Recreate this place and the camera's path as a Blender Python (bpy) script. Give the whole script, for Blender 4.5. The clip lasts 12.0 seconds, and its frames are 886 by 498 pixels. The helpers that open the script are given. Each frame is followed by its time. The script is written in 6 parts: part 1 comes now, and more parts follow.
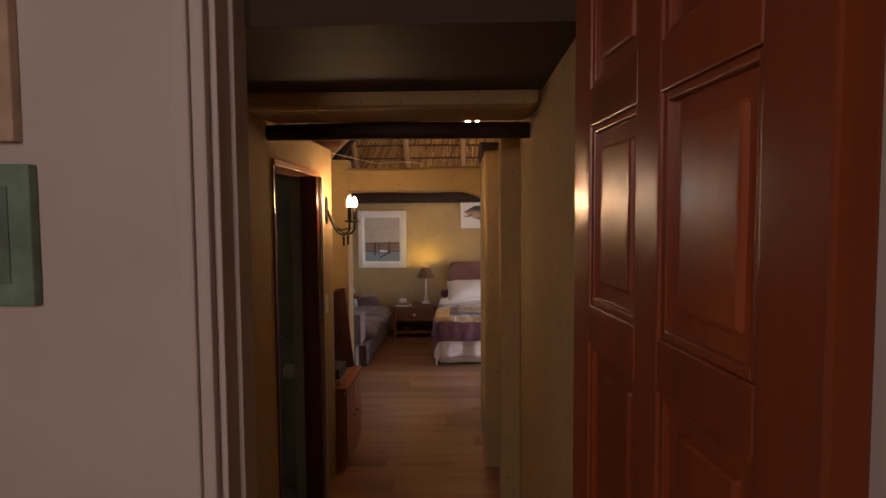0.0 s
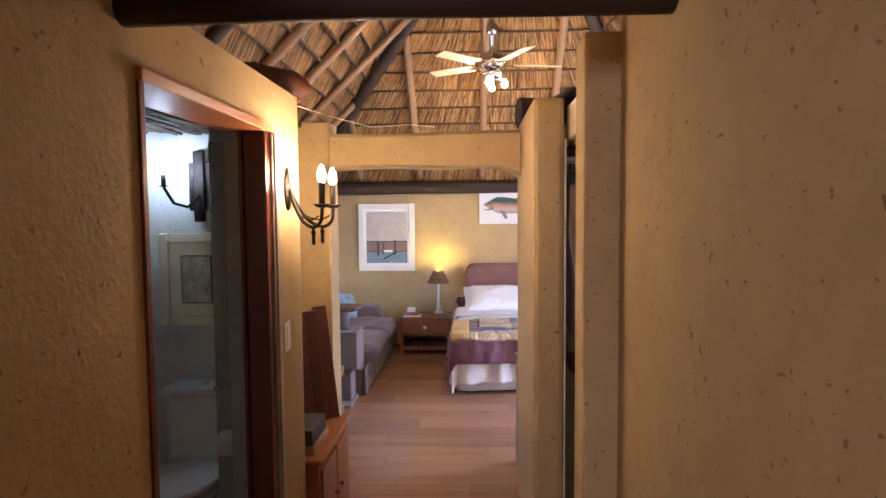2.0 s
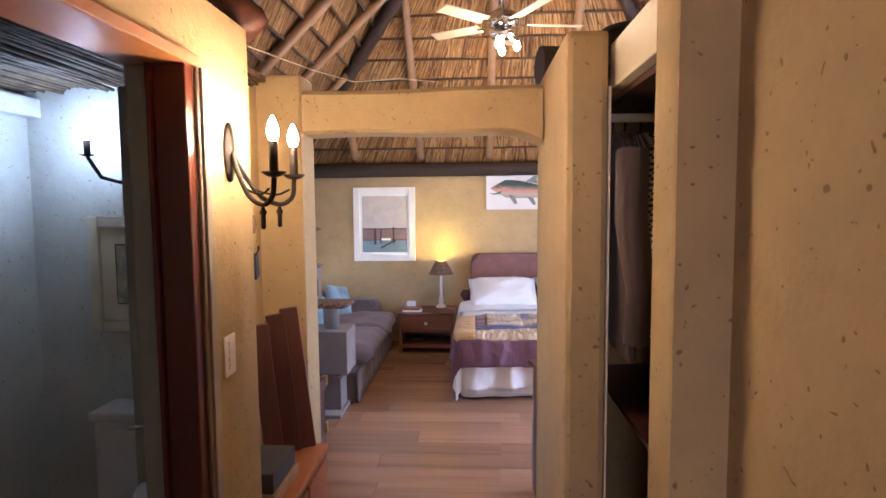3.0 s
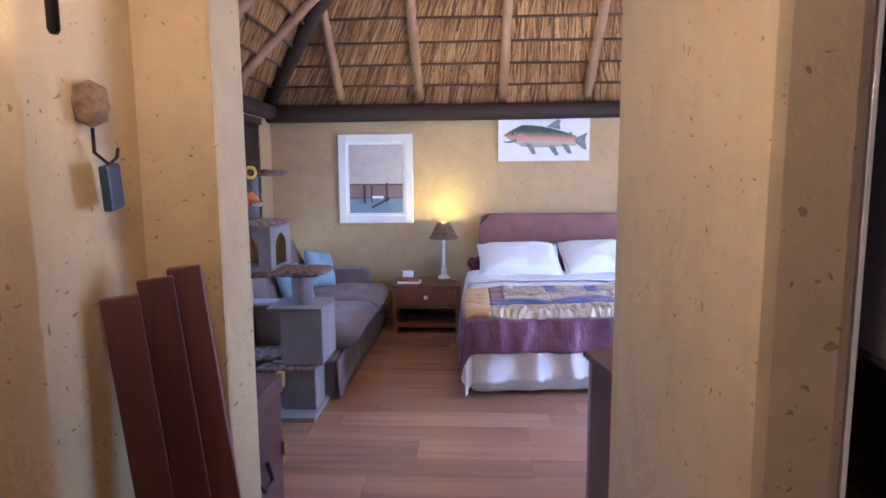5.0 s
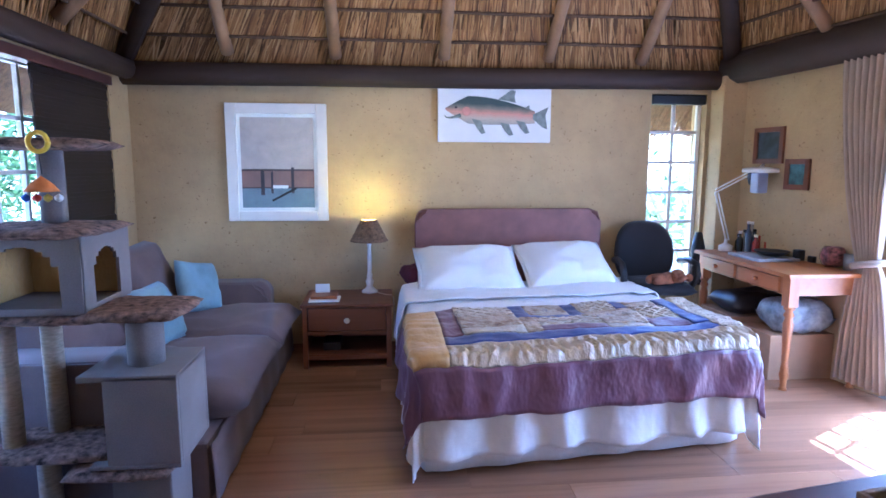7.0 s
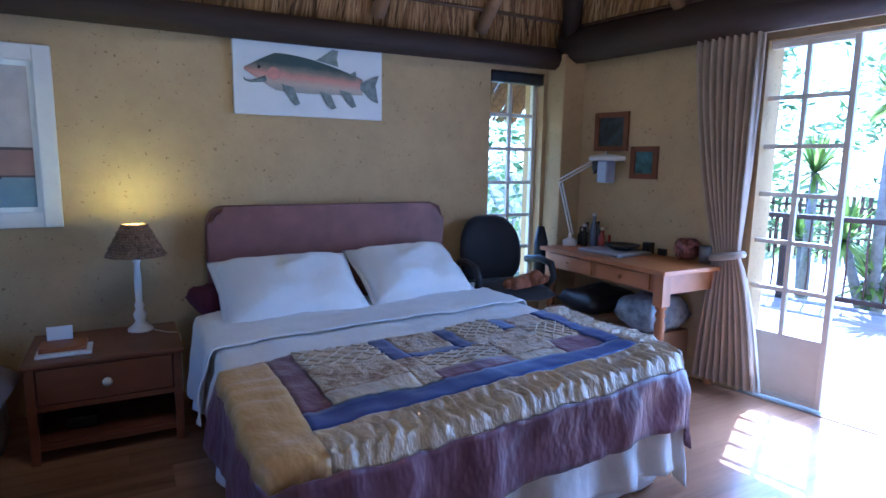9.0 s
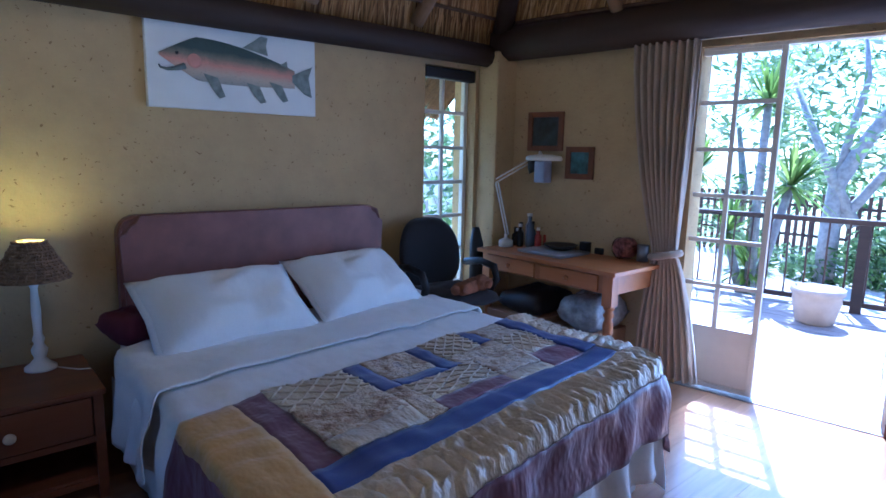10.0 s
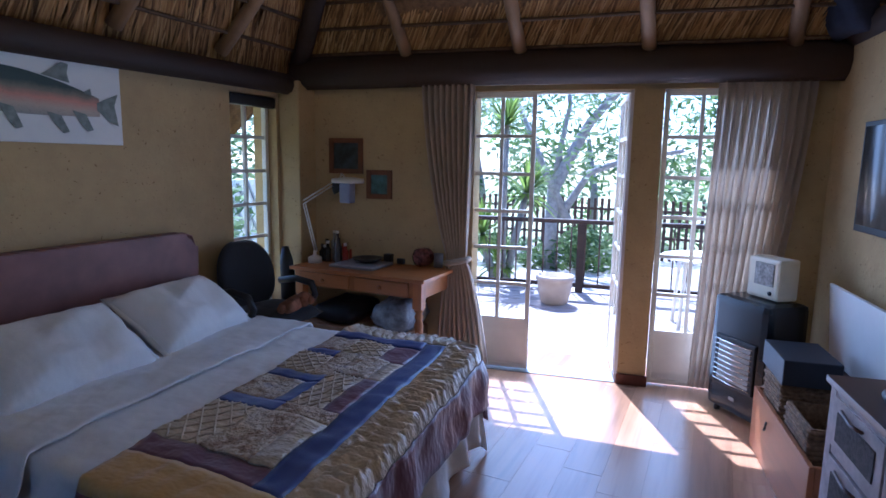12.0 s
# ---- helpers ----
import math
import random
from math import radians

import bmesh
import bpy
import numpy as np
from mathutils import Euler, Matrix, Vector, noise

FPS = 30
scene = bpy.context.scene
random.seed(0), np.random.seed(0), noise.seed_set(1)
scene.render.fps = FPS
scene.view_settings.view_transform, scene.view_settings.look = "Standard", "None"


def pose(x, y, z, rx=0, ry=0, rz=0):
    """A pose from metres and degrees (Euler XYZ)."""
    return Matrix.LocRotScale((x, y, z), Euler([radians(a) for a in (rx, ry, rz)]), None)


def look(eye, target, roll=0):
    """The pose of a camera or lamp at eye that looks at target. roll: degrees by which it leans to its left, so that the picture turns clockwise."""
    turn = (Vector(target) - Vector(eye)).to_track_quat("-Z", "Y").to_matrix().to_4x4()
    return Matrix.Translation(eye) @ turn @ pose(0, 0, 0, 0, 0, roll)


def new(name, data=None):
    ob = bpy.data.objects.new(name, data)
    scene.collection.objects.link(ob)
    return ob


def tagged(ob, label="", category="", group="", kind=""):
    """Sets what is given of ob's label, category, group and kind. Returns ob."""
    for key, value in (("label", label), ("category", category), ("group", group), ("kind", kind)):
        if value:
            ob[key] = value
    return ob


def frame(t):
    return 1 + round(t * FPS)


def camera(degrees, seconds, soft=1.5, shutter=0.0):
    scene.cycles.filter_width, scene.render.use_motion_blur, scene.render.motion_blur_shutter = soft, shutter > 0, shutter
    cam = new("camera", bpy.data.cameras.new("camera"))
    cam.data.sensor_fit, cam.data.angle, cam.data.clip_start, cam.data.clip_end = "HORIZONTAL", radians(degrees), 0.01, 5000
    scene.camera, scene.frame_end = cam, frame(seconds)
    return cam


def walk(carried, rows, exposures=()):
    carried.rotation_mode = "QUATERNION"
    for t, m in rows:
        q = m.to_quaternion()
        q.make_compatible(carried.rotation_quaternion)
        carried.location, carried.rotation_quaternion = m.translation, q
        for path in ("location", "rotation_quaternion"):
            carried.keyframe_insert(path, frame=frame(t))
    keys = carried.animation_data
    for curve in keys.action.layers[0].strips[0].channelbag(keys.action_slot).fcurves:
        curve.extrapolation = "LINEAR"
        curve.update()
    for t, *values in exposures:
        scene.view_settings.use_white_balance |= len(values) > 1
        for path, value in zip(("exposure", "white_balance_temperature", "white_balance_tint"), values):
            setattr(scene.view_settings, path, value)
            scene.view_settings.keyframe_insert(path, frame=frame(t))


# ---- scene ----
cam = camera(74.3, 12.0, 1.6)
PATH = [
    (0, (0.112, -0.175, 1.771), (0.049, 1.82, 1.652), -0.4),
    (0.5, (0.065, 0.19, 1.763), (-0.002, 2.186, 1.644), -0.4),
    (1, (0.025, 0.551, 1.732), (-0.043, 2.546, 1.616), -0.4),
    (1.5, (0.015, 0.874, 1.719), (-0.063, 2.869, 1.604), -0.4),
    (2, (-0.004, 1.197, 1.696), (-0.101, 3.191, 1.574), -0.5),
    (2.5, (-0.027, 1.514, 1.676), (-0.134, 3.506, 1.539), -0.6),
    (3, (-0.028, 1.853, 1.648), (-0.138, 3.843, 1.488), -0.5),
    (3.5, (-0.054, 2.143, 1.61), (-0.169, 4.13, 1.419), -0.6),
    (5.5, (-0.166, 3.281, 1.382), (-0.257, 5.262, 1.127), -0.3),
    (6, (-0.186, 3.641, 1.383), (-0.254, 5.623, 1.117), -0.3),
    (6.5, (-0.24, 3.933, 1.369), (-0.229, 5.915, 1.098), -0.1),
    (7, (-0.296, 4.195, 1.366), (-0.103, 6.166, 1.089), 0.2),
    (7.2, (-0.312, 4.3, 1.36), (-0.011, 6.258, 1.079), 0.3),
    (9, (-0.451, 5.242, 1.309), (0.494, 6.979, 1.015), 0.9),
    (9.5, (-0.54, 5.443, 1.324), (0.576, 7.073, 1.016), 1.1),
    (10, (-0.67, 5.635, 1.358), (0.617, 7.133, 1.041), 1.2),
    (10.5, (-0.784, 5.723, 1.388), (0.668, 7.062, 1.072), 1.4),
    (11, (-0.916, 5.731, 1.426), (0.665, 6.916, 1.117), 1.3),
    (11.5, (-1.057, 5.717, 1.469), (0.632, 6.744, 1.166), 1.1),
    (12, (-1.208, 5.729, 1.497), (0.585, 6.565, 1.203), 1.0),
]
EXPOSURES = [(0, 2.5, 7000, 34), (0.5, 3.0, 6800, 32), (1.0, 3.45, 6300, 31), (2.0, 4.05, 5500, 29), (3.0, 4.05, 5300, 29), (3.7, 4.0, 5000, 28), (5.5, 3.95, 4450, 29), (6.5, 3.85, 4350, 27), (7.2, 3.7, 4150, 22),
             (9.0, 2.65, 4000, 17), (10.5, 2.1, 4050, 16), (12.0, 1.7, 4450, 20)]
walk(cam, [(t, look(eye, target, roll)) for t, eye, target, roll in PATH], EXPOSURES)

# ---- world, sun ----
world = bpy.data.worlds.new("sky")
scene.world = world
world.use_nodes = True
wn = world.node_tree.nodes
sky = wn.new("ShaderNodeTexSky")
sky.sky_type = "NISHITA"
sky.sun_disc = False
SUN_DIR = Vector((0.497, 0.261, 0.827)).normalized()     # towards the sun
sky.sun_elevation = math.asin(SUN_DIR.z)
sky.sun_rotation = math.atan2(SUN_DIR.x, SUN_DIR.y)
world.node_tree.links.new(sky.outputs[0], wn["Background"].inputs[0])
wn["Background"].inputs[1].default_value = 0.15
sun = new("sun", bpy.data.lights.new("sun", "SUN"))
sun.data.energy, sun.data.angle, sun.data.color = 5.0, radians(0.5), (1.0, 0.95, 0.86)
sun.matrix_world = look(SUN_DIR * 30, (0, 0, 0))


def lamp(name, kind, place, power, colour, size=0.03):
    ob = new(name, bpy.data.lights.new(name, kind))
    ob.data.energy, ob.data.color = power, colour
    if kind == "POINT":
        ob.data.shadow_soft_size = size
    ob.location = place
    return ob


lamp("sconce_light", "POINT", (-0.54, 3.46, 1.90), 0.19, (1.0, 0.62, 0.26), 0.03)
lamp("sconce_light", "POINT", (-0.54, 3.64, 1.90), 0.19, (1.0, 0.62, 0.26), 0.03)
lamp("bath_light", "POINT", (-1.58, 4.08, 1.95), 0.045, (0.75, 0.92, 1.0), 0.03)
lamp("fan_light", "POINT", (0.15, 6.42, 2.74), 0.62, (1.0, 0.78, 0.5), 0.03)
lamp("bedside_light", "POINT", (-0.42, 8.47, 0.968), 1.1, (1.0, 0.72, 0.09), 0.03)
def SE_PLACE(x, y, z):
    return pose(3.02, 5.13, 0, 0, 0, 9.6) @ Vector((x, y, z))


# daylight that comes in at the glazed openings
for nm, place, aim, sx, sy, power in (("sky_east", tuple(SE_PLACE(-0.03, 1.25, 1.0)), tuple(SE_PLACE(-3.0, 1.25, 0.8)), 1.8, 1.8, 7.0),
                                      ("sky_west", (-2.17, 6.6, 1.2), (0, 6.7, 0.8), 1.9, 1.4, 0.7)):
    ob = lamp(nm, "AREA", (0, 0, 0), power, (0.70, 0.85, 1.0))
    ob.data.shape, ob.data.size, ob.data.size_y = "RECTANGLE", sx, sy
    ob.matrix_world = look(place, aim)
# unseen fill lamp added to brighten the room behind the first doorway
ob = lamp("entry_fill", "AREA", (0, 0, 0), 2.7, (1.0, 0.86, 0.74))
ob.data.size = 0.8
ob.matrix_world = look((-0.6, -1.6, 2.2), (-0.3, 1.0, 1.2))

# ---- materials ----
def material(name, rough=0.6, metal=0.0):
    m = bpy.data.materials.new(name)
    m.use_nodes = True
    b = m.node_tree.nodes["Principled BSDF"]
    b.inputs["Roughness"].default_value, b.inputs["Metallic"].default_value = rough, metal
    return m, m.node_tree.nodes, m.node_tree.links, b


def coords(n, l, scale=(1, 1, 1), source="Object"):
    tc, mp = n.new("ShaderNodeTexCoord"), n.new("ShaderNodeMapping")
    mp.inputs["Scale"].default_value = scale
    l.new(tc.outputs[source], mp.inputs[0])
    return mp.outputs[0]


def tex_noise(n, l, vec, scale, detail=4.0, rough=0.6):
    t = n.new("ShaderNodeTexNoise")
    t.inputs["Scale"].default_value, t.inputs["Detail"].default_value, t.inputs["Roughness"].default_value = scale, detail, rough
    l.new(vec, t.inputs["Vector"])
    return t.outputs["Fac"]


def ramp(n, l, fac, stops):
    r = n.new("ShaderNodeValToRGB")
    e = r.color_ramp.elements
    while len(e) < len(stops):
        e.new(0.5)
    for k, (p, c) in enumerate(stops):
        e[k].position = p
        e[k].color = (*c, 1) if len(c) == 3 else c
    l.new(fac, r.inputs[0])
    return r.outputs[0]


def mixed(n, l, fac, a, b, mode="MIX"):
    m = n.new("ShaderNodeMix")
    m.data_type, m.blend_type = "RGBA", mode
    for sock, v in ((m.inputs[0], fac), (m.inputs[6], a), (m.inputs[7], b)):
        if isinstance(v, (int, float)):
            sock.default_value = v
        elif isinstance(v, tuple):
            sock.default_value = (*v, 1)
        else:
            l.new(v, sock)
    return m.outputs[2]


def bumped(n, l, b, height, strength=0.3, dist=0.01):
    u = n.new("ShaderNodeBump")
    u.inputs["Strength"].default_value, u.inputs["Distance"].default_value = strength, dist
    l.new(height, u.inputs["Height"])
    l.new(u.outputs[0], b.inputs["Normal"])


def shade(c, k):
    return tuple(min(1.0, v * k) for v in c)


def plain(name, colour, rough=0.5, metal=0.0, vary=0.15, scale=8.0, bump=0.1, stretch=(1, 1, 1), coat=0.0):
    """A painted, moulded or cast surface with slight mottling and relief."""
    m, n, l, b = material(name, rough, metal)
    v = coords(n, l, stretch)
    f = tex_noise(n, l, v, scale)
    l.new(ramp(n, l, f, [(0.3, shade(colour, 1 - vary)), (0.7, shade(colour, 1 + vary))]), b.inputs["Base Color"])
    if bump:
        bumped(n, l, b, tex_noise(n, l, v, scale * 9), bump, 0.004)
    b.inputs["Coat Weight"].default_value = coat
    return m


def plaster(name, colour, pit=(0.16, 0.08, 0.02)):
    """Rough yellow clay plaster with scattered straw pits and trowel marks."""
    m, n, l, b = material(name, 0.85)
    v = coords(n, l)
    big, fine = tex_noise(n, l, v, 1.3, 5), tex_noise(n, l, v, 45, 4)
    base = ramp(n, l, big, [(0.3, shade(colour, 0.84)), (0.7, shade(colour, 1.08))])
    base = mixed(n, l, 0.35, base, ramp(n, l, tex_noise(n, l, v, 7, 6, 0.7), [(0.32, shade(colour, 0.78)), (0.6, shade(colour, 1.06))]))
    trowel = tex_noise(n, l, v, 5.5, 2)
    warp = n.new("ShaderNodeTexNoise")
    warp.inputs["Scale"].default_value = 14
    l.new(v, warp.inputs["Vector"])
    add = n.new("ShaderNodeVectorMath")
    add.operation = "MULTIPLY_ADD"
    l.new(warp.outputs["Color"], add.inputs[0])
    add.inputs[1].default_value = (0.09, 0.09, 0.09)
    l.new(v, add.inputs[2])
    masks = []
    for sc, keep, size, st in ((24, 0.44, 0.18, (1, 1, 0.8)), (50, 0.45, 0.28, (0.8, 0.8, 1.3)), (15, 0.22, 0.10, (0.5, 0.5, 1.6))):
        mp = n.new("ShaderNodeMapping")
        mp.inputs["Scale"].default_value = st
        l.new(add.outputs[0], mp.inputs[0])
        vo = n.new("ShaderNodeTexVoronoi")
        vo.inputs["Scale"].default_value = sc
        l.new(mp.outputs[0], vo.inputs["Vector"])
        sep = n.new("ShaderNodeSeparateColor")
        l.new(vo.outputs["Color"], sep.inputs[0])
        lim = n.new("ShaderNodeMapRange")
        lim.inputs["From Min"].default_value, lim.inputs["From Max"].default_value = 0, keep
        lim.inputs["To Min"].default_value, lim.inputs["To Max"].default_value = size, 0.0
        l.new(sep.outputs[0], lim.inputs[0])
        less = n.new("ShaderNodeMath")
        less.operation = "SUBTRACT"
        l.new(lim.outputs[0], less.inputs[0])
        l.new(vo.outputs["Distance"], less.inputs[1])
        soft = n.new("ShaderNodeMapRange")
        soft.inputs["From Max"].default_value = 0.05
        l.new(less.outputs[0], soft.inputs[0])
        masks.append(soft.outputs[0])
    top = masks[0]
    for k in masks[1:]:
        mx = n.new("ShaderNodeMath")
        mx.operation = "MAXIMUM"
        l.new(top, mx.inputs[0])
        l.new(k, mx.inputs[1])
        top = mx.outputs[0]
    half = n.new("ShaderNodeMath")
    half.operation = "MULTIPLY"
    half.inputs[1].default_value = 0.65
    l.new(top, half.inputs[0])
    l.new(mixed(n, l, half.outputs[0], base, pit), b.inputs["Base Color"])
    h = n.new("ShaderNodeMath")
    h.operation = "SUBTRACT"
    wavy = n.new("ShaderNodeMath")
    wavy.operation = "MULTIPLY_ADD"
    l.new(trowel, wavy.inputs[0])
    wavy.inputs[1].default_value = 2.2
    l.new(fine, wavy.inputs[2])
    l.new(wavy.outputs[0], h.inputs[0])
    l.new(top, h.inputs[1])
    bumped(n, l, b, h.outputs[0], 0.30, 0.009)
    return m


def timber(name, colour, axis="x", rough=0.45, dark=0.5, scale=1.0, bump=0.15, coat=0.0, spread=0.25):
    """Wood with grain along one axis, varied from piece to piece."""
    m, n, l, b = material(name, rough)
    k = {"x": (1.2, 22, 22), "y": (22, 1.2, 22), "z": (22, 22, 1.2)}[axis]
    v = coords(n, l, tuple(c * scale for c in k))
    info = n.new("ShaderNodeObjectInfo")
    off = n.new("ShaderNodeVectorMath")
    off.operation = "MULTIPLY_ADD"
    l.new(info.outputs["Random"], off.inputs[0])
    off.inputs[1].default_value = (37, 51, 29)
    l.new(v, off.inputs[2])
    g = tex_noise(n, l, off.outputs[0], 1.0, 6, 0.62)
    big = tex_noise(n, l, off.outputs[0], 0.16, 3)
    c1 = ramp(n, l, g, [(0.28, shade(colour, dark)), (0.5, colour), (0.75, shade(colour, 1.2))])
    c2 = mixed(n, l, 0.45, c1, ramp(n, l, big, [(0.35, shade(colour, 0.65)), (0.65, shade(colour, 1.25))]))
    tint = ramp(n, l, info.outputs["Random"], [(0, (1 - spread,) * 3), (1, (1, 1, 1))])
    l.new(mixed(n, l, 1.0, c2, tint, "MULTIPLY"), b.inputs["Base Color"])
    bumped(n, l, b, g, bump, 0.003)
    b.inputs["Coat Weight"].default_value = coat
    b.inputs["Coat Roughness"].default_value = 0.2
    return m


def fabric(name, colour, weave=350, rough=0.9, vary=0.2, fold=0.0, fold_scale=(9, 2, 2)):
    m, n, l, b = material(name, rough)
    v = coords(n, l)
    f = tex_noise(n, l, v, 4, 4)
    w = tex_noise(n, l, v, weave, 2)
    c = ramp(n, l, f, [(0.3, shade(colour, 1 - vary)), (0.7, shade(colour, 1 + vary))])
    l.new(mixed(n, l, 0.25, c, ramp(n, l, w, [(0.35, shade(colour, 0.6)), (0.65, shade(colour, 1.3))])), b.inputs["Base Color"])
    b.inputs["Sheen Weight"].default_value = 0.15
    if fold:
        bumped(n, l, b, tex_noise(n, l, coords(n, l, fold_scale), 1.0, 3), fold, 0.03)
    else:
        bumped(n, l, b, w, 0.2, 0.002)
    return m


def reeds(name):
    m, n, l, b = material(name, 0.8)
    g = n.new("ShaderNodeNewGeometry")
    c = ramp(n, l, g.outputs["Random Per Island"], [(0, (0.09, 0.042, 0.014)), (0.25, (0.30, 0.15, 0.045)), (0.7, (0.48, 0.265, 0.08)), (1, (0.66, 0.42, 0.16))])
    f = tex_noise(n, l, coords(n, l), 3.0, 4)
    l.new(mixed(n, l, 1.0, c, ramp(n, l, f, [(0.3, (0.7, 0.66, 0.62)), (0.7, (1, 1, 1))]), "MULTIPLY"), b.inputs["Base Color"])
    return m


def glazing(name, rough=0.0):
    m, n, l, b = material(name, rough)
    b.inputs["Transmission Weight"].default_value = 1.0
    b.inputs["IOR"].default_value = 1.08
    b.inputs["Base Color"].default_value = (0.97, 0.99, 0.98, 1)
    return m


def glow(name, colour, strength):
    m, n, l, b = material(name)
    b.inputs["Emission Color"].default_value = (*colour, 1)
    b.inputs["Emission Strength"].default_value = strength
    b.inputs["Base Color"].default_value = (*colour, 1)
    return m


def foliage(name, low, high):
    m, n, l, b = material(name, 0.55)
    g = n.new("ShaderNodeNewGeometry")
    l.new(ramp(n, l, g.outputs["Random Per Island"], [(0, low), (1, high)]), b.inputs["Base Color"])
    b.inputs["Subsurface Weight"].default_value = 0.0
    tr = n.new("ShaderNodeBsdfTranslucent")
    l.new(ramp(n, l, g.outputs["Random Per Island"], [(0, low), (1, high)]), tr.inputs[0])
    mx = n.new("ShaderNodeMixShader")
    mx.inputs[0].default_value = 0.5
    l.new(b.outputs[0], mx.inputs[1])
    l.new(tr.outputs[0], mx.inputs[2])
    l.new(mx.outputs[0], n["Material Output"].inputs[0])
    return m


WALL = plaster("clay_plaster", (0.50, 0.365, 0.175))
WHITE_PLASTER = plaster("white_plaster", (0.62, 0.64, 0.60), (0.30, 0.26, 0.18))
ENTRY = plain("entry_paint", (0.62, 0.57, 0.52), 0.7, vary=0.06, scale=2)
WHITE = plain("white_gloss", (0.78, 0.76, 0.72), 0.35, vary=0.06, scale=5)
CREAM = plain("cream_paint", (0.75, 0.68, 0.52), 0.45, vary=0.08, scale=5)
FLOORWOOD = timber("laminate_plank", (0.36, 0.19, 0.10), "x", 0.26, 0.45, 0.7, 0.05, spread=0.20)
DECKWOOD = timber("deck_board", (0.36, 0.29, 0.25), "y", 0.7)
LOG = timber("dark_log", (0.050, 0.027, 0.016), "x", 0.7, 0.4, 0.5, 0.5)
LOGY = timber("dark_log_lengthwise", (0.050, 0.027, 0.016), "y", 0.7, 0.4, 0.5, 0.5)
POLE = timber("peeled_pole", (0.34, 0.20, 0.095), "z", 0.65, 0.5, 0.5, 0.4)
BATTEN = plain("bound_batten", (0.10, 0.055, 0.025), 0.8, vary=0.4, scale=20)
REED = reeds("thatch_reed")
THATCH = plain("thatch_back", (0.16, 0.09, 0.035), 0.95, vary=0.4, scale=30, bump=0.5)
MAHOG = timber("red_brown_door", (0.27, 0.060, 0.018), "z", 0.30, 0.55, 0.6, 0.08, coat=0.25)
DARKRED = timber("dark_red_frame", (0.13, 0.030, 0.014), "z", 0.28, 0.5, 0.6, 0.1)
PINE = timber("orange_pine", (0.44, 0.17, 0.045), "y", 0.38, 0.6, 0.5, 0.08)
PINEZ = timber("orange_pine_upright", (0.44, 0.17, 0.045), "z", 0.38, 0.6, 0.5, 0.08)
PINEX = timber("orange_pine_across", (0.42, 0.15, 0.045), "x", 0.4, 0.6, 0.5, 0.08)
TEAK = timber("teak", (0.20, 0.070, 0.028), "x", 0.4, 0.55, 0.6, 0.08)
PURPLEWOOD = timber("dark_stained_wood", (0.085, 0.035, 0.030), "x", 0.35, 0.5, 0.6, 0.1)
BLACK = plain("black_plastic", (0.012, 0.012, 0.014), 0.45, vary=0.3)
IRON = plain("black_iron", (0.03, 0.022, 0.018), 0.5, 0.6, 0.4, 20, 0.3)
CHROME = plain("chrome", (0.75, 0.75, 0.75), 0.12, 1.0, 0.05)
STEEL = plain("grey_metal", (0.35, 0.36, 0.37), 0.35, 0.8, 0.1)
BRASS = plain("brass", (0.60, 0.42, 0.14), 0.3, 1.0, 0.1)
GLASS = glazing("window_glass")
BULB = glow("lit_bulb", (1.0, 0.72, 0.36), 40)
COOLBULB = glow("cool_lit_bulb", (0.75, 0.93, 1.0), 15)
SOFA = fabric("taupe_cotton", (0.175, 0.128, 0.125), vary=0.16)
LEATHER = plain("brown_suede", (0.21, 0.095, 0.08), 0.5, vary=0.28, scale=4, bump=0.12)
LINEN = fabric("white_cotton", (0.80, 0.80, 0.80), vary=0.03, fold=0.5, fold_scale=(5, 4, 4))
PLUM = fabric("plum_satin", (0.155, 0.068, 0.105), rough=0.40, fold=0.7, fold_scale=(9, 7, 5))
GOLD = fabric("gold_satin", (0.55, 0.34, 0.11), rough=0.40, fold=0.6, fold_scale=(11, 7, 7))
BLUE = fabric("blue_satin", (0.035, 0.055, 0.22), rough=0.45)
CREAMSAT = fabric("cream_satin", (0.55, 0.46, 0.33), rough=0.40, fold=1.0, fold_scale=(16, 9, 8))


def printed(name):
    """Cream satin printed with loose brown, tan and dusty blue flowers, puckered."""
    m, n, l, b = material(name, 0.55)
    v = coords(n, l)
    f = tex_noise(n, l, v, 11, 5, 0.7)
    c = ramp(n, l, f, [(0.30, (0.10, 0.055, 0.04)), (0.42, (0.32, 0.20, 0.11)), (0.50, (0.55, 0.46, 0.33)), (0.60, (0.60, 0.52, 0.42)), (0.70, (0.20, 0.21, 0.30))])
    l.new(mixed(n, l, 0.2, c, ramp(n, l, tex_noise(n, l, v, 70, 3), [(0.4, (0.2, 0.14, 0.1)), (0.6, (0.7, 0.62, 0.5))])), b.inputs["Base Color"])
    bumped(n, l, b, tex_noise(n, l, coords(n, l, (26, 26, 10)), 1.0, 3), 1.0, 0.03)
    return m


PATCH = printed("printed_patch")
STITCH = fabric("puckered_tucks", (0.50, 0.42, 0.31), rough=0.4)
CARPET = fabric("grey_carpet", (0.20, 0.175, 0.165), weave=200)
FUR = plain("mottled_plush", (0.20, 0.125, 0.09), 0.95, vary=0.9, scale=34, bump=1.0)
ROPE = plain("sisal_rope", (0.52, 0.44, 0.32), 0.9, vary=0.25, scale=30, bump=0.8, stretch=(1, 1, 4))


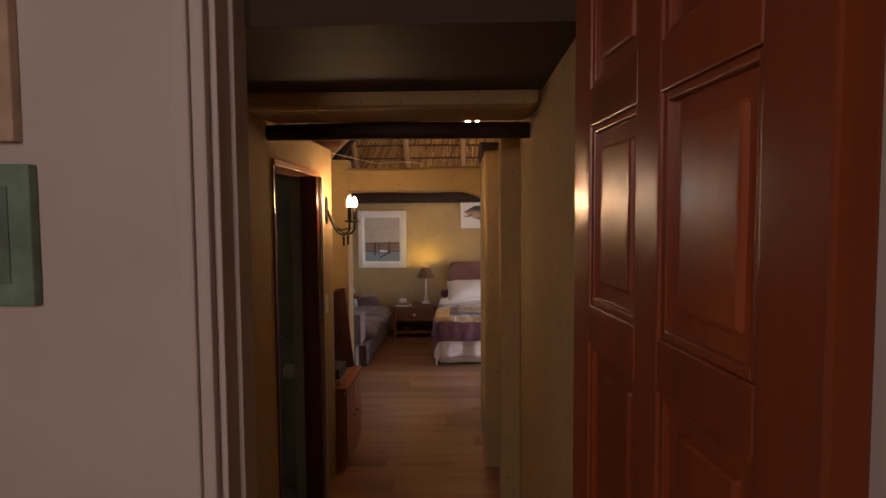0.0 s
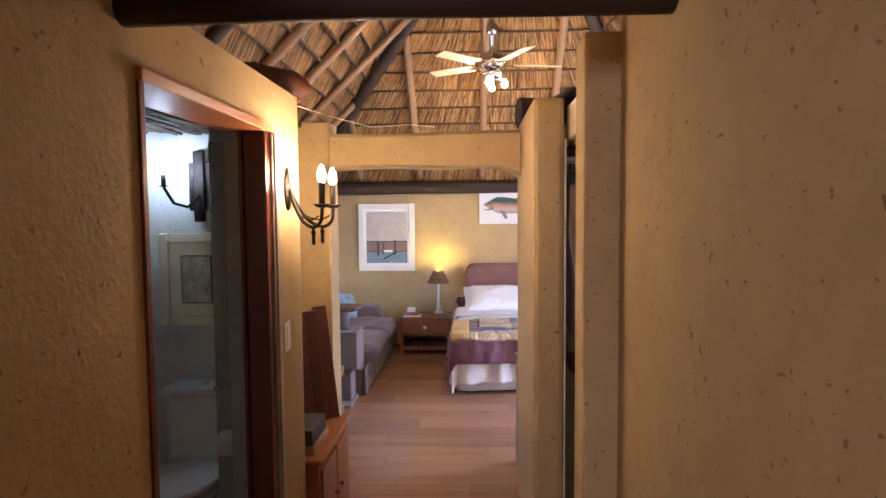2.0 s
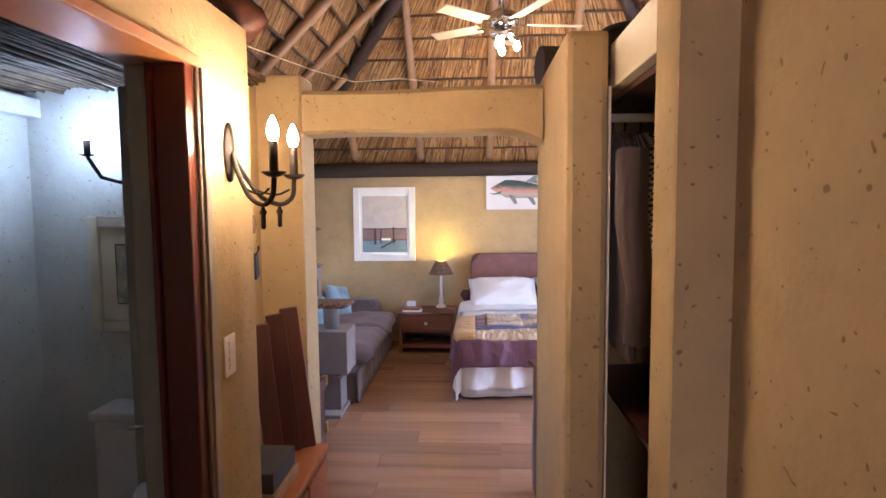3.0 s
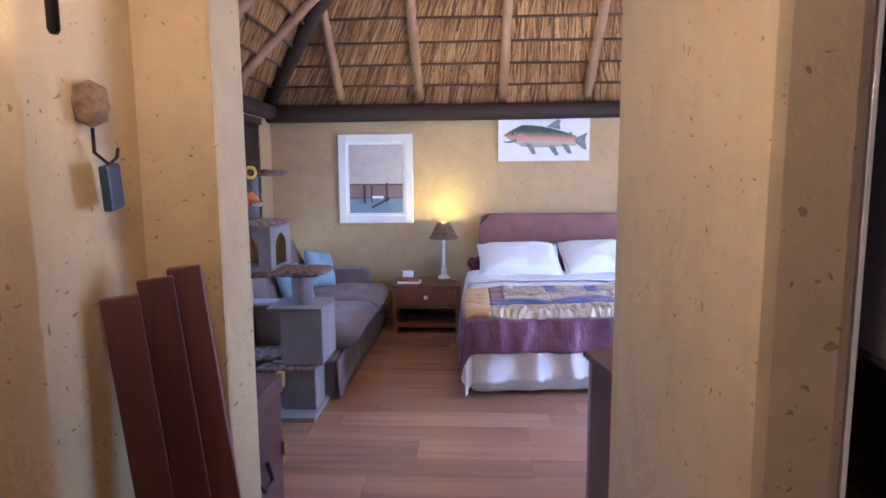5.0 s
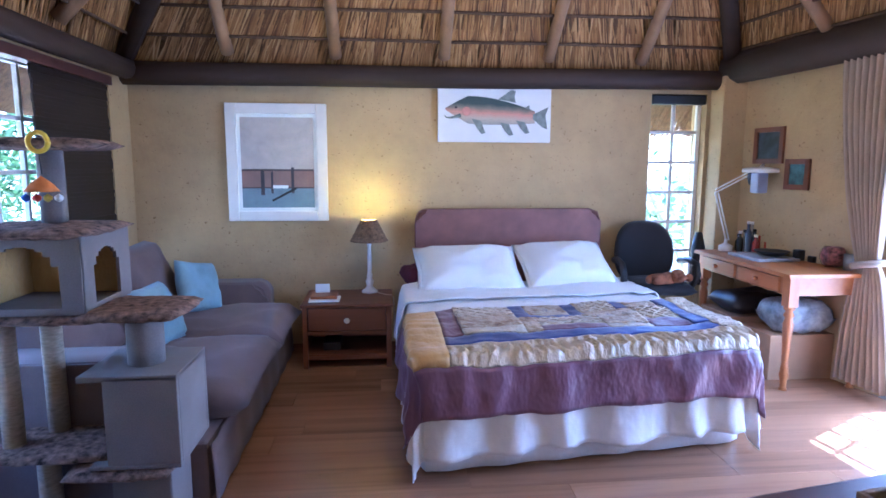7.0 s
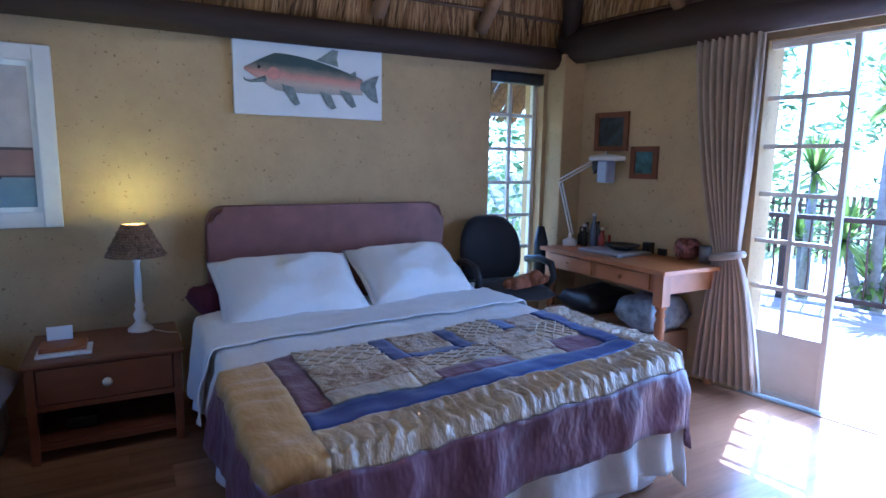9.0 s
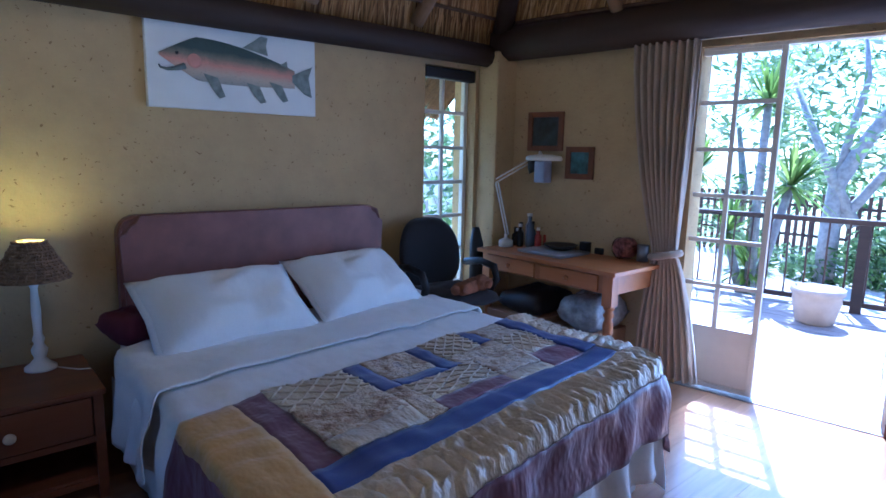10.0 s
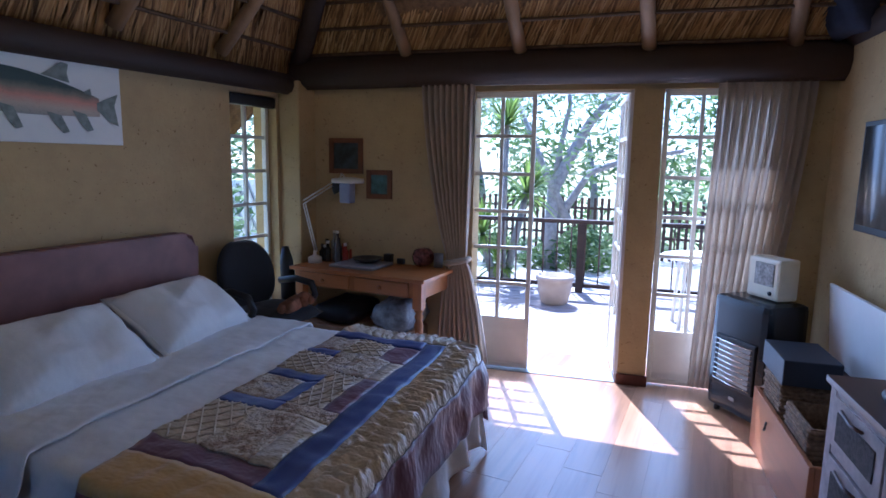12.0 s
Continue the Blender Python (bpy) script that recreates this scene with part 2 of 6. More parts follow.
def sheer(name, colour, share):
    """Woven cloth that daylight shines through."""
    m = fabric(name, colour, vary=0.10)
    n, l = m.node_tree.nodes, m.node_tree.links
    tr, mx = n.new("ShaderNodeBsdfTranslucent"), n.new("ShaderNodeMixShader")
    tr.inputs[0].default_value = (*colour, 1)
    mx.inputs[0].default_value = share
    l.new(n["Principled BSDF"].outputs[0], mx.inputs[1])
    l.new(tr.outputs[0], mx.inputs[2])
    l.new(mx.outputs[0], n["Material Output"].inputs[0])
    return m


CURTAIN = sheer("beige_curtain", (0.46, 0.37, 0.28), 0.13)
PAPER = plain("white_paper", (0.78, 0.78, 0.77), 0.6, vary=0.03)
WICKER = plain("woven_wicker", (0.22, 0.13, 0.065), 0.8, vary=0.5, scale=40, bump=0.9)
# hedge leaves are coloured darker than the other greens to imitate shade
SHADEDHEDGE = foliage("shaded_hedge_leaves", (0.02, 0.05, 0.015), (0.08, 0.15, 0.05))
GREENLEAF = foliage("green_leaves", (0.05, 0.09, 0.025), (0.20, 0.29, 0.08))
YUCCALEAF = foliage("yucca_leaves", (0.07, 0.12, 0.02), (0.28, 0.36, 0.07))
BARK = plain("grey_bark", (0.27, 0.25, 0.24), 0.9, vary=0.3, scale=12, bump=0.8)
TERRACOTTA = plain("pale_pot", (0.42, 0.34, 0.27), 0.85, vary=0.1, scale=8, bump=0.3)
GRASS = plain("dry_lawn", (0.30, 0.30, 0.14), 0.95, vary=0.4, scale=6, bump=0.5)
PAVING = plain("pale_paving", (0.40, 0.36, 0.31), 0.9, vary=0.15, scale=4, bump=0.3)
PORCELAIN = plain("white_porcelain", (0.80, 0.82, 0.82), 0.12, vary=0.02, bump=0)
SLATE = plain("grey_green_door", (0.34, 0.39, 0.37), 0.4, vary=0.08)
CARD = plain("brown_cardboard", (0.36, 0.22, 0.12), 0.85, vary=0.1)

# ---- building helpers ----
def add_box(bm, x0, x1, y0, y1, z0, z1, bevel=0.0, m=None):
    vs = [bm.verts.new((x, y, z)) for x in (x0, x1) for y in (y0, y1) for z in (z0, z1)]
    fs = [bm.faces.new([vs[i] for i in q]) for q in ((0, 1, 3, 2), (4, 6, 7, 5), (0, 4, 5, 1), (2, 3, 7, 6), (0, 2, 6, 4), (1, 5, 7, 3))]
    if bevel:
        es = list({e for f in fs for e in f.edges})
        r = bmesh.ops.bevel(bm, geom=es, offset=bevel, segments=2, profile=0.6, affect="EDGES")
        vs = list({v for f in r["faces"] for v in f.verts} | {v for v in vs if v.is_valid})
    if m is not None:
        bmesh.ops.transform(bm, matrix=m, verts=vs)
    return vs


def boxes(*rows, bevel=0.0, m=None):
    bm = bmesh.new()
    for r in rows:
        add_box(bm, *r, bevel=bevel, m=m)
    return bm


def add_tube(bm, pts, radii, sides=10, caps=True):
    """A tube along points; radii one number or one for each point."""
    pts = [Vector(p) for p in pts]
    if isinstance(radii, (int, float)):
        radii = [radii] * len(pts)
    rings, ref = [], None
    for i, p in enumerate(pts):
        d = (pts[min(i + 1, len(pts) - 1)] - pts[max(i - 1, 0)]).normalized()
        if ref is None:
            ref = d.orthogonal().normalized()
        ref = (ref - d * ref.dot(d)).normalized()
        side = d.cross(ref)
        rings.append([bm.verts.new(p + (ref * math.cos(a) + side * math.sin(a)) * radii[i]) for a in (2 * math.pi * k / sides for k in range(sides))])
    for a, b in zip(rings, rings[1:]):
        for k in range(sides):
            bm.faces.new((a[k], a[(k + 1) % sides], b[(k + 1) % sides], b[k])).smooth = True
    if caps:
        bm.faces.new(rings[0][::-1])
        bm.faces.new(rings[-1])
    return bm


def tube(pts, radii, sides=10):
    return add_tube(bmesh.new(), pts, radii, sides)


def smooth(pts, steps=5):
    """Rounds a polyline into a flowing curve through its points."""
    p = [Vector(q) for q in pts]
    p = [p[0] * 2 - p[1]] + p + [p[-1] * 2 - p[-2]]
    out = []
    for a, b, c, d in zip(p, p[1:], p[2:], p[3:]):
        for i in range(steps):
            t = i / steps
            out.append(0.5 * (2 * b + (c - a) * t + (2 * a - 5 * b + 4 * c - d) * t * t + (3 * b - a - 3 * c + d) * t ** 3))
    return out + [p[-2]]


def lathe(profile, x=0, y=0, z=0, sides=20):
    """A turned shape from (radius, height) pairs."""
    bm = bmesh.new()
    rings = [[bm.verts.new((x + r * math.cos(2 * math.pi * k / sides), y + r * math.sin(2 * math.pi * k / sides), z + h)) for k in range(sides)] for r, h in profile]
    for a, b in zip(rings, rings[1:]):
        for k in range(sides):
            bm.faces.new((a[k], a[(k + 1) % sides], b[(k + 1) % sides], b[k])).smooth = True
    if profile[0][0] > 1e-4:
        bm.faces.new(rings[0][::-1])
    if profile[-1][0] > 1e-4:
        bm.faces.new(rings[-1])
    return bm


def grid_sheet(nu, nv, f, thick=0.0, closed=False):
    """A smooth sheet f(u, v), u and v from 0 to 1."""
    bm = bmesh.new()
    rows = [[bm.verts.new(f(i / nu, j / nv)) for j in range(nv + 1)] for i in range(nu + 1)]
    for i in range(nu):
        for j in range(nv):
            bm.faces.new((rows[i][j], rows[i + 1][j], rows[i + 1][j + 1], rows[i][j + 1])).smooth = True
    if thick:
        bmesh.ops.recalc_face_normals(bm, faces=bm.faces)
        bmesh.ops.solidify(bm, geom=bm.faces[:], thickness=thick)
    return bm


def pillow_mesh(sx, sy, sz, n=14, puff=0.42, m=None, sag=0.0):
    """A stuffed cushion with pinched corners."""
    bm = bmesh.new()
    for s in (1, -1):
        rows = []
        for i in range(n + 1):
            row = []
            for j in range(n + 1):
                u, v = i / n * 2 - 1, j / n * 2 - 1
                h = max(0.0, (1 - u ** 4) * (1 - v ** 4)) ** puff
                k = 1 - 0.05 * (1 - abs(u)) * abs(v) ** 2 - 0.05 * (1 - abs(v)) * abs(u) ** 2
                w = (noise.noise(Vector((u * 2.1, v * 2.1, s * 3 + sx))) * 0.14 + noise.noise(Vector((u * 6, v * 4, s * 5 + sy))) * 0.05) * sz
                row.append(bm.verts.new((u * sx / 2 * k, v * sy / 2 * k, s * sz / 2 * h + w * h - sag * (u * u))))
            rows.append(row)
        for i in range(n):
            for j in range(n):
                q = (rows[i][j], rows[i + 1][j], rows[i + 1][j + 1], rows[i][j + 1])
                bm.faces.new(q if s > 0 else q[::-1]).smooth = True
    bmesh.ops.remove_doubles(bm, verts=bm.verts, dist=1e-4)
    if m is not None:
        bmesh.ops.transform(bm, matrix=m, verts=bm.verts)
    return bm


def mesh_of(name, bm, mat, recalc=True):
    if recalc:
        bmesh.ops.recalc_face_normals(bm, faces=bm.faces)
    me = bpy.data.meshes.new(name)
    bm.to_mesh(me)
    bm.free()
    me.materials.append(mat)
    return me


def thing(name, label, category, place=None, group="", kind=""):
    ob = new(name)
    ob.empty_display_size = 0.1
    if place is not None:
        ob.matrix_world = place if isinstance(place, Matrix) else Matrix.Translation(place)
    return tagged(ob, label, category, group, kind)


def part(name, bm, mat, parent, label=""):
    ob = new(name, mesh_of(name, bm, mat))
    ob.parent = parent
    return tagged(ob, label)


def solid(name, bm, mat, label, category, kind="", group="", place=None):
    ob = new(name, mesh_of(name, bm, mat))
    if place is not None:
        ob.matrix_world = place
    return tagged(ob, label, category, group, kind)


# ---- plan ----
# the south and east walls of the bedroom stand square to each other, turned from the rest
CORNER = (3.02, 5.13)
SE = pose(CORNER[0], CORNER[1], 0, 0, 0, 9.6)     # x runs along the south wall, y along the east wall
NORTH, WEST = 8.70, -2.13
HIGH = 2.06                                        # wall plate
PART = 2.20                                        # partition tops
PASS_L, PASS_R = -0.755, 0.416


def wall(name, bm, mat=None, label="yellow clay plaster wall with straw pits"):
    return solid(name, bm, mat or WALL, label, "wall", "structure")


def plaster_bm(bm, bevel=0.02):
    bmesh.ops.remove_doubles(bm, verts=bm.verts, dist=1e-5)
    return bm


wall("wall_north", boxes((WEST - 0.3, 1.78, NORTH, NORTH + 0.22, 0, HIGH), (2.235, 3.2, NORTH, NORTH + 0.22, 0, HIGH),
                         (1.78, 2.235, NORTH, NORTH + 0.22, 0, 0.42), (1.78, 2.235, NORTH, NORTH + 0.22, 1.94, HIGH)))
wall("wall_corner_pier", boxes((2.262, 2.80, 8.515, NORTH, 0, HIGH), bevel=0.012))
WS, WE, WB, WT = 5.55, 8.40, 0.45, 1.93            # west window
wall("wall_west", boxes((WEST - 0.22, WEST, 4.37, WS, 0, HIGH), (WEST - 0.22, WEST, WE, NORTH, 0, HIGH),
                        (WEST - 0.22, WEST, WS, WE, 0, WB), (WEST - 0.22, WEST, WS, WE, WT, HIGH)))
wall("wall_southwest", boxes((WEST - 0.22, -0.775, 4.375, 4.57, 0, PART), bevel=0.012))
def soft_lintel():
    """A plaster lintel whose soffit curves down into the pier."""
    n = 24
    def under(x):
        k = max(0.0, (x - 0.05) / 0.212)
        return 1.948 - 0.055 * k ** 2.2 + 0.004 * math.sin(x * 9)
    bm = bmesh.new()
    ring = []
    for i in range(n + 1):
        x = -0.775 + 1.037 * i / n
        z, t = under(x), 2.138 + 0.006 * math.sin(x * 5 + 1)
        ring.append([bm.verts.new(p) for p in ((x, 4.402, z), (x, 4.39, z + 0.014), (x, 4.39, t - 0.02), (x, 4.412, t), (x, 4.56, t), (x, 4.58, t - 0.02), (x, 4.58, z + 0.014), (x, 4.566, z))])
    for a, b in zip(ring, ring[1:]):
        for k in range(8):
            bm.faces.new((a[k], a[(k + 1) % 8], b[(k + 1) % 8], b[k]))
    bm.faces.new(ring[0])
    bm.faces.new(ring[-1][::-1])
    return bm


wall("wall_lintel", soft_lintel())
wall("wall_pier", boxes((0.27, 0.408, 3.81, 4.62, 0, PART), bevel=0.022))
# south wall behind the dresser
wall("wall_south", boxes((-2.79, 0.2, -0.2, 0, 0, 2.18), m=SE))
# east wall: pier, glazed door, column, glazed window
wall("wall_east", boxes((0, 0.2, 2.20, 3.9, 0, HIGH), (0, 0.2, 0, 0.28, 0, HIGH), (0, 0.2, 0.28, 2.20, 1.985, HIGH), m=SE))
wall("wall_column", boxes((0, 0.2, 0.965, 1.150, 0, 1.985), m=SE), label="plastered column between glazed doors, with straw pits")
solid("baseboard", boxes((-0.018, 0.0, 0.955, 1.16, 0, 0.075), bevel=0.004, m=SE), DARKRED, "dark brown skirting at the column foot", "skirting", "structure")
# passage
wall("wall_passage_left", boxes((PASS_L - 0.15, PASS_L, 1.28, 2.50, 0, 2.9), (PASS_L - 0.15, PASS_L, 2.50, 3.345, 2.03, PART), (PASS_L - 0.15, PASS_L, 3.345, 3.73, 0, PART)))
wall("wall_alcove", boxes((-1.12, -0.97, 3.73, 4.375, 0, PART)))
wall("wall_passage_right", boxes((PASS_R, PASS_R + 0.15, 1.28, 2.88, 0, 2.36)))
wall("wall_post", boxes((0.315, 0.56, 2.88, 3.015, 0, PART), bevel=0.012), label="plastered post beside the wardrobe")
wall("wall_wardrobe_back", boxes((1.05, 1.2, 2.88, 4.75, 0, PART), (0.56, 1.2, 2.83, 2.88, 0, PART), (0.42, 1.2, 4.62, 4.75, 0, PART)))
wall("wall_passage_end", boxes((-0.465, 0.44, 1.14, 1.28, 2.95, 3.3), (-2.6, -0.465, 1.14, 1.28, 0, 3.3), (0.44, 2.6, 1.14, 1.28, 0, 3.3)), ENTRY, "pale painted wall round the first doorway")
# lowered soffit over the passage, log-dark in place of shade, with a rounded front
solid("ceiling_passage", boxes((PASS_L, PASS_R, 1.28, 2.06, 2.235, 2.36)), LOG, "ceiling over the passage, coloured dark for its shade", "ceiling", "structure")
wall("wall_passage_lintel", boxes((PASS_L + 0.002, PASS_R - 0.002, 2.06, 2.46, 2.178, 2.50), bevel=0.04), label="rough plaster lintel over the passage")
solid("beam_passage", tube([(-0.78, 2.455, 2.14), (-0.2, 2.45, 2.145), (0.44, 2.455, 2.14)], [0.036, 0.039, 0.036], 12), LOG, "dark log beam across the passage", "beam", "structure")
# bathroom
wall("wall_bath", boxes((-2.1, -1.95, 1.9, 4.37, 0, 2.16), (-1.95, -1.12, 4.30, 4.37, 0, 2.16), (-1.95, -0.905, 1.9, 2.0, 0, 2.16), (-1.12, -0.905, 3.66, 3.729, 0, 2.16)), WHITE_PLASTER, "white rough plaster bathroom wall")
# entry room that closes the place behind the walk
wall("wall_entry", boxes((-2.6, -2.5, -2.6, 1.14, 0, 3.2), (2.5, 2.6, -2.6, 1.14, 0, 3.2), (-2.6, 2.6, -2.7, -2.6, 0, 3.2)), ENTRY, "pale painted wall of the entry room")
solid("ceiling_entry", boxes((-2.6, 2.6, -2.7, 1.14, 3.2, 3.26)), ENTRY, "pale painted ceiling of the entry room", "ceiling", "structure")
solid("ceiling_bath", boxes((-2.1, -0.92, 1.9, 4.36, 2.165, 2.19)), THATCH, "dark reed ceiling over the bathroom", "ceiling", "structure")

# roof: 45 degree thatch, hipped to the north
RIDGE_X, RIDGE_Y, TOP = 0.38, 6.05, 4.62
NW, NE = Vector((WEST - 0.05, NORTH, 2.12)), Vector((2.46, NORTH, 2.12))
APEX, TAIL = Vector((RIDGE_X, RIDGE_Y, TOP)), Vector((RIDGE_X, 1.0, TOP))
SW_, SE_ = Vector((WEST - 0.05, 1.0, 2.12)), Vector((3.70, 1.0, 2.12))


def slope_plane(a, b, c, d):
    """Thatch between the eaves a-b and the top c-d: backing, and courses of reeds laid down the slope."""
    verts, faces, slot = [], [], []

    def quad(p):
        k = len(verts)
        verts.extend(p)
        faces.append((k, k + 1, k + 2, k + 3))
    nrm = (b - a).cross(d - a).normalized()
    if nrm.z > 0:
        nrm = -nrm
    up = -nrm * 0.06
    quad([a + up, b + up, c + up, d + up])
    slot.append(1)
    length = (d - a).length if (d - a).length > (c - b).length else (c - b).length
    courses = int(((c + d) / 2 - (a + b) / 2).length / 0.215)
    for k in range(courses):
        v0, v1 = k / courses, (k + 1.25) / courses
        p0, p1 = a.lerp(d, v0), b.lerp(c, v0)
        q0, q1 = a.lerp(d, min(1, v1)), b.lerp(c, min(1, v1))
        count = int((p1 - p0).length / 0.0065)
        for i in range(count):
            u = (i + random.random()) / count
            w = 0.0035 + random.random() * 0.003
            lo = p0.lerp(p1, u)
            hi = q0.lerp(q1, min(1, max(0, u + random.gauss(0, 0.03) / max(0.5, (p1 - p0).length))))
            lo = lo + (lo - hi) * (random.random() * 0.08 - 0.02)
            ax = (p1 - p0).normalized() * w
            dlo, dhi = nrm * (0.002 + random.random() * 0.018), nrm * (-0.02 - random.random() * 0.02)
            quad([lo - ax + dlo, lo + ax + dlo, hi + ax + dhi, hi - ax + dhi])
            slot.append(0)
    return verts, faces, slot


def thatch(name, a, b, c, d):
    verts, faces, slot = slope_plane(a, b, c, d)
    me = bpy.data.meshes.new(name)
    me.from_pydata([tuple(v) for v in verts], [], faces)
    me.materials.append(REED)
    me.materials.append(THATCH)
    me.polygons.foreach_set("material_index", slot)
    return tagged(new(name, me), "golden thatch of reeds between dark battens", "thatch", "", "structure")


thatch("ceiling_thatch_north", NW, NE, APEX + Vector((0.001, 0, 0)), APEX)
thatch("ceiling_thatch_west", SW_, NW, APEX, TAIL)
thatch("ceiling_thatch_east", NE, SE_, TAIL, APEX)
# outer skin keeps the sky out
me = bpy.data.meshes.new("roof")
UPV = Vector((0, 0, 0.22))
OUT = [NW + Vector((-0.5, 0.5, -0.42)), NE + Vector((0.45, 0.5, -0.02)), SE_ + Vector((0.45, -4, -0.02)), SW_ + Vector((-0.5, -4, -0.42)), APEX + UPV, TAIL + UPV + Vector((0, -4, 0))]
me.from_pydata([tuple(v) for v in OUT], [], [(0, 1, 4), (1, 2, 5, 4), (3, 0, 4, 5), (2, 3, 5)])
me.materials.append(THATCH)
tagged(new("roof", me), "thatched hip roof with deep eaves", "roof", "", "structure")
me = bpy.data.meshes.new("eave")
er = random.Random(12)
ev, ef = [], []
for x0, x1, y0, y1, z0, z1 in ((-2.5, 2.5, 8.93, 9.42, 2.02, 1.66),):
    for layer in range(3):
        for i in range(620):
            x = x0 + (x1 - x0) * (i + er.random()) / 620
            w, dz, k = 0.004 + 0.004 * er.random(), 0.035 * layer, len(ev)
            out = y1 - 0.05 * layer + er.gauss(0, 0.014)
            ev += [(x - w, y0, z0 + dz), (x + w, y0, z0 + dz), (x + w, out, z1 + dz + er.gauss(0, 0.01)), (x - w, out, z1 + dz)]
            ef.append((k, k + 1, k + 2, k + 3))
me.from_pydata(ev, [], ef)
me.materials.append(THATCH)
tagged(new("eave_thatch", me), "ragged thatch eave hanging outside the north window", "eave", "", "structure")
# unseen wall, added to keep stray light out of the roof space
wall("wall_roof_stop", boxes((-2.4, 3.9, 1.02, 1.13, 3.27, 4.7)), ENTRY, "unseen wall added to close the roof space over the entry")


def pole(name, a, b, r0, r1, mat, label, bends=6):
    a, b = Vector(a), Vector(b)
    pts = []
    s = random.random() * 20
    for i in range(bends + 1):
        t = i / bends
        pts.append(a.lerp(b, t) + noise.noise_vector(Vector((s, t * 2.2, 0))) * 0.018)
    return solid(name, tube(pts, [r0 + (r1 - r0) * i / bends for i in range(bends + 1)], 10), mat, label, "roof pole", "structure")


DROP = Vector((0, 0, -0.075))
for x in (-1.39, -0.65, 0.14, 0.92, 1.63):
    foot = Vector((x, 8.62, 2.16))
    rise = (TOP - 2.12)
    k = min(abs(x - NW.x) / abs(APEX.x - NW.x), abs(NE.x - x) / abs(NE.x - APEX.x), 1.0)
    head = NW.lerp(NE, (x - NW.x) / (NE.x - NW.x)).lerp(APEX, k)
    head.x = x
    pole("rafter", foot, head + DROP, 0.045, 0.036, POLE, "peeled pole rafter under the thatch")
for y in [1.5 + 0.78 * i for i in range(9)]:
    for e0, e1, sgn in ((SW_, NW, 1), (SE_, NE, -1)):
        t = (y - e0.y) / (e1.y - e0.y)
        foot = e0.lerp(e1, t)
        k = min(1.0, (NORTH - y) / (NORTH - RIDGE_Y))
        crest = foot.lerp(Vector((RIDGE_X, y, TOP)), k)
        pole("rafter", foot + Vector((0.1 * sgn, 0, 0.05)), crest + DROP, 0.045, 0.036, POLE if y > 5 else LOG, "peeled pole rafter under the thatch")
pole("hip_rafter", NW + Vector((0.06, -0.06, 0.0)), APEX + DROP * 1.5, 0.065, 0.055, LOG, "dark log hip rafter")
pole("hip_rafter", NE + Vector((-0.06, -0.06, 0.0)), APEX + DROP * 1.5, 0.065, 0.055, LOG, "dark log hip rafter")
pole("ridge_pole", APEX + DROP, TAIL + DROP, 0.06, 0.06, LOG, "dark ridge pole")
pole("wall_plate", (-2.2, 8.63, 2.02), (2.45, 8.63, 2.03), 0.085, 0.075, LOG, "dark log wall plate under the rafters", 10)
pole("wall_plate", (-2.08, 4.4, 2.04), (-2.08, 8.66, 2.03), 0.07, 0.07, LOGY, "dark log wall plate under the rafters", 8)
pole("wall_plate", SE @ Vector((-0.06, 3.55, 2.12)), SE @ Vector((-0.06, -0.2, 2.12)), 0.12, 0.12, LOGY, "heavy dark log beam over the glazed doors", 8)
pole("wall_plate", SE @ Vector((-2.8, -0.05, 2.26)), SE @ Vector((0.1, -0.05, 2.26)), 0.09, 0.09, LOG, "dark log wall plate under the rafters", 8)
# battens that hold the reeds
bm = bmesh.new()
for a, b, c, d, off in ((NW, NE, APEX, APEX, Vector((0, -0.02, -0.02))), (SW_, NW, APEX, TAIL, Vector((0.02, 0, -0.02))), (NE, SE_, TAIL, APEX, Vector((-0.02, 0, -0.02)))):
    count = int(((c + d) / 2 - (a + b) / 2).length / 0.215)
    for k in range(1, count):
        p, q = a.lerp(d, k / count) + off, b.lerp(c, k / count) + off
        steps = max(3, int((q - p).length / 0.5))
        s = random.random() * 50
        add_tube(bm, [p.lerp(q, i / steps) + noise.noise_vector(Vector((s, i * 0.7, 0))) * 0.012 for i in range(steps + 1)], 0.011, 6)
solid("ceiling_battens", bm, BATTEN, "thin dark battens bound across the thatch", "batten", "structure")

# ---- bedroom ----
BED_X, BED_W, BED_TOP, HEAD_Y, BED_L = -0.13, 1.56, 0.525, 8.56, 1.90


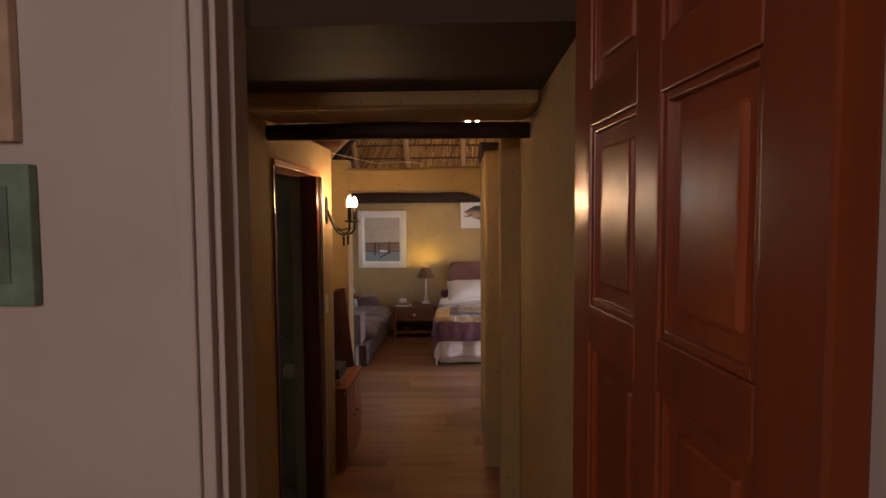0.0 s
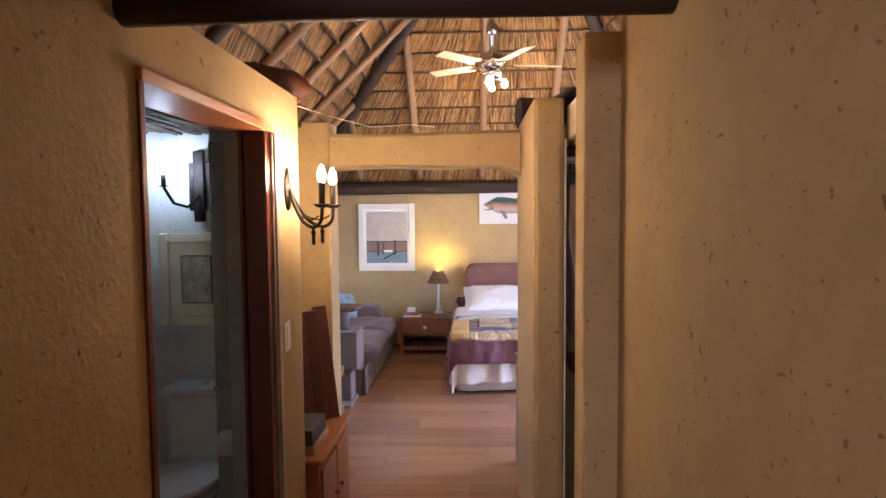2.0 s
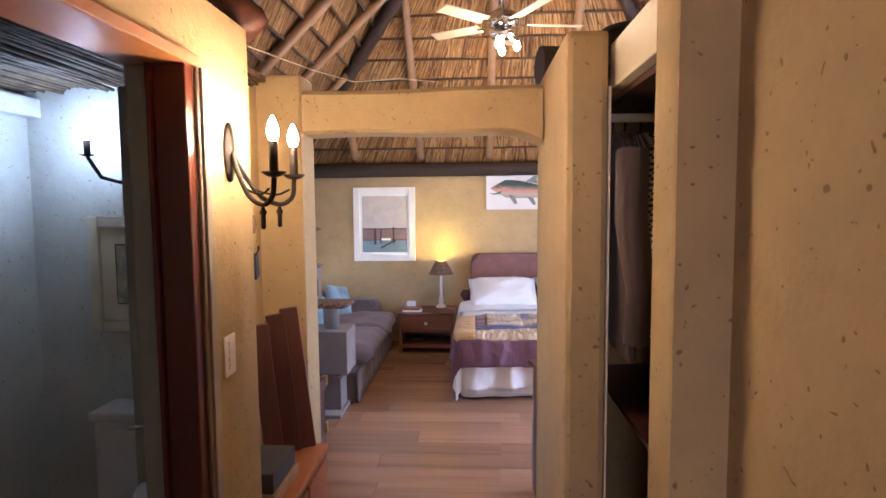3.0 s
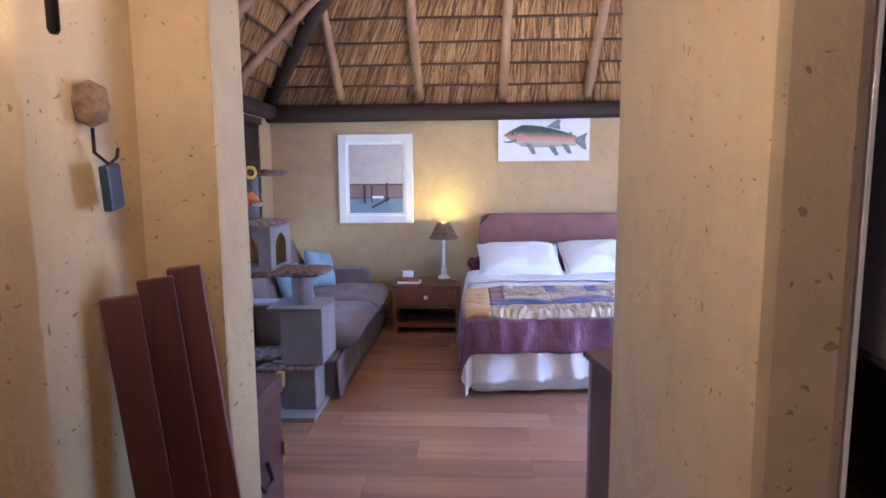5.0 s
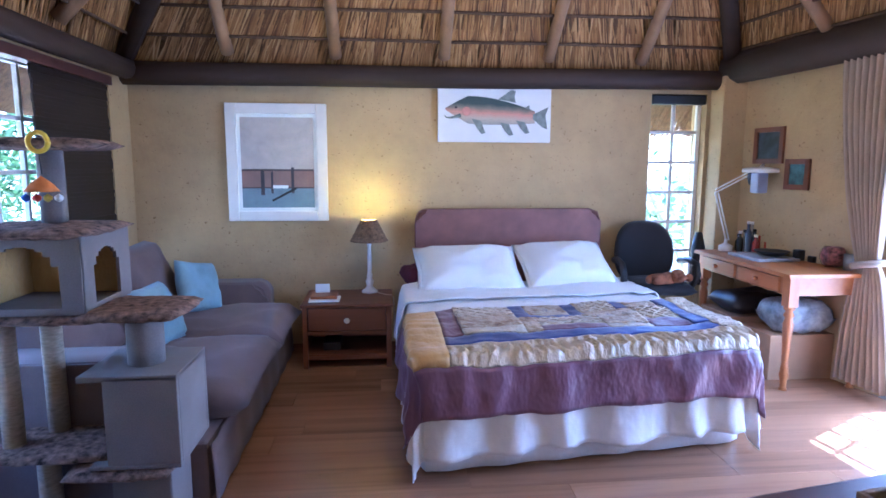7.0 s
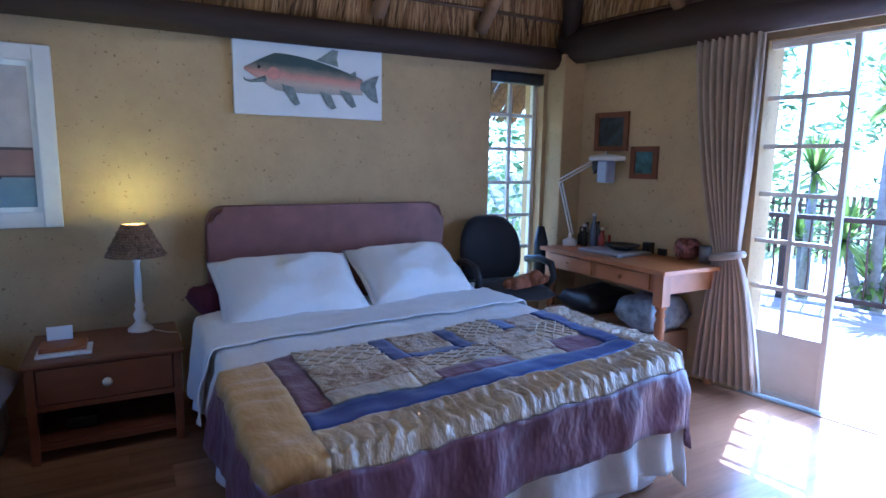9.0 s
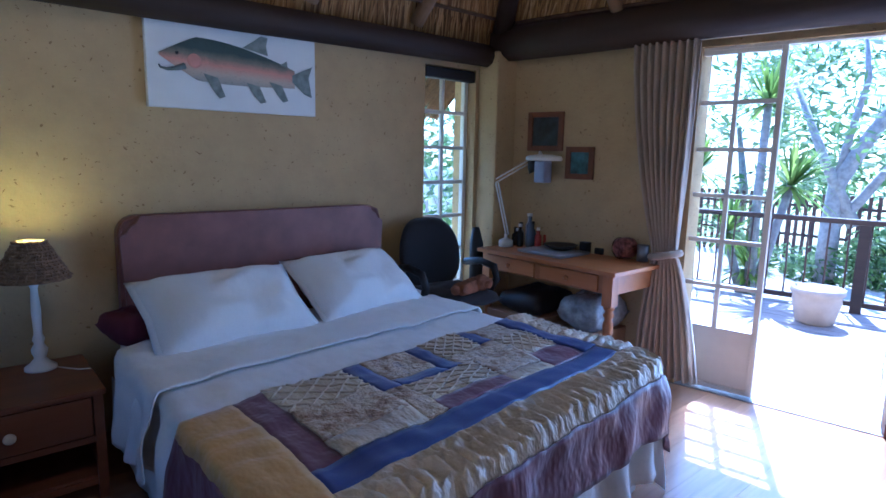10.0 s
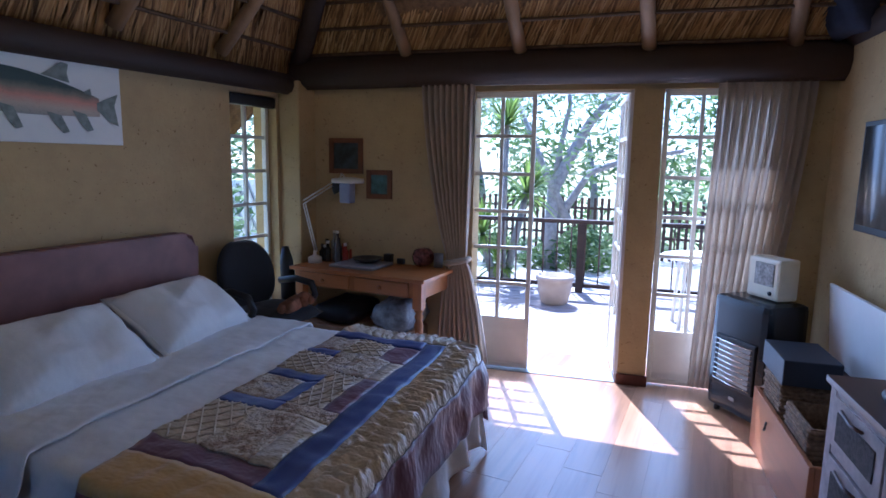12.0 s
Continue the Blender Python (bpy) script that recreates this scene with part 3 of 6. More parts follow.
def drape(a, b, lift=0.0, fold=0.02, freq=26.0):
    """A point of the bedclothes: a across from the bed's edge, b down from the head."""
    foot = HEAD_Y - BED_L + 0.16 * (min(max(a, 0), BED_W) / BED_W)
    oa = -a if a < 0 else max(0.0, a - BED_W)
    side = -1 if a < 0 else 1
    ob = max(0.0, b - BED_L)
    d = math.hypot(oa, ob)
    x = BED_X + min(max(a, 0), BED_W)
    y = foot + max(0.0, BED_L - b)
    hang = max(0.0, d - 0.05)
    z = BED_TOP + lift * (1 if d < 0.05 else 0.6) - hang * 0.98 - min(d, 0.05) ** 2 * 8
    out = 0.035 * min(1, d / 0.06) + 0.10 * hang
    wob = fold * min(1, hang / 0.12) * math.sin(freq * (a * (1 if ob >= oa else 0) + b * (0 if ob >= oa else 1)) + 3 * noise.noise(Vector((a * 2, b * 2, 1))))
    if d > 0:
        x += side * (oa / d) * (out + lift + wob)
        y -= (ob / d) * (out + lift + wob)
    # soft rumples of the cloth, with small creases that run across
    z += 0.018 * noise.noise(Vector((a * 3.5, b * 3.5, 0.3))) + 0.009 * noise.noise(Vector((a * 9, b * 14, 4))) + 0.005 * noise.noise(Vector((a * 30, b * 17, 7)))
    if ob > 0 and ob >= oa:
        y -= 0.012 * noise.noise(Vector((a * 11, b * 7, 9))) + 0.006 * noise.noise(Vector((a * 28, b * 12, 2)))
    elif oa > 0:
        x += side * (0.012 * noise.noise(Vector((a * 7, b * 11, 9))) + 0.006 * noise.noise(Vector((a * 12, b * 28, 2))))
    return Vector((x, y, max(0.012, z)))


def cloth_patch(a0, a1, b0, b1, lift, fold=0.02, freq=26.0, thick=0.006, ruche=0.0):
    """A piece of the bedclothes; ruche gathers it into small ridges across its length."""
    step = 0.009 if ruche else 0.020
    na, nb = max(2, int((a1 - a0) / step)), max(2, int((b1 - b0) / step))

    def f(u, v):
        a, b = a0 + (a1 - a0) * u, b0 + (b1 - b0) * v
        p = drape(a, b, lift, fold, freq)
        if ruche:
            s, w = (a, v) if a1 - a0 > b1 - b0 else (b, u)
            p.z += ruche * math.sin(math.pi * w) ** 0.5 * math.sin(130 * s + 5 * noise.noise(Vector((s * 14, w * 3, 2))) + 4 * noise.noise(Vector((s * 4, w * 1.5, 6))))
        return p
    return grid_sheet(na, nb, f, thick)


bed = thing("bed", "double bed with white valance and mattress beside the nightstand", "bed")
part("base", boxes((BED_X + 0.03, BED_X + BED_W - 0.03, 6.84, HEAD_Y, 0.05, 0.30), bevel=0.02), LINEN, bed)
part("mattress", boxes((BED_X + 0.01, BED_X + BED_W - 0.01, 6.83, HEAD_Y, 0.30, 0.50), bevel=0.05), LINEN, bed)


def valance(u, v):
    per = [(BED_X, HEAD_Y), (BED_X, 6.67), (BED_X + BED_W, 6.83), (BED_X + BED_W, HEAD_Y)]
    s = u * 3
    i = min(2, int(s))
    p, q = Vector(per[i]), Vector(per[i + 1])
    w = p.lerp(q, s - i)
    n = Vector(((-1, 0), (0, -1), (1, 0))[i])
    w += n * (0.02 + 0.012 * v + 0.007 * math.sin(u * 110 + 3 * noise.noise(Vector((u * 20, 0, 0)))) * v)
    return (w.x, w.y, 0.32 - 0.305 * v)


part("valance", grid_sheet(150, 5, valance, 0.003), LINEN, bed, "white pleated valance round the bed")
board = thing("headboard", "brown suede upholstered headboard with rounded corners against the wall", "headboard")


def rounded_slab(x0, x1, y0, y1, z0, z1, r, bevel):
    bm = bmesh.new()
    pts = [(x0, z0), (x1, z0)] + [(x1 - r + r * math.cos(t), z1 - r + r * math.sin(t)) for t in (i * math.pi / 12 for i in range(7))] + [(x0 + r - r * math.sin(t), z1 - r + r * math.cos(t)) for t in (i * math.pi / 12 for i in range(7))]
    a = [bm.verts.new((x, y0, z)) for x, z in pts]
    b = [bm.verts.new((x, y1, z)) for x, z in pts]
    bm.faces.new(a)
    bm.faces.new(b[::-1])
    for i in range(len(pts)):
        j = (i + 1) % len(pts)
        bm.faces.new((a[i], b[i], b[j], a[j])).smooth = True
    bmesh.ops.bevel(bm, geom=[e for e in bm.edges if abs(e.verts[0].co.y - y0) < 1e-6 and abs(e.verts[1].co.y - y0) < 1e-6], offset=bevel, segments=3, affect="EDGES")
    return bm


part("padding", rounded_slab(-0.075, 1.365, 8.58, 8.69, 0.15, 1.05, 0.09, 0.03), LEATHER, board)
part("piping", tube([(-0.075, 8.605, 0.3), (-0.075, 8.605, 0.95), (-0.05, 8.605, 1.025), (0.02, 8.605, 1.05), (1.27, 8.605, 1.05), (1.34, 8.605, 1.025), (1.365, 8.605, 0.95), (1.365, 8.605, 0.3)], 0.006, 6), LEATHER, board)
solid("duvet", cloth_patch(-0.36, BED_W + 0.36, 0.42, BED_L + 0.47, 0.012, 0.026, 21), LINEN, "white cotton duvet hanging over the bed edges", "duvet")
solid("folded_sheet", cloth_patch(-0.36, BED_W + 0.31, 0.36, 0.90, 0.034, 0.02, 16), LINEN, "white sheet folded back over the duvet", "sheet")
quilt = thing("quilt", "patchwork quilt in plum, gold and blue satin over the bed foot", "quilt")
QL, QB = BED_L, 1.18
rows = [("border", -0.30, -0.06, QB, QL + 0.30, PLUM), ("border", -0.06, BED_W + 0.06, QL + 0.07, QL + 0.30, PLUM), ("border", BED_W + 0.06, BED_W + 0.30, QB, QL + 0.30, PLUM),
        ("gold_band", -0.06, 0.10, QB, QL + 0.07, GOLD), ("ruched_band", 0.10, BED_W + 0.06, QL - 0.09, QL + 0.07, CREAMSAT), ("ruched_band", BED_W - 0.05, BED_W + 0.06, QB, QL - 0.09, CREAMSAT),
        ("blue_band", 0.10, BED_W - 0.05, QL - 0.20, QL - 0.09, BLUE), ("plum_band", 0.10, 0.20, QB, QL - 0.20, PLUM), ("blue_band", BED_W - 0.14, BED_W - 0.05, QB, QL - 0.20, BLUE)]
for nm, a0, a1, b0, b1, mat in rows:
    part(nm, cloth_patch(a0, a1, b0, b1, 0.048, 0.016, 12, ruche=0.010 if nm == "ruched_band" else 0.0), mat, quilt)
A0, A1, B0, B1 = 0.20, BED_W - 0.14, QB, QL - 0.20
cuts = [(0, 0.26, 0, 0.42, CREAMSAT), (0, 0.26, 0.42, 0.82, PATCH), (0, 0.26, 0.82, 1, CREAMSAT), (0.26, 0.33, 0, 0.55, BLUE), (0.26, 0.33, 0.55, 1, PATCH),
        (0.33, 0.52, 0, 0.40, PATCH), (0.33, 0.52, 0.40, 0.54, BLUE), (0.33, 0.62, 0.54, 0.84, CREAMSAT), (0.33, 0.62, 0.84, 1, PLUM), (0.52, 0.58, 0, 0.54, BLUE),
        (0.58, 0.76, 0, 0.34, CREAMSAT), (0.58, 0.82, 0.34, 0.54, PATCH), (0.62, 0.82, 0.54, 0.86, PATCH), (0.62, 0.82, 0.86, 1, CREAMSAT), (0.76, 0.82, 0, 0.34, BLUE),
        (0.82, 1, 0, 0.36, PATCH), (0.82, 1, 0.36, 0.72, CREAMSAT), (0.82, 1, 0.72, 1, PLUM)]
for p0, p1, q0, q1, mat in cuts:
    part("patch", cloth_patch(A0 + (A1 - A0) * p0, A0 + (A1 - A0) * p1, B0 + (B1 - B0) * q0, B0 + (B1 - B0) * q1, 0.0485, 0.016, 12), mat, quilt)
# raised lattice stitching on the cream patches
for p0, p1, q0, q1 in ((0, 0.26, 0, 0.42), (0.33, 0.62, 0.54, 0.84), (0.58, 0.76, 0, 0.34), (0.82, 1, 0.36, 0.72)):
    bm = bmesh.new()
    for s in (-1, 1):
        for k in range(-3, 9):
            pts = []
            for i in range(15):
                t = i / 14
                p, q = t, (k / 3.2 + s * t * 1.2)
                if 0 <= q <= 1:
                    pts.append(drape(A0 + (A1 - A0) * (p0 + (p1 - p0) * p), B0 + (B1 - B0) * (q0 + (q1 - q0) * q), 0.0505, 0.016, 12))
            if len(pts) > 2:
                add_tube(bm, pts, 0.0045, 6)
    part("stitching", bm, STITCH, quilt)
for i, (x, z, rz) in enumerate(((0.275, 0.655, 3), (1.00, 0.665, 7))):
    pm = pose(x, 8.215 + 0.08 * i, z, 33, 0, rz)
    p = thing("pillow", "plump white cotton pillow leaning on the headboard", "pillow", pm, "pillows on the bed")
    part("cushion", pillow_mesh(0.70 - 0.05 * i, 0.43, 0.23, n=22, puff=0.55), LINEN, p)
    part("flange", pillow_mesh(0.75 - 0.05 * i, 0.48, 0.02, n=22), LINEN, p)
solid("blanket_end", pillow_mesh(0.18, 0.3, 0.14, m=pose(-0.08, 8.42, 0.585, 0, 0, 15)), plain("magenta_cloth", (0.09, 0.012, 0.03), 0.9), "crumpled magenta cloth beside the pillow", "cloth")

# nightstand
ns = thing("nightstand", "teak nightstand with one drawer and open shelf", "nightstand")
part("top", boxes((-0.875, -0.255, 8.085, 8.58, 0.425, 0.448), bevel=0.006), TEAK, ns)
for x in (-0.865, -0.30):
    for y in (8.095, 8.52):
        part("leg", boxes((x, x + 0.035, y, y + 0.035, 0.0, 0.425), bevel=0.004), TEAK, ns)
part("side", boxes((-0.855, -0.845, 8.12, 8.54, 0.06, 0.425)), TEAK, ns)
part("side", boxes((-0.285, -0.275, 8.12, 8.54, 0.06, 0.425)), TEAK, ns)
part("back", boxes((-0.845, -0.285, 8.54, 8.55, 0.06, 0.425)), TEAK, ns)
part("shelf", boxes((-0.845, -0.285, 8.11, 8.54, 0.075, 0.095)), TEAK, ns)
part("rail", boxes((-0.83, -0.30, 8.10, 8.12, 0.235, 0.26), (-0.83, -0.30, 8.10, 8.12, 0.06, 0.085), bevel=0.002), TEAK, ns)
dr = part("drawer", boxes((-0.825, -0.305, 8.094, 8.50, 0.265, 0.42), bevel=0.005), TEAK, ns)
part("knob", lathe([(0.006, 0), (0.006, 0.012), (0.018, 0.016), (0.020, 0.024), (0.010, 0.03), (0, 0.031)]), CREAM, dr, "round pale ceramic knob").matrix_world = pose(-0.565, 8.094, 0.34, 90, 0, 0)
solid("radio_box", boxes((-0.74, -0.62, 8.2, 8.4, 0.096, 0.15), bevel=0.006), BLACK, "small black box on the nightstand shelf", "box")
bk = thing("book_stack", "small stack of books with white card on the nightstand", "books")
part("book", boxes((-0.83, -0.62, 8.16, 8.31, 0.449, 0.462), bevel=0.002), PAPER, bk)
part("book", boxes((-0.82, -0.64, 8.19, 8.33, 0.463, 0.482), bevel=0.002), PINEX, bk)
part("card", boxes((-0.80, -0.70, 8.345, 8.35, 0.449, 0.54)), PAPER, bk)
# bedside lamp
lampst = thing("table_lamp", "whitewashed turned bedside lamp with wicker shade, lit", "lamp", Matrix.Translation((-0.42, 8.47, 0.449)) @ Matrix.Scale(0.94, 4))
part("base", lathe([(0.062, 0), (0.062, 0.012), (0.04, 0.028), (0.022, 0.05), (0.03, 0.075), (0.032, 0.09), (0.018, 0.115), (0.024, 0.135), (0.016, 0.16), (0.019, 0.26), (0.013, 0.36), (0.018, 0.375), (0.012, 0.40)]), WHITE, lampst, "chipped white turned stem")
bm = bmesh.new()
for k in range(26):
    a = 2 * math.pi * k / 26
    add_tube(bm, [((0.058 + 0.082 * t) * math.cos(a + 0.15 * math.sin(9 * t)), (0.058 + 0.082 * t) * math.sin(a + 0.15 * math.sin(9 * t)), 0.565 - 0.155 * t) for t in (0, 0.2, 0.4, 0.6, 0.8, 1)], 0.0045, 5, False)
for j in range(13):
    t = j / 12
    r = 0.058 + 0.082 * t
    add_tube(bm, [((r + 0.004 * (-1) ** (k + j)) * math.cos(2 * math.pi * k / 26), (r + 0.004 * (-1) ** (k + j)) * math.sin(2 * math.pi * k / 26), 0.565 - 0.155 * t) for k in range(27)], 0.0045 if j % 3 else 0.007, 5, False)
part("shade", bm, WICKER, lampst, "woven wicker shade")
part("shade_lining", lathe([(0.136, 0.412), (0.055, 0.562), (0.0535, 0.562), (0.1345, 0.412)], sides=32), WICKER, lampst)
part("bulb", lathe([(0.012, 0), (0.02, 0.02), (0.028, 0.05), (0.022, 0.08), (0, 0.095)], z=0.465), glow("yellow_bulb", (1.0, 0.8, 0.2), 12), lampst)
solid("lamp_cord", tube([(-0.37, 8.45, 0.452), (-0.30, 8.36, 0.452), (-0.265, 8.34, 0.454), (-0.245, 8.40, 0.42), (-0.24, 8.5, 0.1)], 0.003, 6), CREAM, "thin pale lamp cord over the nightstand", "cable")

# framed print
fr = thing("framed_print", "white framed print of a fenced deck on the wall", "picture")
X0, X1, Z0, Z1 = -1.456, -0.728, 0.962, 1.825
for r in ((X0, X0 + 0.075, Z0, Z1), (X1 - 0.075, X1, Z0, Z1), (X0 + 0.075, X1 - 0.075, Z0, Z0 + 0.075), (X0 + 0.075, X1 - 0.075, Z1 - 0.075, Z1)):
    part("frame", boxes((r[0], r[1], 8.662, 8.70, r[2], r[3]), bevel=0.006), WHITE, fr)
part("mount", boxes((X0 + 0.07, X1 - 0.07, 8.685, 8.692, Z0 + 0.07, Z1 - 0.07)), PAPER, fr)
PX0, PX1, PZ0, PZ1 = X0 + 0.10, X1 - 0.10, Z0 + 0.10, Z1 - 0.10


def inlay(name, c, x0, x1, z0, z1, d, parent, vary=0.12):
    return part(name, boxes((PX0 + (PX1 - PX0) * x0, PX0 + (PX1 - PX0) * x1, 8.684 - d, 8.684 - d + 0.002, PZ0 + (PZ1 - PZ0) * z0, PZ0 + (PZ1 - PZ0) * z1)), plain(name + "_ink", c, 0.6, vary=vary, scale=10, bump=0), parent)


inlay("sky_area", (0.44, 0.38, 0.35), 0, 1, 0.42, 1, 0, fr)
inlay("water_area", (0.17, 0.23, 0.28), 0, 1, 0, 0.22, 0, fr)
inlay("wall_area", (0.22, 0.13, 0.11), 0, 1, 0.22, 0.42, 0, fr)
inlay("rail_line", (0.07, 0.05, 0.05), 0, 1, 0.41, 0.43, 0.003, fr)
inlay("rail_line", (0.07, 0.05, 0.05), 0, 1, 0.215, 0.23, 0.003, fr)
for a, b, c, d in ((0.26, 0.31, 0.14, 0.42), (0.68, 0.72, 0.16, 0.45), (0.40, 0.43, 0.16, 0.40)):
    inlay("post_line", (0.05, 0.04, 0.05), a, b, c, d, 0.0035, fr)
part("brace_line", boxes((-0.10, 0.10, 8.678, 8.680, -0.008, 0.008), m=Matrix.Translation((-1.05, 0, 1.16)) @ pose(0, 8.679, 0, 0, -28, 0) @ Matrix.Translation((0, -8.679, 0))), BLACK, fr)
part("sign", boxes((-1.13, -1.02, 8.678, 8.680, 1.205, 1.228)), PAPER, fr)
part("pane", boxes((X0 + 0.07, X1 - 0.07, 8.668, 8.670, Z0 + 0.07, Z1 - 0.07)), GLASS, fr).visible_shadow = False

# fish canvas
cv = thing("fish_canvas", "white canvas with painted trout under the wall plate", "picture")
part("canvas", boxes((0.10, 0.966, 8.662, 8.699, 1.556, 1.99), bevel=0.003), PAPER, cv)


def trout(u):
    """Upper and lower outline of the body, nose to tail, in metres."""
    full = math.sin(math.pi * min(1.0, 0.10 + 0.80 * u ** 0.72)) ** 0.8
    top = 0.014 + 0.092 * full * (1 - 0.15 * u)
    bot = -0.016 - 0.094 * full * (1 - 0.15 * u)
    nose = min(1.0, (u + 0.012) / 0.26) ** 0.72
    return top * nose, bot * nose


def trout_skin():
    """Dark back, pink flank and pale belly running into one another, with fine spots."""
    m, n, l, b = material("trout_skin", 0.6)
    sep = n.new("ShaderNodeSeparateXYZ")
    l.new(coords(n, l, source="Generated"), sep.inputs[0])
    wob = n.new("ShaderNodeMath")
    wob.operation = "MULTIPLY_ADD"
    l.new(tex_noise(n, l, coords(n, l), 22, 5), wob.inputs[0])
    wob.inputs[1].default_value = 0.16
    l.new(sep.outputs[2], wob.inputs[2])
    tilt = n.new("ShaderNodeMath")
    tilt.operation = "MULTIPLY_ADD"
    l.new(sep.outputs[0], tilt.inputs[0])
    tilt.inputs[1].default_value = 0.14
    l.new(wob.outputs[0], tilt.inputs[2])
    c = ramp(n, l, tilt.outputs[0], [(0.12, (0.30, 0.32, 0.30)), (0.36, (0.52, 0.42, 0.33)), (0.56, (0.60, 0.29, 0.21)), (0.72, (0.22, 0.20, 0.15)), (0.86, (0.045, 0.075, 0.07))])
    spots = ramp(n, l, tex_noise(n, l, coords(n, l), 160, 2), [(0.62, (1, 1, 1)), (0.70, (0.45, 0.45, 0.45))])
    l.new(mixed(n, l, 1.0, c, spots, "MULTIPLY"), b.inputs["Base Color"])
    return m


def trout_body(u, v):
    t, b = trout(u)
    return (0.155 + 0.685 * u, 8.6585 - 0.003 * math.sin(math.pi * v), 1.800 - 0.055 * u * u + b + (t - b) * v)


part("fish_body", grid_sheet(60, 10, trout_body), trout_skin(), cv)
FIN = plain("trout_fin", (0.20, 0.23, 0.21), 0.6, vary=0.3, scale=30, bump=0)


def fin(pts):
    bm = bmesh.new()
    a, b = [[bm.verts.new((x, y, z)) for x, z in pts] for y in (8.6550, 8.6565)]
    bm.faces.new(a)
    bm.faces.new(b[::-1])
    for i in range(len(pts)):
        j = (i + 1) % len(pts)
        bm.faces.new((a[i], b[i], b[j], a[j]))
    return bm


part("dorsal_fin", fin([(0.555, 1.875), (0.60, 1.905), (0.655, 1.945), (0.690, 1.938), (0.680, 1.895), (0.690, 1.850)]), FIN, cv)
part("tail_fin", fin([(0.825, 1.765), (0.865, 1.785), (0.945, 1.822), (0.922, 1.760), (0.940, 1.655), (0.895, 1.672), (0.850, 1.712), (0.825, 1.728)]), FIN, cv)
for x, z, h in ((0.385, 1.715, 0.10), (0.60, 1.69, 0.085), (0.725, 1.705, 0.085)):
    part("belly_fin", fin([(x - 0.03, z + 0.015), (x + 0.04, z), (x + 0.075, z - h * 0.9), (x + 0.045, z - h), (x + 0.01, z - h * 0.55)]), FIN, cv)
part("adipose_fin", fin([(0.755, 1.812), (0.795, 1.835), (0.800, 1.80)]), FIN, cv)
part("jaw", tube([(0.27, 8.656, 1.755), (0.235, 8.656, 1.742), (0.19, 8.656, 1.733), (0.160, 8.656, 1.738), (0.152, 8.656, 1.752)], [0.016, 0.012, 0.007, 0.005, 0.003], 6), FIN, cv)
part("gill_spot", lathe([(0.034, 0), (0.030, 0.001), (0, 0.0015)]), plain("gill_pink", (0.58, 0.27, 0.21), 0.6, bump=0), cv).matrix_world = pose(0.315, 8.656, 1.785, 90, 0, 0)
part("eye", lathe([(0.008, 0), (0, 0.0015)]), BLACK, cv).matrix_world = pose(0.235, 8.655, 1.812, 90, 0, 0)

# sofa
so = thing("sofa", "taupe slipcovered sofa with deep seat cushions under the window", "sofa")
part("base", boxes((-2.05, -1.02, 6.50, 8.48, 0.0, 0.26), bevel=0.02), SOFA, so)
part("skirt", grid_sheet(60, 3, lambda u, v: (-1.005 + 0.012 * v + 0.004 * math.sin(u * 50), 6.49 + 2.0 * u, 0.26 - 0.245 * v), 0.006), SOFA, so)
for y0, y1, h in ((6.45, 6.68, 0.62), (8.27, 8.50, 0.56)):
    part("arm", rounded_slab(-2.06, -1.12, y0, y1, 0.02, h, 0.10, 0.03), SOFA, so)
    part("arm_piping", tube([(-1.12, y0 + 0.02, 0.1), (-1.12, y0 + 0.02, h - 0.12), (-1.15, y0 + 0.02, h - 0.04), (-1.22, y0 + 0.02, h), (-1.96, y0 + 0.02, h)], 0.006, 6), SOFA, so)
part("back", boxes((-2.07, -1.88, 6.5, 8.48, 0.1, 0.68), bevel=0.06), SOFA, so)
for y, w in ((7.08, 0.86), (7.88, 0.80)):
    part("seat_cushion", pillow_mesh(0.98, w, 0.20, puff=0.22, m=pose(-1.38, y, 0.355)), SOFA, so)
for y, w, h in ((7.02, 0.72, 0.44), (7.78, 0.78, 0.56)):
    part("back_cushion", pillow_mesh(w, h, 0.26, puff=0.3, m=pose(-1.78, y, 0.62, 70, 0, 90)), SOFA, so)
CB = fabric("pale_blue_cloth", (0.26, 0.40, 0.48), vary=0.35)
solid("cushion", pillow_mesh(0.32, 0.34, 0.13, m=pose(-1.50, 8.02, 0.60, 68, 12, 62)), CB, "pale blue cushion on the sofa", "cushion")
solid("cushion", pillow_mesh(0.34, 0.34, 0.14, m=pose(-1.52, 7.35, 0.58, 65, 0, 80)), CB, "pale blue cushion on the sofa", "cushion")

# cat tree
ct = thing("cat_tree", "grey carpeted cat tree with plush platforms and rope posts", "cat tree")
part("base_board", boxes((-1.76, -1.06, 6.15, 6.58, 0.0, 0.03), bevel=0.006), CARPET, ct)
part("low_box", boxes((-1.29, -1.08, 6.27, 6.48, 0.03, 0.30), bevel=0.008), CARPET, ct)


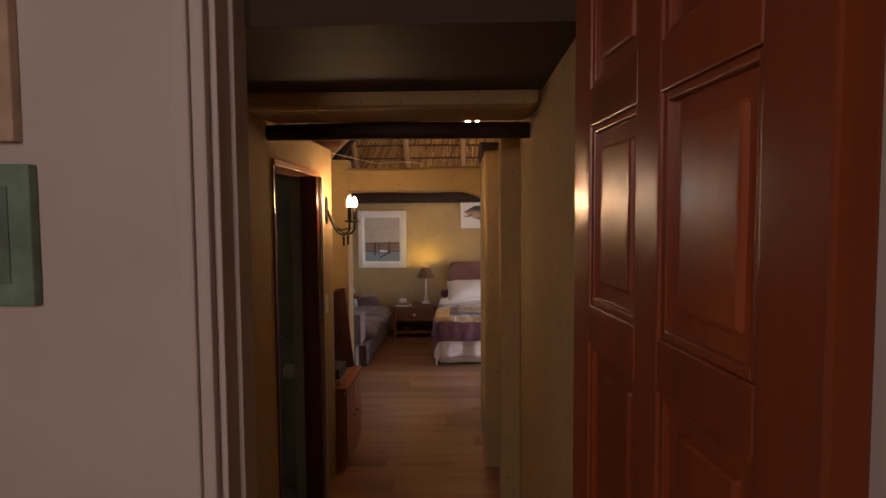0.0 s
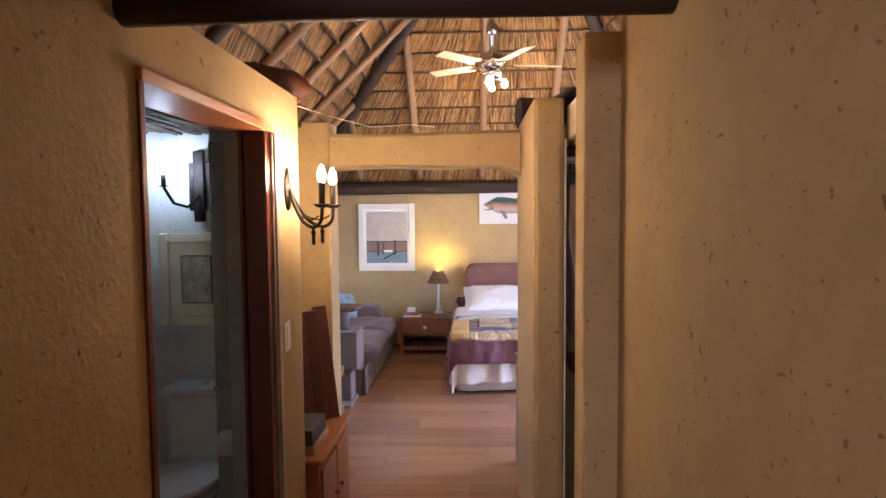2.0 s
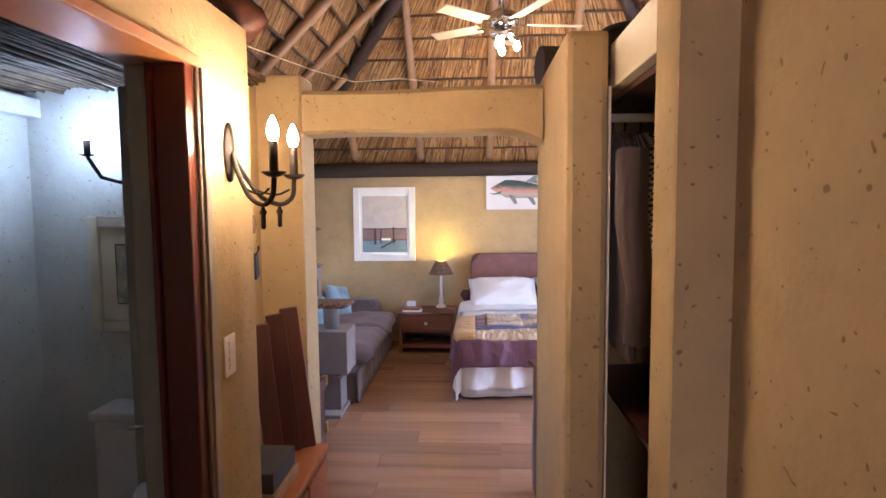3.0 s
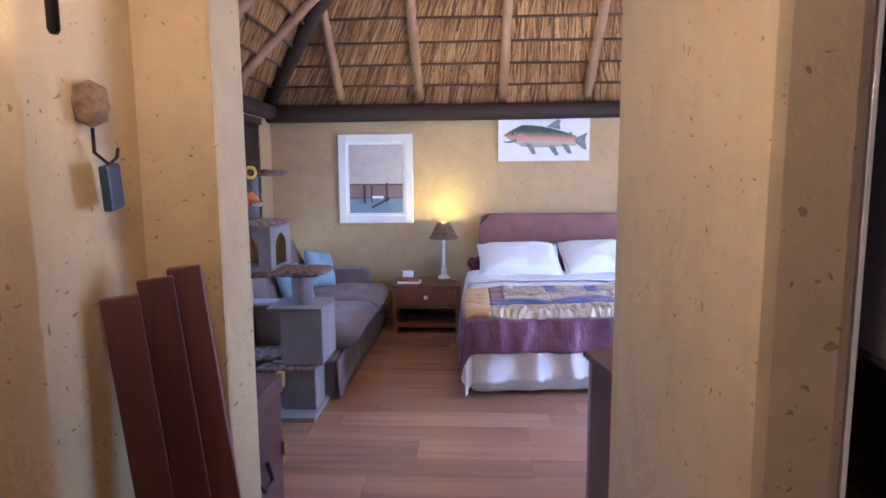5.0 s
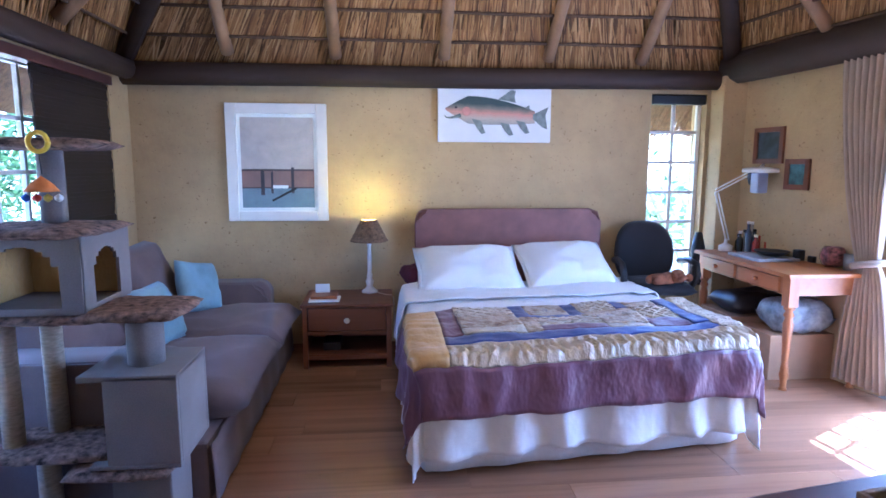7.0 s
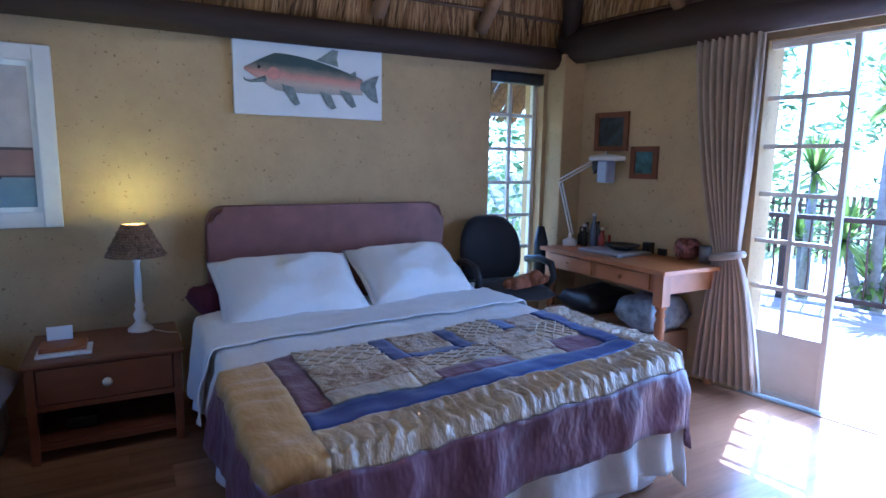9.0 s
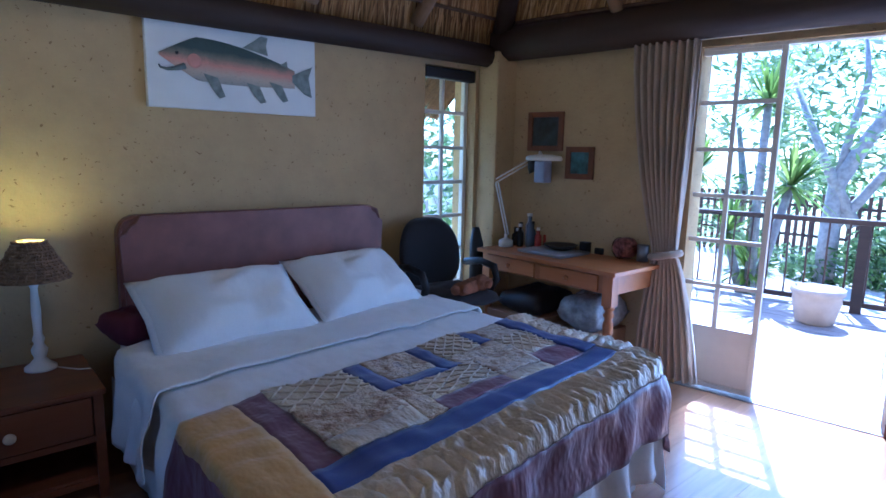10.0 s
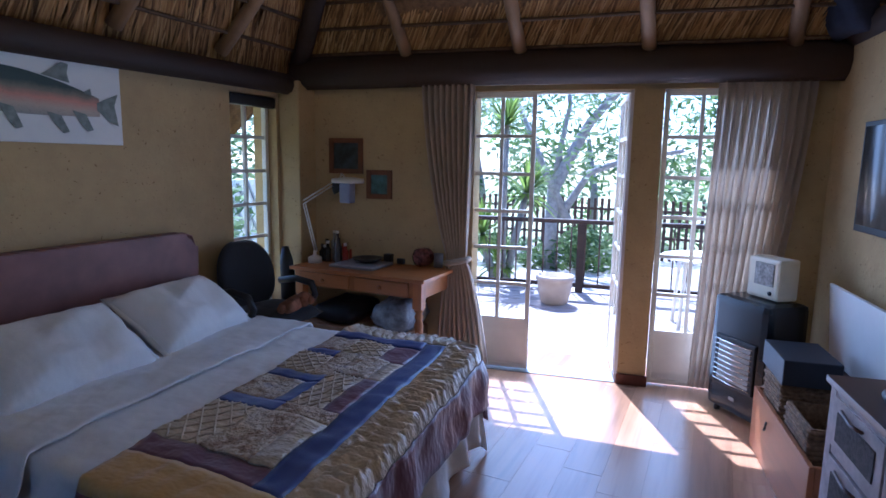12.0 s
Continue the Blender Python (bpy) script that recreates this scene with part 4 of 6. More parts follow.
def plush(x0, x1, y0, y1, z, t=0.04):
    def f(u, v):
        a = 2 * math.pi * u
        c, s = math.cos(a), math.sin(a)
        k = 1 / max(abs(c), abs(s)) ** 0.75
        r = min(1.0, v * 2) if v <= 0.5 else min(1.0, (1 - v) * 2)
        w = 1 + 0.035 * noise.noise(Vector((c * 5, s * 5, z))) + 0.02 * noise.noise(Vector((c * 21, s * 21, z)))
        h = (t / 2) * (1 if v > 0.5 else -1) * (1 - r ** 6) ** 0.5 + 0.004 * noise.noise(Vector((c * 25 * r, s * 25 * r, v * 3)))
        return ((x0 + x1) / 2 + (x1 - x0) / 2 * r * c * k * w, (y0 + y1) / 2 + (y1 - y0) / 2 * r * s * k * w, z + h)
    bm = grid_sheet(56, 12, f)
    bmesh.ops.remove_doubles(bm, verts=bm.verts, dist=1e-4)
    return bm


part("platform", plush(-1.70, -1.22, 6.18, 6.56, 0.36), FUR, ct)
part("platform", plush(-1.40, -1.03, 6.12, 6.42, 0.32), FUR, ct)
part("platform", plush(-1.70, -1.22, 6.16, 6.56, 0.855), FUR, ct)
part("platform", plush(-1.34, -0.98, 6.15, 6.48, 0.865), FUR, ct)
part("platform", plush(-1.73, -1.25, 6.14, 6.58, 1.145), FUR, ct)
part("platform", plush(-1.70, -1.25, 6.22, 6.54, 1.44), FUR, ct)
part("rope_post", tube([(-1.57, 6.40, 0.03), (-1.57, 6.40, 0.345)], 0.04, 14), ROPE, ct)
part("rope_post", tube([(-1.62, 6.30, 0.375), (-1.62, 6.30, 0.84)], 0.036, 14), ROPE, ct)
part("rope_post", tube([(-1.53, 6.42, 0.375), (-1.53, 6.42, 0.84)], 0.036, 14), ROPE, ct)
part("post", tube([(-1.15, 6.30, 0.67), (-1.15, 6.30, 0.85)], 0.062, 16), CARPET, ct)
part("post", tube([(-1.46, 6.38, 1.17), (-1.46, 6.38, 1.425)], 0.042, 14), CARPET, ct)
cube = part("cubby", boxes((-1.24, -1.0, 6.15, 6.17, 0.36, 0.67), (-1.02, -1.0, 6.17, 6.45, 0.36, 0.67), (-1.30, -1.0, 6.45, 6.47, 0.36, 0.67), (-1.32, -1.0, 6.15, 6.47, 0.655, 0.675), (-1.30, -1.0, 6.15, 6.47, 0.345, 0.36), bevel=0.004), CARPET, ct, "carpeted cubby box")
part("cubby_lining", boxes((-1.235, -1.022, 6.172, 6.448, 0.362, 0.366)), PINEX, cube)


def arch_wall(width, height, half, spring, n=10):
    rows = [(-width / 2, -half, 0, 0.012, 0, height), (half, width / 2, 0, 0.012, 0, height)]
    for i in range(n):
        x0, x1 = -half + 2 * half * i / n, -half + 2 * half * (i + 1) / n
        xm = (x0 + x1) / 2
        rows.append((x0, x1, 0, 0.012, spring + math.sqrt(max(0, half * half - xm * xm)), height))
    rows.append((-half, half, 0, 0.012, 0, 0.02))
    return boxes(*rows)


hs = part("house_floor", boxes((-1.66, -1.29, 6.19, 6.54, 0.875, 0.885)), CARPET, ct)
for nm, w, half, m in (("front", 0.37, 0.115, pose(-1.475, 6.185, 0.88)), ("side", 0.35, 0.095, pose(-1.29, 6.365, 0.88, 0, 0, 90)), ("rear", 0.37, 0.0, pose(-1.475, 6.54, 0.88)), ("side", 0.35, 0.0, pose(-1.66, 6.365, 0.88, 0, 0, 90))):
    bm = arch_wall(w, 0.265, half, 0.11) if half else boxes((-w / 2, w / 2, 0, 0.012, 0, 0.265))
    bmesh.ops.transform(bm, matrix=m, verts=bm.verts)
    part("house_wall", bm, CARPET, ct)
part("house_lining", boxes((-1.64, -1.31, 6.52, 6.53, 0.89, 1.13), (-1.645, -1.635, 6.2, 6.52, 0.89, 1.13)), GOLD, ct, "yellow plush lining")
toy = thing("cat_toy", "yellow ring with coloured hanging cat toy", "toy", (-1.38, 6.17, 1.45))
part("ring", tube([(0.03 * math.cos(a), 0, 0.03 * math.sin(a) - 0.01) for a in (i * math.pi / 8 for i in range(17))], 0.008, 8), plain("yellow_plastic", (0.75, 0.55, 0.03), 0.4), toy)
part("string", tube([(0, 0, -0.04), (0.004, 0, -0.11)], 0.002, 5), BLACK, toy)
part("hat", lathe([(0.05, 0), (0.035, 0.02), (0.02, 0.035), (0, 0.05)], z=-0.165, sides=14), plain("orange_felt", (0.65, 0.2, 0.03), 0.8), toy)
for k, c in enumerate(((0.05, 0.12, 0.5), (0.6, 0.05, 0.05), (0.7, 0.6, 0.1), (0.8, 0.8, 0.8))):
    part("bead", lathe([(0, -0.014), (0.012, -0.006), (0.013, 0.004), (0, 0.014)], x=-0.05 + 0.033 * k, z=-0.185, sides=10), plain("bead_colour", c, 0.4), toy)

# west window, sill and blind
def glazed(name, label, m, w, h, cols, rows, kick=0.0, bar=0.012, frame_w=0.03, mat=None, open_label=""):
    """A steel framed glazed panel, x across, z up, from the lower corner."""
    mat = mat or WHITE
    g = tagged(new(name), label, "window", "", "structure")
    g.matrix_world = m
    part("window_frame", boxes((0, frame_w, -0.02, 0.02, 0, h), (w - frame_w, w, -0.02, 0.02, 0, h), (frame_w, w - frame_w, -0.02, 0.02, h - frame_w, h), (frame_w, w - frame_w, -0.02, 0.02, 0, frame_w), bevel=0.003), mat, g)
    if kick:
        part("kick_panel", boxes((frame_w, w - frame_w, -0.012, 0.012, frame_w, kick)), mat, g)
    z0 = kick or frame_w
    for i in range(1, cols):
        x = frame_w + (w - 2 * frame_w) * i / cols
        part("glazing_bar", boxes((x - bar, x + bar, -0.013, 0.013, z0, h - frame_w)), mat, g)
    for j in range(0 if kick else 1, rows):
        z = z0 + (h - frame_w - z0) * j / rows
        part("glazing_bar", boxes((frame_w, w - frame_w, -0.011, 0.011, z - bar, z + bar)), mat, g)
    pane = mesh_of("pane", boxes((0, (w - 2 * frame_w) / cols, -0.002, 0.002, 0, (h - frame_w - z0) / rows)), GLASS)
    for i in range(cols):
        for j in range(rows):
            ob = new("pane", pane)
            ob.parent = g
            ob.location = (frame_w + (w - 2 * frame_w) * i / cols, 0, z0 + (h - frame_w - z0) * j / rows)
            ob.visible_shadow = False
    return g


glazed("window_1", "white steel cottage-pane window above the sofa", pose(WEST - 0.12, WS, WB, 0, 0, 90), WE - WS, WT - WB, 11, 5)
solid("window_sill_1", boxes((WEST - 0.20, WEST + 0.03, WS - 0.03, WE + 0.03, WB - 0.03, WB + 0.004), bevel=0.006), WHITE, "white painted window sill", "sill", "structure")
BLINDWOOD = timber("black_stained_slat", (0.022, 0.014, 0.012), "y", 0.45)
bl = thing("bamboo_blind", "dark slatted blind hanging crooked over part of the window", "blind")
rb = random.Random(3)
slat = mesh_of("slat", boxes((-0.006, 0.006, -0.43, 0.43, -0.0122, 0.0122), bevel=0.002), BLINDWOOD)
for k in range(40):
    ob = new("slat", slat)
    ob.parent = bl
    ob.location = (WEST - 0.02 + rb.random() * 0.008, 7.98 + (rb.random() - 0.5) * (0.01 if k < 31 else 0.06), 1.90 - 0.0235 * k)
    ob.rotation_euler = (0, 0, (rb.random() - 0.5) * 0.02)
part("headrail", boxes((WEST - 0.06, WEST + 0.02, 5.6, 8.42, 1.90, 1.96), bevel=0.004), PURPLEWOOD, bl)
# north window
glazed("window_2", "narrow white steel window beside the bed", pose(1.785, NORTH + 0.10, 0.42), 0.45, 1.50, 2, 6)
solid("rolled_blind", boxes((1.79, 2.23, NORTH + 0.0, NORTH + 0.06, 1.86, 1.935), bevel=0.012), BLACK, "rolled dark blind at the window head", "blind")

# ---- glazed doors and curtains ----
def se(x, y, z, rz=0):
    return SE @ pose(x, y, z, 0, 0, rz)


glazed("door_1", "white steel glazed door leaf, closed, with solid kick panel", se(0.06, 1.78, 0.015, 90), 0.47, 1.96, 2, 6, kick=0.36, frame_w=0.03)
glazed("window_3", "white steel glazed side panel beside the column", se(0.06, 0.30, 0.015, 90), 0.655, 1.96, 3, 6, kick=0.36, frame_w=0.03)
op = glazed("door_2", "white steel glazed door leaf, folded open outwards", se(0.10, 1.16, 0.015, 4), 0.60, 1.96, 2, 6, kick=0.36, frame_w=0.03)
df = tagged(new("door_frame"), "white steel frame round the glazed doors", "door frame", "", "structure")
part("jamb", boxes((0.03, 0.10, 1.150, 1.172, 0, 1.985), m=SE), plain("lilac_white", (0.66, 0.62, 0.66), 0.4), df)
part("head", boxes((0.03, 0.10, 1.150, 2.24, 1.968, 1.985), (0.03, 0.10, 0.28, 0.965, 1.968, 1.985), m=SE), WHITE, df)
part("threshold", boxes((0.0, 0.2, 1.15, 2.24, -0.03, 0.006), m=SE), STEEL, df)
solid("curtain_rail", boxes((-0.075, -0.055, 0.10, 2.60, 2.015, 2.04), m=SE), CREAM, "thin pale curtain rail under the log beam", "curtain rail", "structure")


def curtain(name, v0, v1, waist, low0, low1, folds, label, waist_z=0.80):
    def f(u, w):
        z = 2.02 - 1.965 * w
        t0, t1 = (v0, v1)
        if waist is not None:
            if z > waist_z:
                k = ((2.02 - z) / (2.02 - waist_z)) ** 1.6
                a, b = v0 + (waist[0] - v0) * k, v1 + (waist[1] - v1) * k
            else:
                k = ((waist_z - z) / waist_z) ** 0.7
                a, b = waist[0] + (low0 - waist[0]) * k, waist[1] + (low1 - waist[1]) * k
        else:
            a, b = v0 + (low0 - v0) * w ** 1.4, v1 + (low1 - v1) * w ** 1.4
        amp = 0.028 if waist is None else 0.030 * (0.45 + 0.55 * min(1, abs(z - waist_z) * 2.5))
        ph = 2 * math.pi * folds * u + 0.8 * noise.noise(Vector((u * 5, w * 2, v0)))
        p = SE @ Vector((-0.075 - amp * math.sin(ph) - 0.012 * noise.noise(Vector((u * 9, w * 3, 2))), a + (b - a) * u + 0.006 * math.cos(ph), z))
        return p
    c = thing(name, label, "curtain")
    part("cloth", grid_sheet(folds * 12, 40, f), CURTAIN, c)
    return c


cl = curtain("curtain", 2.56, 2.18, (2.36, 2.22), 2.44, 2.03, 9, "beige pleated curtain tied back beside the glazed door")
part("tieback", tube([SE @ Vector((-0.075 + 0.05 * math.cos(a), 2.29 + 0.085 * math.sin(a), 0.80 - 0.02 * math.sin(a))) for a in (i * math.pi / 8 for i in range(17))], 0.022, 8), CURTAIN, cl)
curtain("curtain", 0.12, 0.66, None, 0.34, 0.70, 11, "beige pleated curtain drawn aside behind the heater")

# ---- desk corner ----
dk = thing("desk", "orange pine writing desk with turned legs and drawers", "desk")
part("desktop", boxes((2.09, 2.665, 7.40, 8.49, 0.712, 0.738), bevel=0.006), PINE, dk)
part("apron", boxes((2.125, 2.64, 7.435, 7.455, 0.60, 0.712), (2.62, 2.64, 7.455, 8.44, 0.60, 0.712), (2.125, 2.64, 8.44, 8.46, 0.60, 0.712)), PINE, dk)
part("drawer_rail", boxes((2.13, 2.145, 7.50, 8.44, 0.60, 0.712)), PINE, dk)
for y in (7.53, 8.0):
    d = part("drawer", boxes((2.116, 2.135, y, y + 0.42, 0.612, 0.702), bevel=0.004), PINE, dk)
    part("knob", lathe([(0.008, 0), (0.008, 0.01), (0.016, 0.016), (0.012, 0.026), (0, 0.028)]), PINE, d).matrix_world = pose(2.116, y + 0.21, 0.655, 0, -90, 0)
LEG = [(0.028, 0), (0.018, 0.02), (0.020, 0.06), (0.030, 0.10), (0.022, 0.125), (0.026, 0.14), (0.019, 0.16), (0.024, 0.30), (0.031, 0.42), (0.020, 0.455), (0.032, 0.475), (0.020, 0.50), (0.033, 0.515), (0.033, 0.53)]
for x in (2.155, 2.605):
    for y in (7.465, 8.43):
        part("leg", lathe(LEG, x, y, 0, 16), PINEZ, dk)
        part("leg_block", boxes((x - 0.033, x + 0.033, y - 0.033, y + 0.033, 0.53, 0.712), bevel=0.003), PINEZ, dk)
solid("cardboard_box", boxes((2.16, 2.60, 7.62, 7.95, 0, 0.30), bevel=0.004), CARD, "brown cardboard box on the floor under the desk", "box", group="boxes under the desk")
solid("cardboard_box", boxes((2.12, 2.58, 7.98, 8.40, 0, 0.33), bevel=0.004), CARD, "brown cardboard box on the floor under the desk", "box", group="boxes under the desk")
solid("black_bag", pillow_mesh(0.46, 0.36, 0.16, m=pose(2.36, 8.16, 0.405)), BLACK, "black bag lying on a cardboard box", "bag")
solid("plastic_bag", pillow_mesh(0.36, 0.30, 0.24, n=18, m=pose(2.40, 7.74, 0.41)), plain("clear_crinkled_plastic", (0.30, 0.34, 0.38), 0.12, vary=0.5, scale=14, bump=0.9), "crinkled clear plastic bag on a box", "bag")
pd = thing("laptop", "grey laptop lying closed on the desk", "laptop")
part("lid", boxes((2.20, 2.50, 7.86, 8.22, 0.750, 0.758), bevel=0.003), plain("grey_lid", (0.42, 0.42, 0.44), 0.4), pd)
part("body", boxes((2.20, 2.50, 7.86, 8.22, 0.739, 0.749), bevel=0.003), STEEL, pd)
solid("black_bowl", lathe([(0.05, 0), (0.10, 0.02), (0.115, 0.035), (0.10, 0.03), (0.0, 0.012)], 2.40, 8.02, 0.759), BLACK, "shallow black dish on the laptop", "dish")
# desk lamp
dl = thing("desk_lamp", "white clip-arm desk lamp with round head", "lamp")
part("base", lathe([(0.05, 0), (0.05, 0.04), (0.03, 0.05), (0.012, 0.06), (0.012, 0.09)], 2.30, 8.42, 0.738), WHITE, dl)
for d in (0, 0.025):
    part("lower_arm", tube([(2.30 + d, 8.42, 0.82), (2.20 + d, 8.44, 1.18)], 0.006, 6), WHITE, dl)
    part("upper_arm", tube([(2.20, 8.44, 1.18 + d), (2.36, 8.30, 1.31 + d)], 0.006, 6), WHITE, dl)
part("head", lathe([(0.018, 0.0), (0.028, 0.02), (0.05, 0.06), (0.058, 0.10), (0.05, 0.095), (0.02, 0.03)]), BLACK, dl).matrix_world = pose(2.38, 8.30, 1.36, 150, 0, 30)
ml = thing("magnifier_lamp", "white round magnifier lamp over the desk", "lamp")
part("ring", lathe([(0.06, 0), (0.115, 0.0), (0.12, 0.012), (0.115, 0.03), (0.05, 0.04), (0.0, 0.042)], 2.37, 8.17, 1.335, 28), WHITE, ml)
part("arm", tube([(2.37, 8.19, 1.365), (2.48, 8.30, 1.40), (2.52, 8.42, 1.10), (2.50, 8.44, 0.74)], 0.008, 6), WHITE, ml)
part("ballast", boxes((2.33, 2.41, 8.13, 8.22, 1.19, 1.335), bevel=0.012), plain("violet_plastic", (0.30, 0.32, 0.45), 0.4), ml)
rj = random.Random(8)
for k in range(11):
    x, y, h = 2.36 + rj.random() * 0.22, 8.22 + rj.random() * 0.22, 0.09 + rj.random() * 0.13
    c = ((0.02, 0.02, 0.02), (0.35, 0.05, 0.04), (0.45, 0.42, 0.38), (0.10, 0.12, 0.16))[k % 4]
    b = thing("bottle", "small bottle among the clutter on the desk", "bottle", (x, y, 0.738), "bottles on the desk")
    part("body", lathe([(0.022, 0), (0.024, 0.01), (0.024, h * 0.7), (0.011, h * 0.82), (0.011, h)], sides=12), plain("bottle_colour", c, 0.25), b)
    part("cap", lathe([(0.013, h), (0.013, h + 0.02), (0, h + 0.021)], sides=12), WHITE if k % 3 else BLACK, b)
jr = thing("glass_jar", "glass sweet jar lying on its side on the desk", "jar", pose(2.50, 7.66, 0.808, 90, 0, 75))
part("body", lathe([(0.05, 0), (0.066, 0.015), (0.066, 0.13), (0.05, 0.15)], sides=22), glazing("jar_glass", 0.05), jr)
part("filling", lathe([(0.045, 0.005), (0.06, 0.02), (0.06, 0.11), (0.0, 0.12)], sides=18), plain("mixed_wrappers", (0.35, 0.12, 0.10), 0.5, vary=0.9, scale=40), jr)
part("lid", lathe([(0.058, 0.15), (0.058, 0.175), (0, 0.177)], sides=22), STEEL, jr)
solid("metal_cup", lathe([(0.034, 0), (0.036, 0.10), (0.033, 0.10), (0.031, 0.006), (0, 0.006)], 2.58, 7.53, 0.738), STEEL, "brushed metal cup on the desk corner", "cup")
for k in range(5):
    solid("desk_clutter", boxes((2.50 + rj.random() * 0.08, 2.60, 7.80 + k * 0.09, 7.86 + k * 0.09, 0.739, 0.775 + rj.random() * 0.04), bevel=0.006), BLACK, "small dark object on the desk", "clutter", group="dark things on the desk")
# pictures over the desk
for v0, v1, z0, z1, ins in ((3.04, 3.31, 1.40, 1.66, (0.03, 0.04, 0.045)), (2.81, 3.01, 1.22, 1.43, (0.06, 0.14, 0.15))):
    p = thing("small_picture", "small wood framed picture above the desk", "picture", group="pictures above the desk")
    for r in ((v0, v0 + 0.035, z0, z1), (v1 - 0.035, v1, z0, z1), (v0 + 0.035, v1 - 0.035, z0, z0 + 0.035), (v0 + 0.035, v1 - 0.035, z1 - 0.035, z1)):
        part("frame", boxes((-0.022, -0.001, r[0], r[1], r[2], r[3]), bevel=0.003, m=SE), TEAK, p)
    part("print", boxes((-0.010, -0.004, v0 + 0.03, v1 - 0.03, z0 + 0.03, z1 - 0.03), m=SE), plain("print_ink", ins, 0.5, vary=0.7, scale=16, bump=0), p)

# office chair with plush toy
ch = thing("office_chair", "black fabric office chair with armrests beside the bed", "chair", pose(1.69, 8.33, 0, 0, 0, -6))
BF = fabric("black_fabric", (0.014, 0.014, 0.017))
part("seat", pillow_mesh(0.47, 0.46, 0.10, puff=0.25, m=pose(0, -0.03, 0.50)), BF, ch)


def chair_back(w, h, t, m):
    """A padded back, narrow and round at the top, full at the waist."""
    bm = bmesh.new()
    rows = []
    for s in (1, -1):
        grid = []
        for i in range(13):
            ring = []
            for k in range(36):
                a = 2 * math.pi * k / 36
                c, q = math.cos(a), math.sin(a)
                ex = math.copysign(abs(c) ** 0.62, c) * w / 2 * (1 - 0.16 * max(0.0, q))
                ez = math.copysign(abs(q) ** 0.72, q) * h / 2
                r = i / 12
                ring.append(bm.verts.new((ex * r, s * t / 2 * (1 - r ** 5) ** 0.5 + 0.05 * (ex * r / w) ** 2 * 4 * -1, ez * r)))
            grid.append(ring)
        for a, b in zip(grid, grid[1:]):
            for k in range(36):
                bm.faces.new((a[k], a[(k + 1) % 36], b[(k + 1) % 36], b[k])).smooth = True
    bmesh.ops.remove_doubles(bm, verts=bm.verts, dist=1e-4)
    bmesh.ops.transform(bm, matrix=m, verts=bm.verts)
    return bm


part("backrest", chair_back(0.46, 0.47, 0.10, pose(-0.02, 0.22, 0.725, -8, 0, 0)), BF, ch)
part("back_bar", tube([(0, 0.24, 0.70), (0, 0.26, 0.52), (0, 0.12, 0.44)], 0.022, 8), BLACK, ch)
for s in (-1, 1):
    part("armrest", tube([(s * 0.25, 0.16, 0.66), (s * 0.27, 0.02, 0.685), (s * 0.27, -0.12, 0.67), (s * 0.265, -0.16, 0.60), (s * 0.24, -0.08, 0.47)], 0.024, 8), BLACK, ch)
part("gas_lift", tube([(0, 0, 0.10), (0, 0, 0.46)], 0.027, 12), CHROME, ch)
for k in range(5):
    a = 2 * math.pi * k / 5
    ft = part("foot", tube([(0, 0, 0.11), (0.28 * math.cos(a), 0.28 * math.sin(a), 0.075)], [0.028, 0.018], 8), BLACK, ch)
    part("castor", lathe([(0.0, -0.016), (0.026, -0.016), (0.03, 0), (0.026, 0.016), (0, 0.016)], sides=12), BLACK, ft).matrix_world = ch.matrix_world @ pose(0.28 * math.cos(a), 0.28 * math.sin(a), 0.031, 90, 0, 36)
bm = pillow_mesh(0.30, 0.10, 0.08, m=pose(1.70, 8.13, 0.585, 0, 0, 15))
for x, y, z, r in ((1.76, 8.10, 0.605, 0.052), (1.77, 8.055, 0.60, 0.028), (1.56, 8.11, 0.58, 0.03), (1.88, 8.16, 0.58, 0.03)):
    bmesh.ops.create_icosphere(bm, subdivisions=2, radius=r, matrix=Matrix.Translation((x, y, z)))
solid("plush_toy", bm, plain("brown_plush", (0.23, 0.09, 0.04), 0.95, vary=0.5, scale=12, bump=0.8), "brown plush toy lying on the office chair", "plush toy")
solid("guitar_case", tube([(2.16, 8.55, 0.45), (2.17, 8.58, 0.75), (2.18, 8.60, 0.86)], [0.06, 0.05, 0.025], 10), BLACK, "dark padded case standing behind the desk", "case")

# ---- south wall ----
dr = thing("dresser", "whitewashed dresser with dark top and wicker drawers", "dresser", SE)
U0, U1 = -2.705, -1.72
part("top", boxes((U0, U1 + 0.02, 0.0, 0.475, 0.725, 0.75), bevel=0.004), PURPLEWOOD, dr)
WASH = plain("whitewash", (0.42, 0.36, 0.36), 0.7, vary=0.25, scale=14, bump=0.3)
# this side is whitewashed too; dark wood colour paints in its shade
part("side", boxes((U0 + 0.02, U0 + 0.04, 0.01, 0.45, 0.0, 0.725)), PURPLEWOOD, dr)
part("side", boxes((U1 - 0.03, U1 - 0.01, 0.01, 0.45, 0.0, 0.725)), WASH, dr)
part("back", boxes((U0 + 0.04, U1 - 0.03, 0.01, 0.02, 0.05, 0.725)), WASH, dr)
for x in (U0 + 0.02, (U0 + U1) / 2 - 0.02, U1 - 0.06):
    part("stile", boxes((x, x + 0.05, 0.43, 0.465, 0.0, 0.725), bevel=0.003), WASH, dr)
for z in (0.04, 0.265, 0.49, 0.697):
    part("rail", boxes((U0 + 0.07, U1 - 0.06, 0.435, 0.462, z, z + 0.03)), WASH, dr)
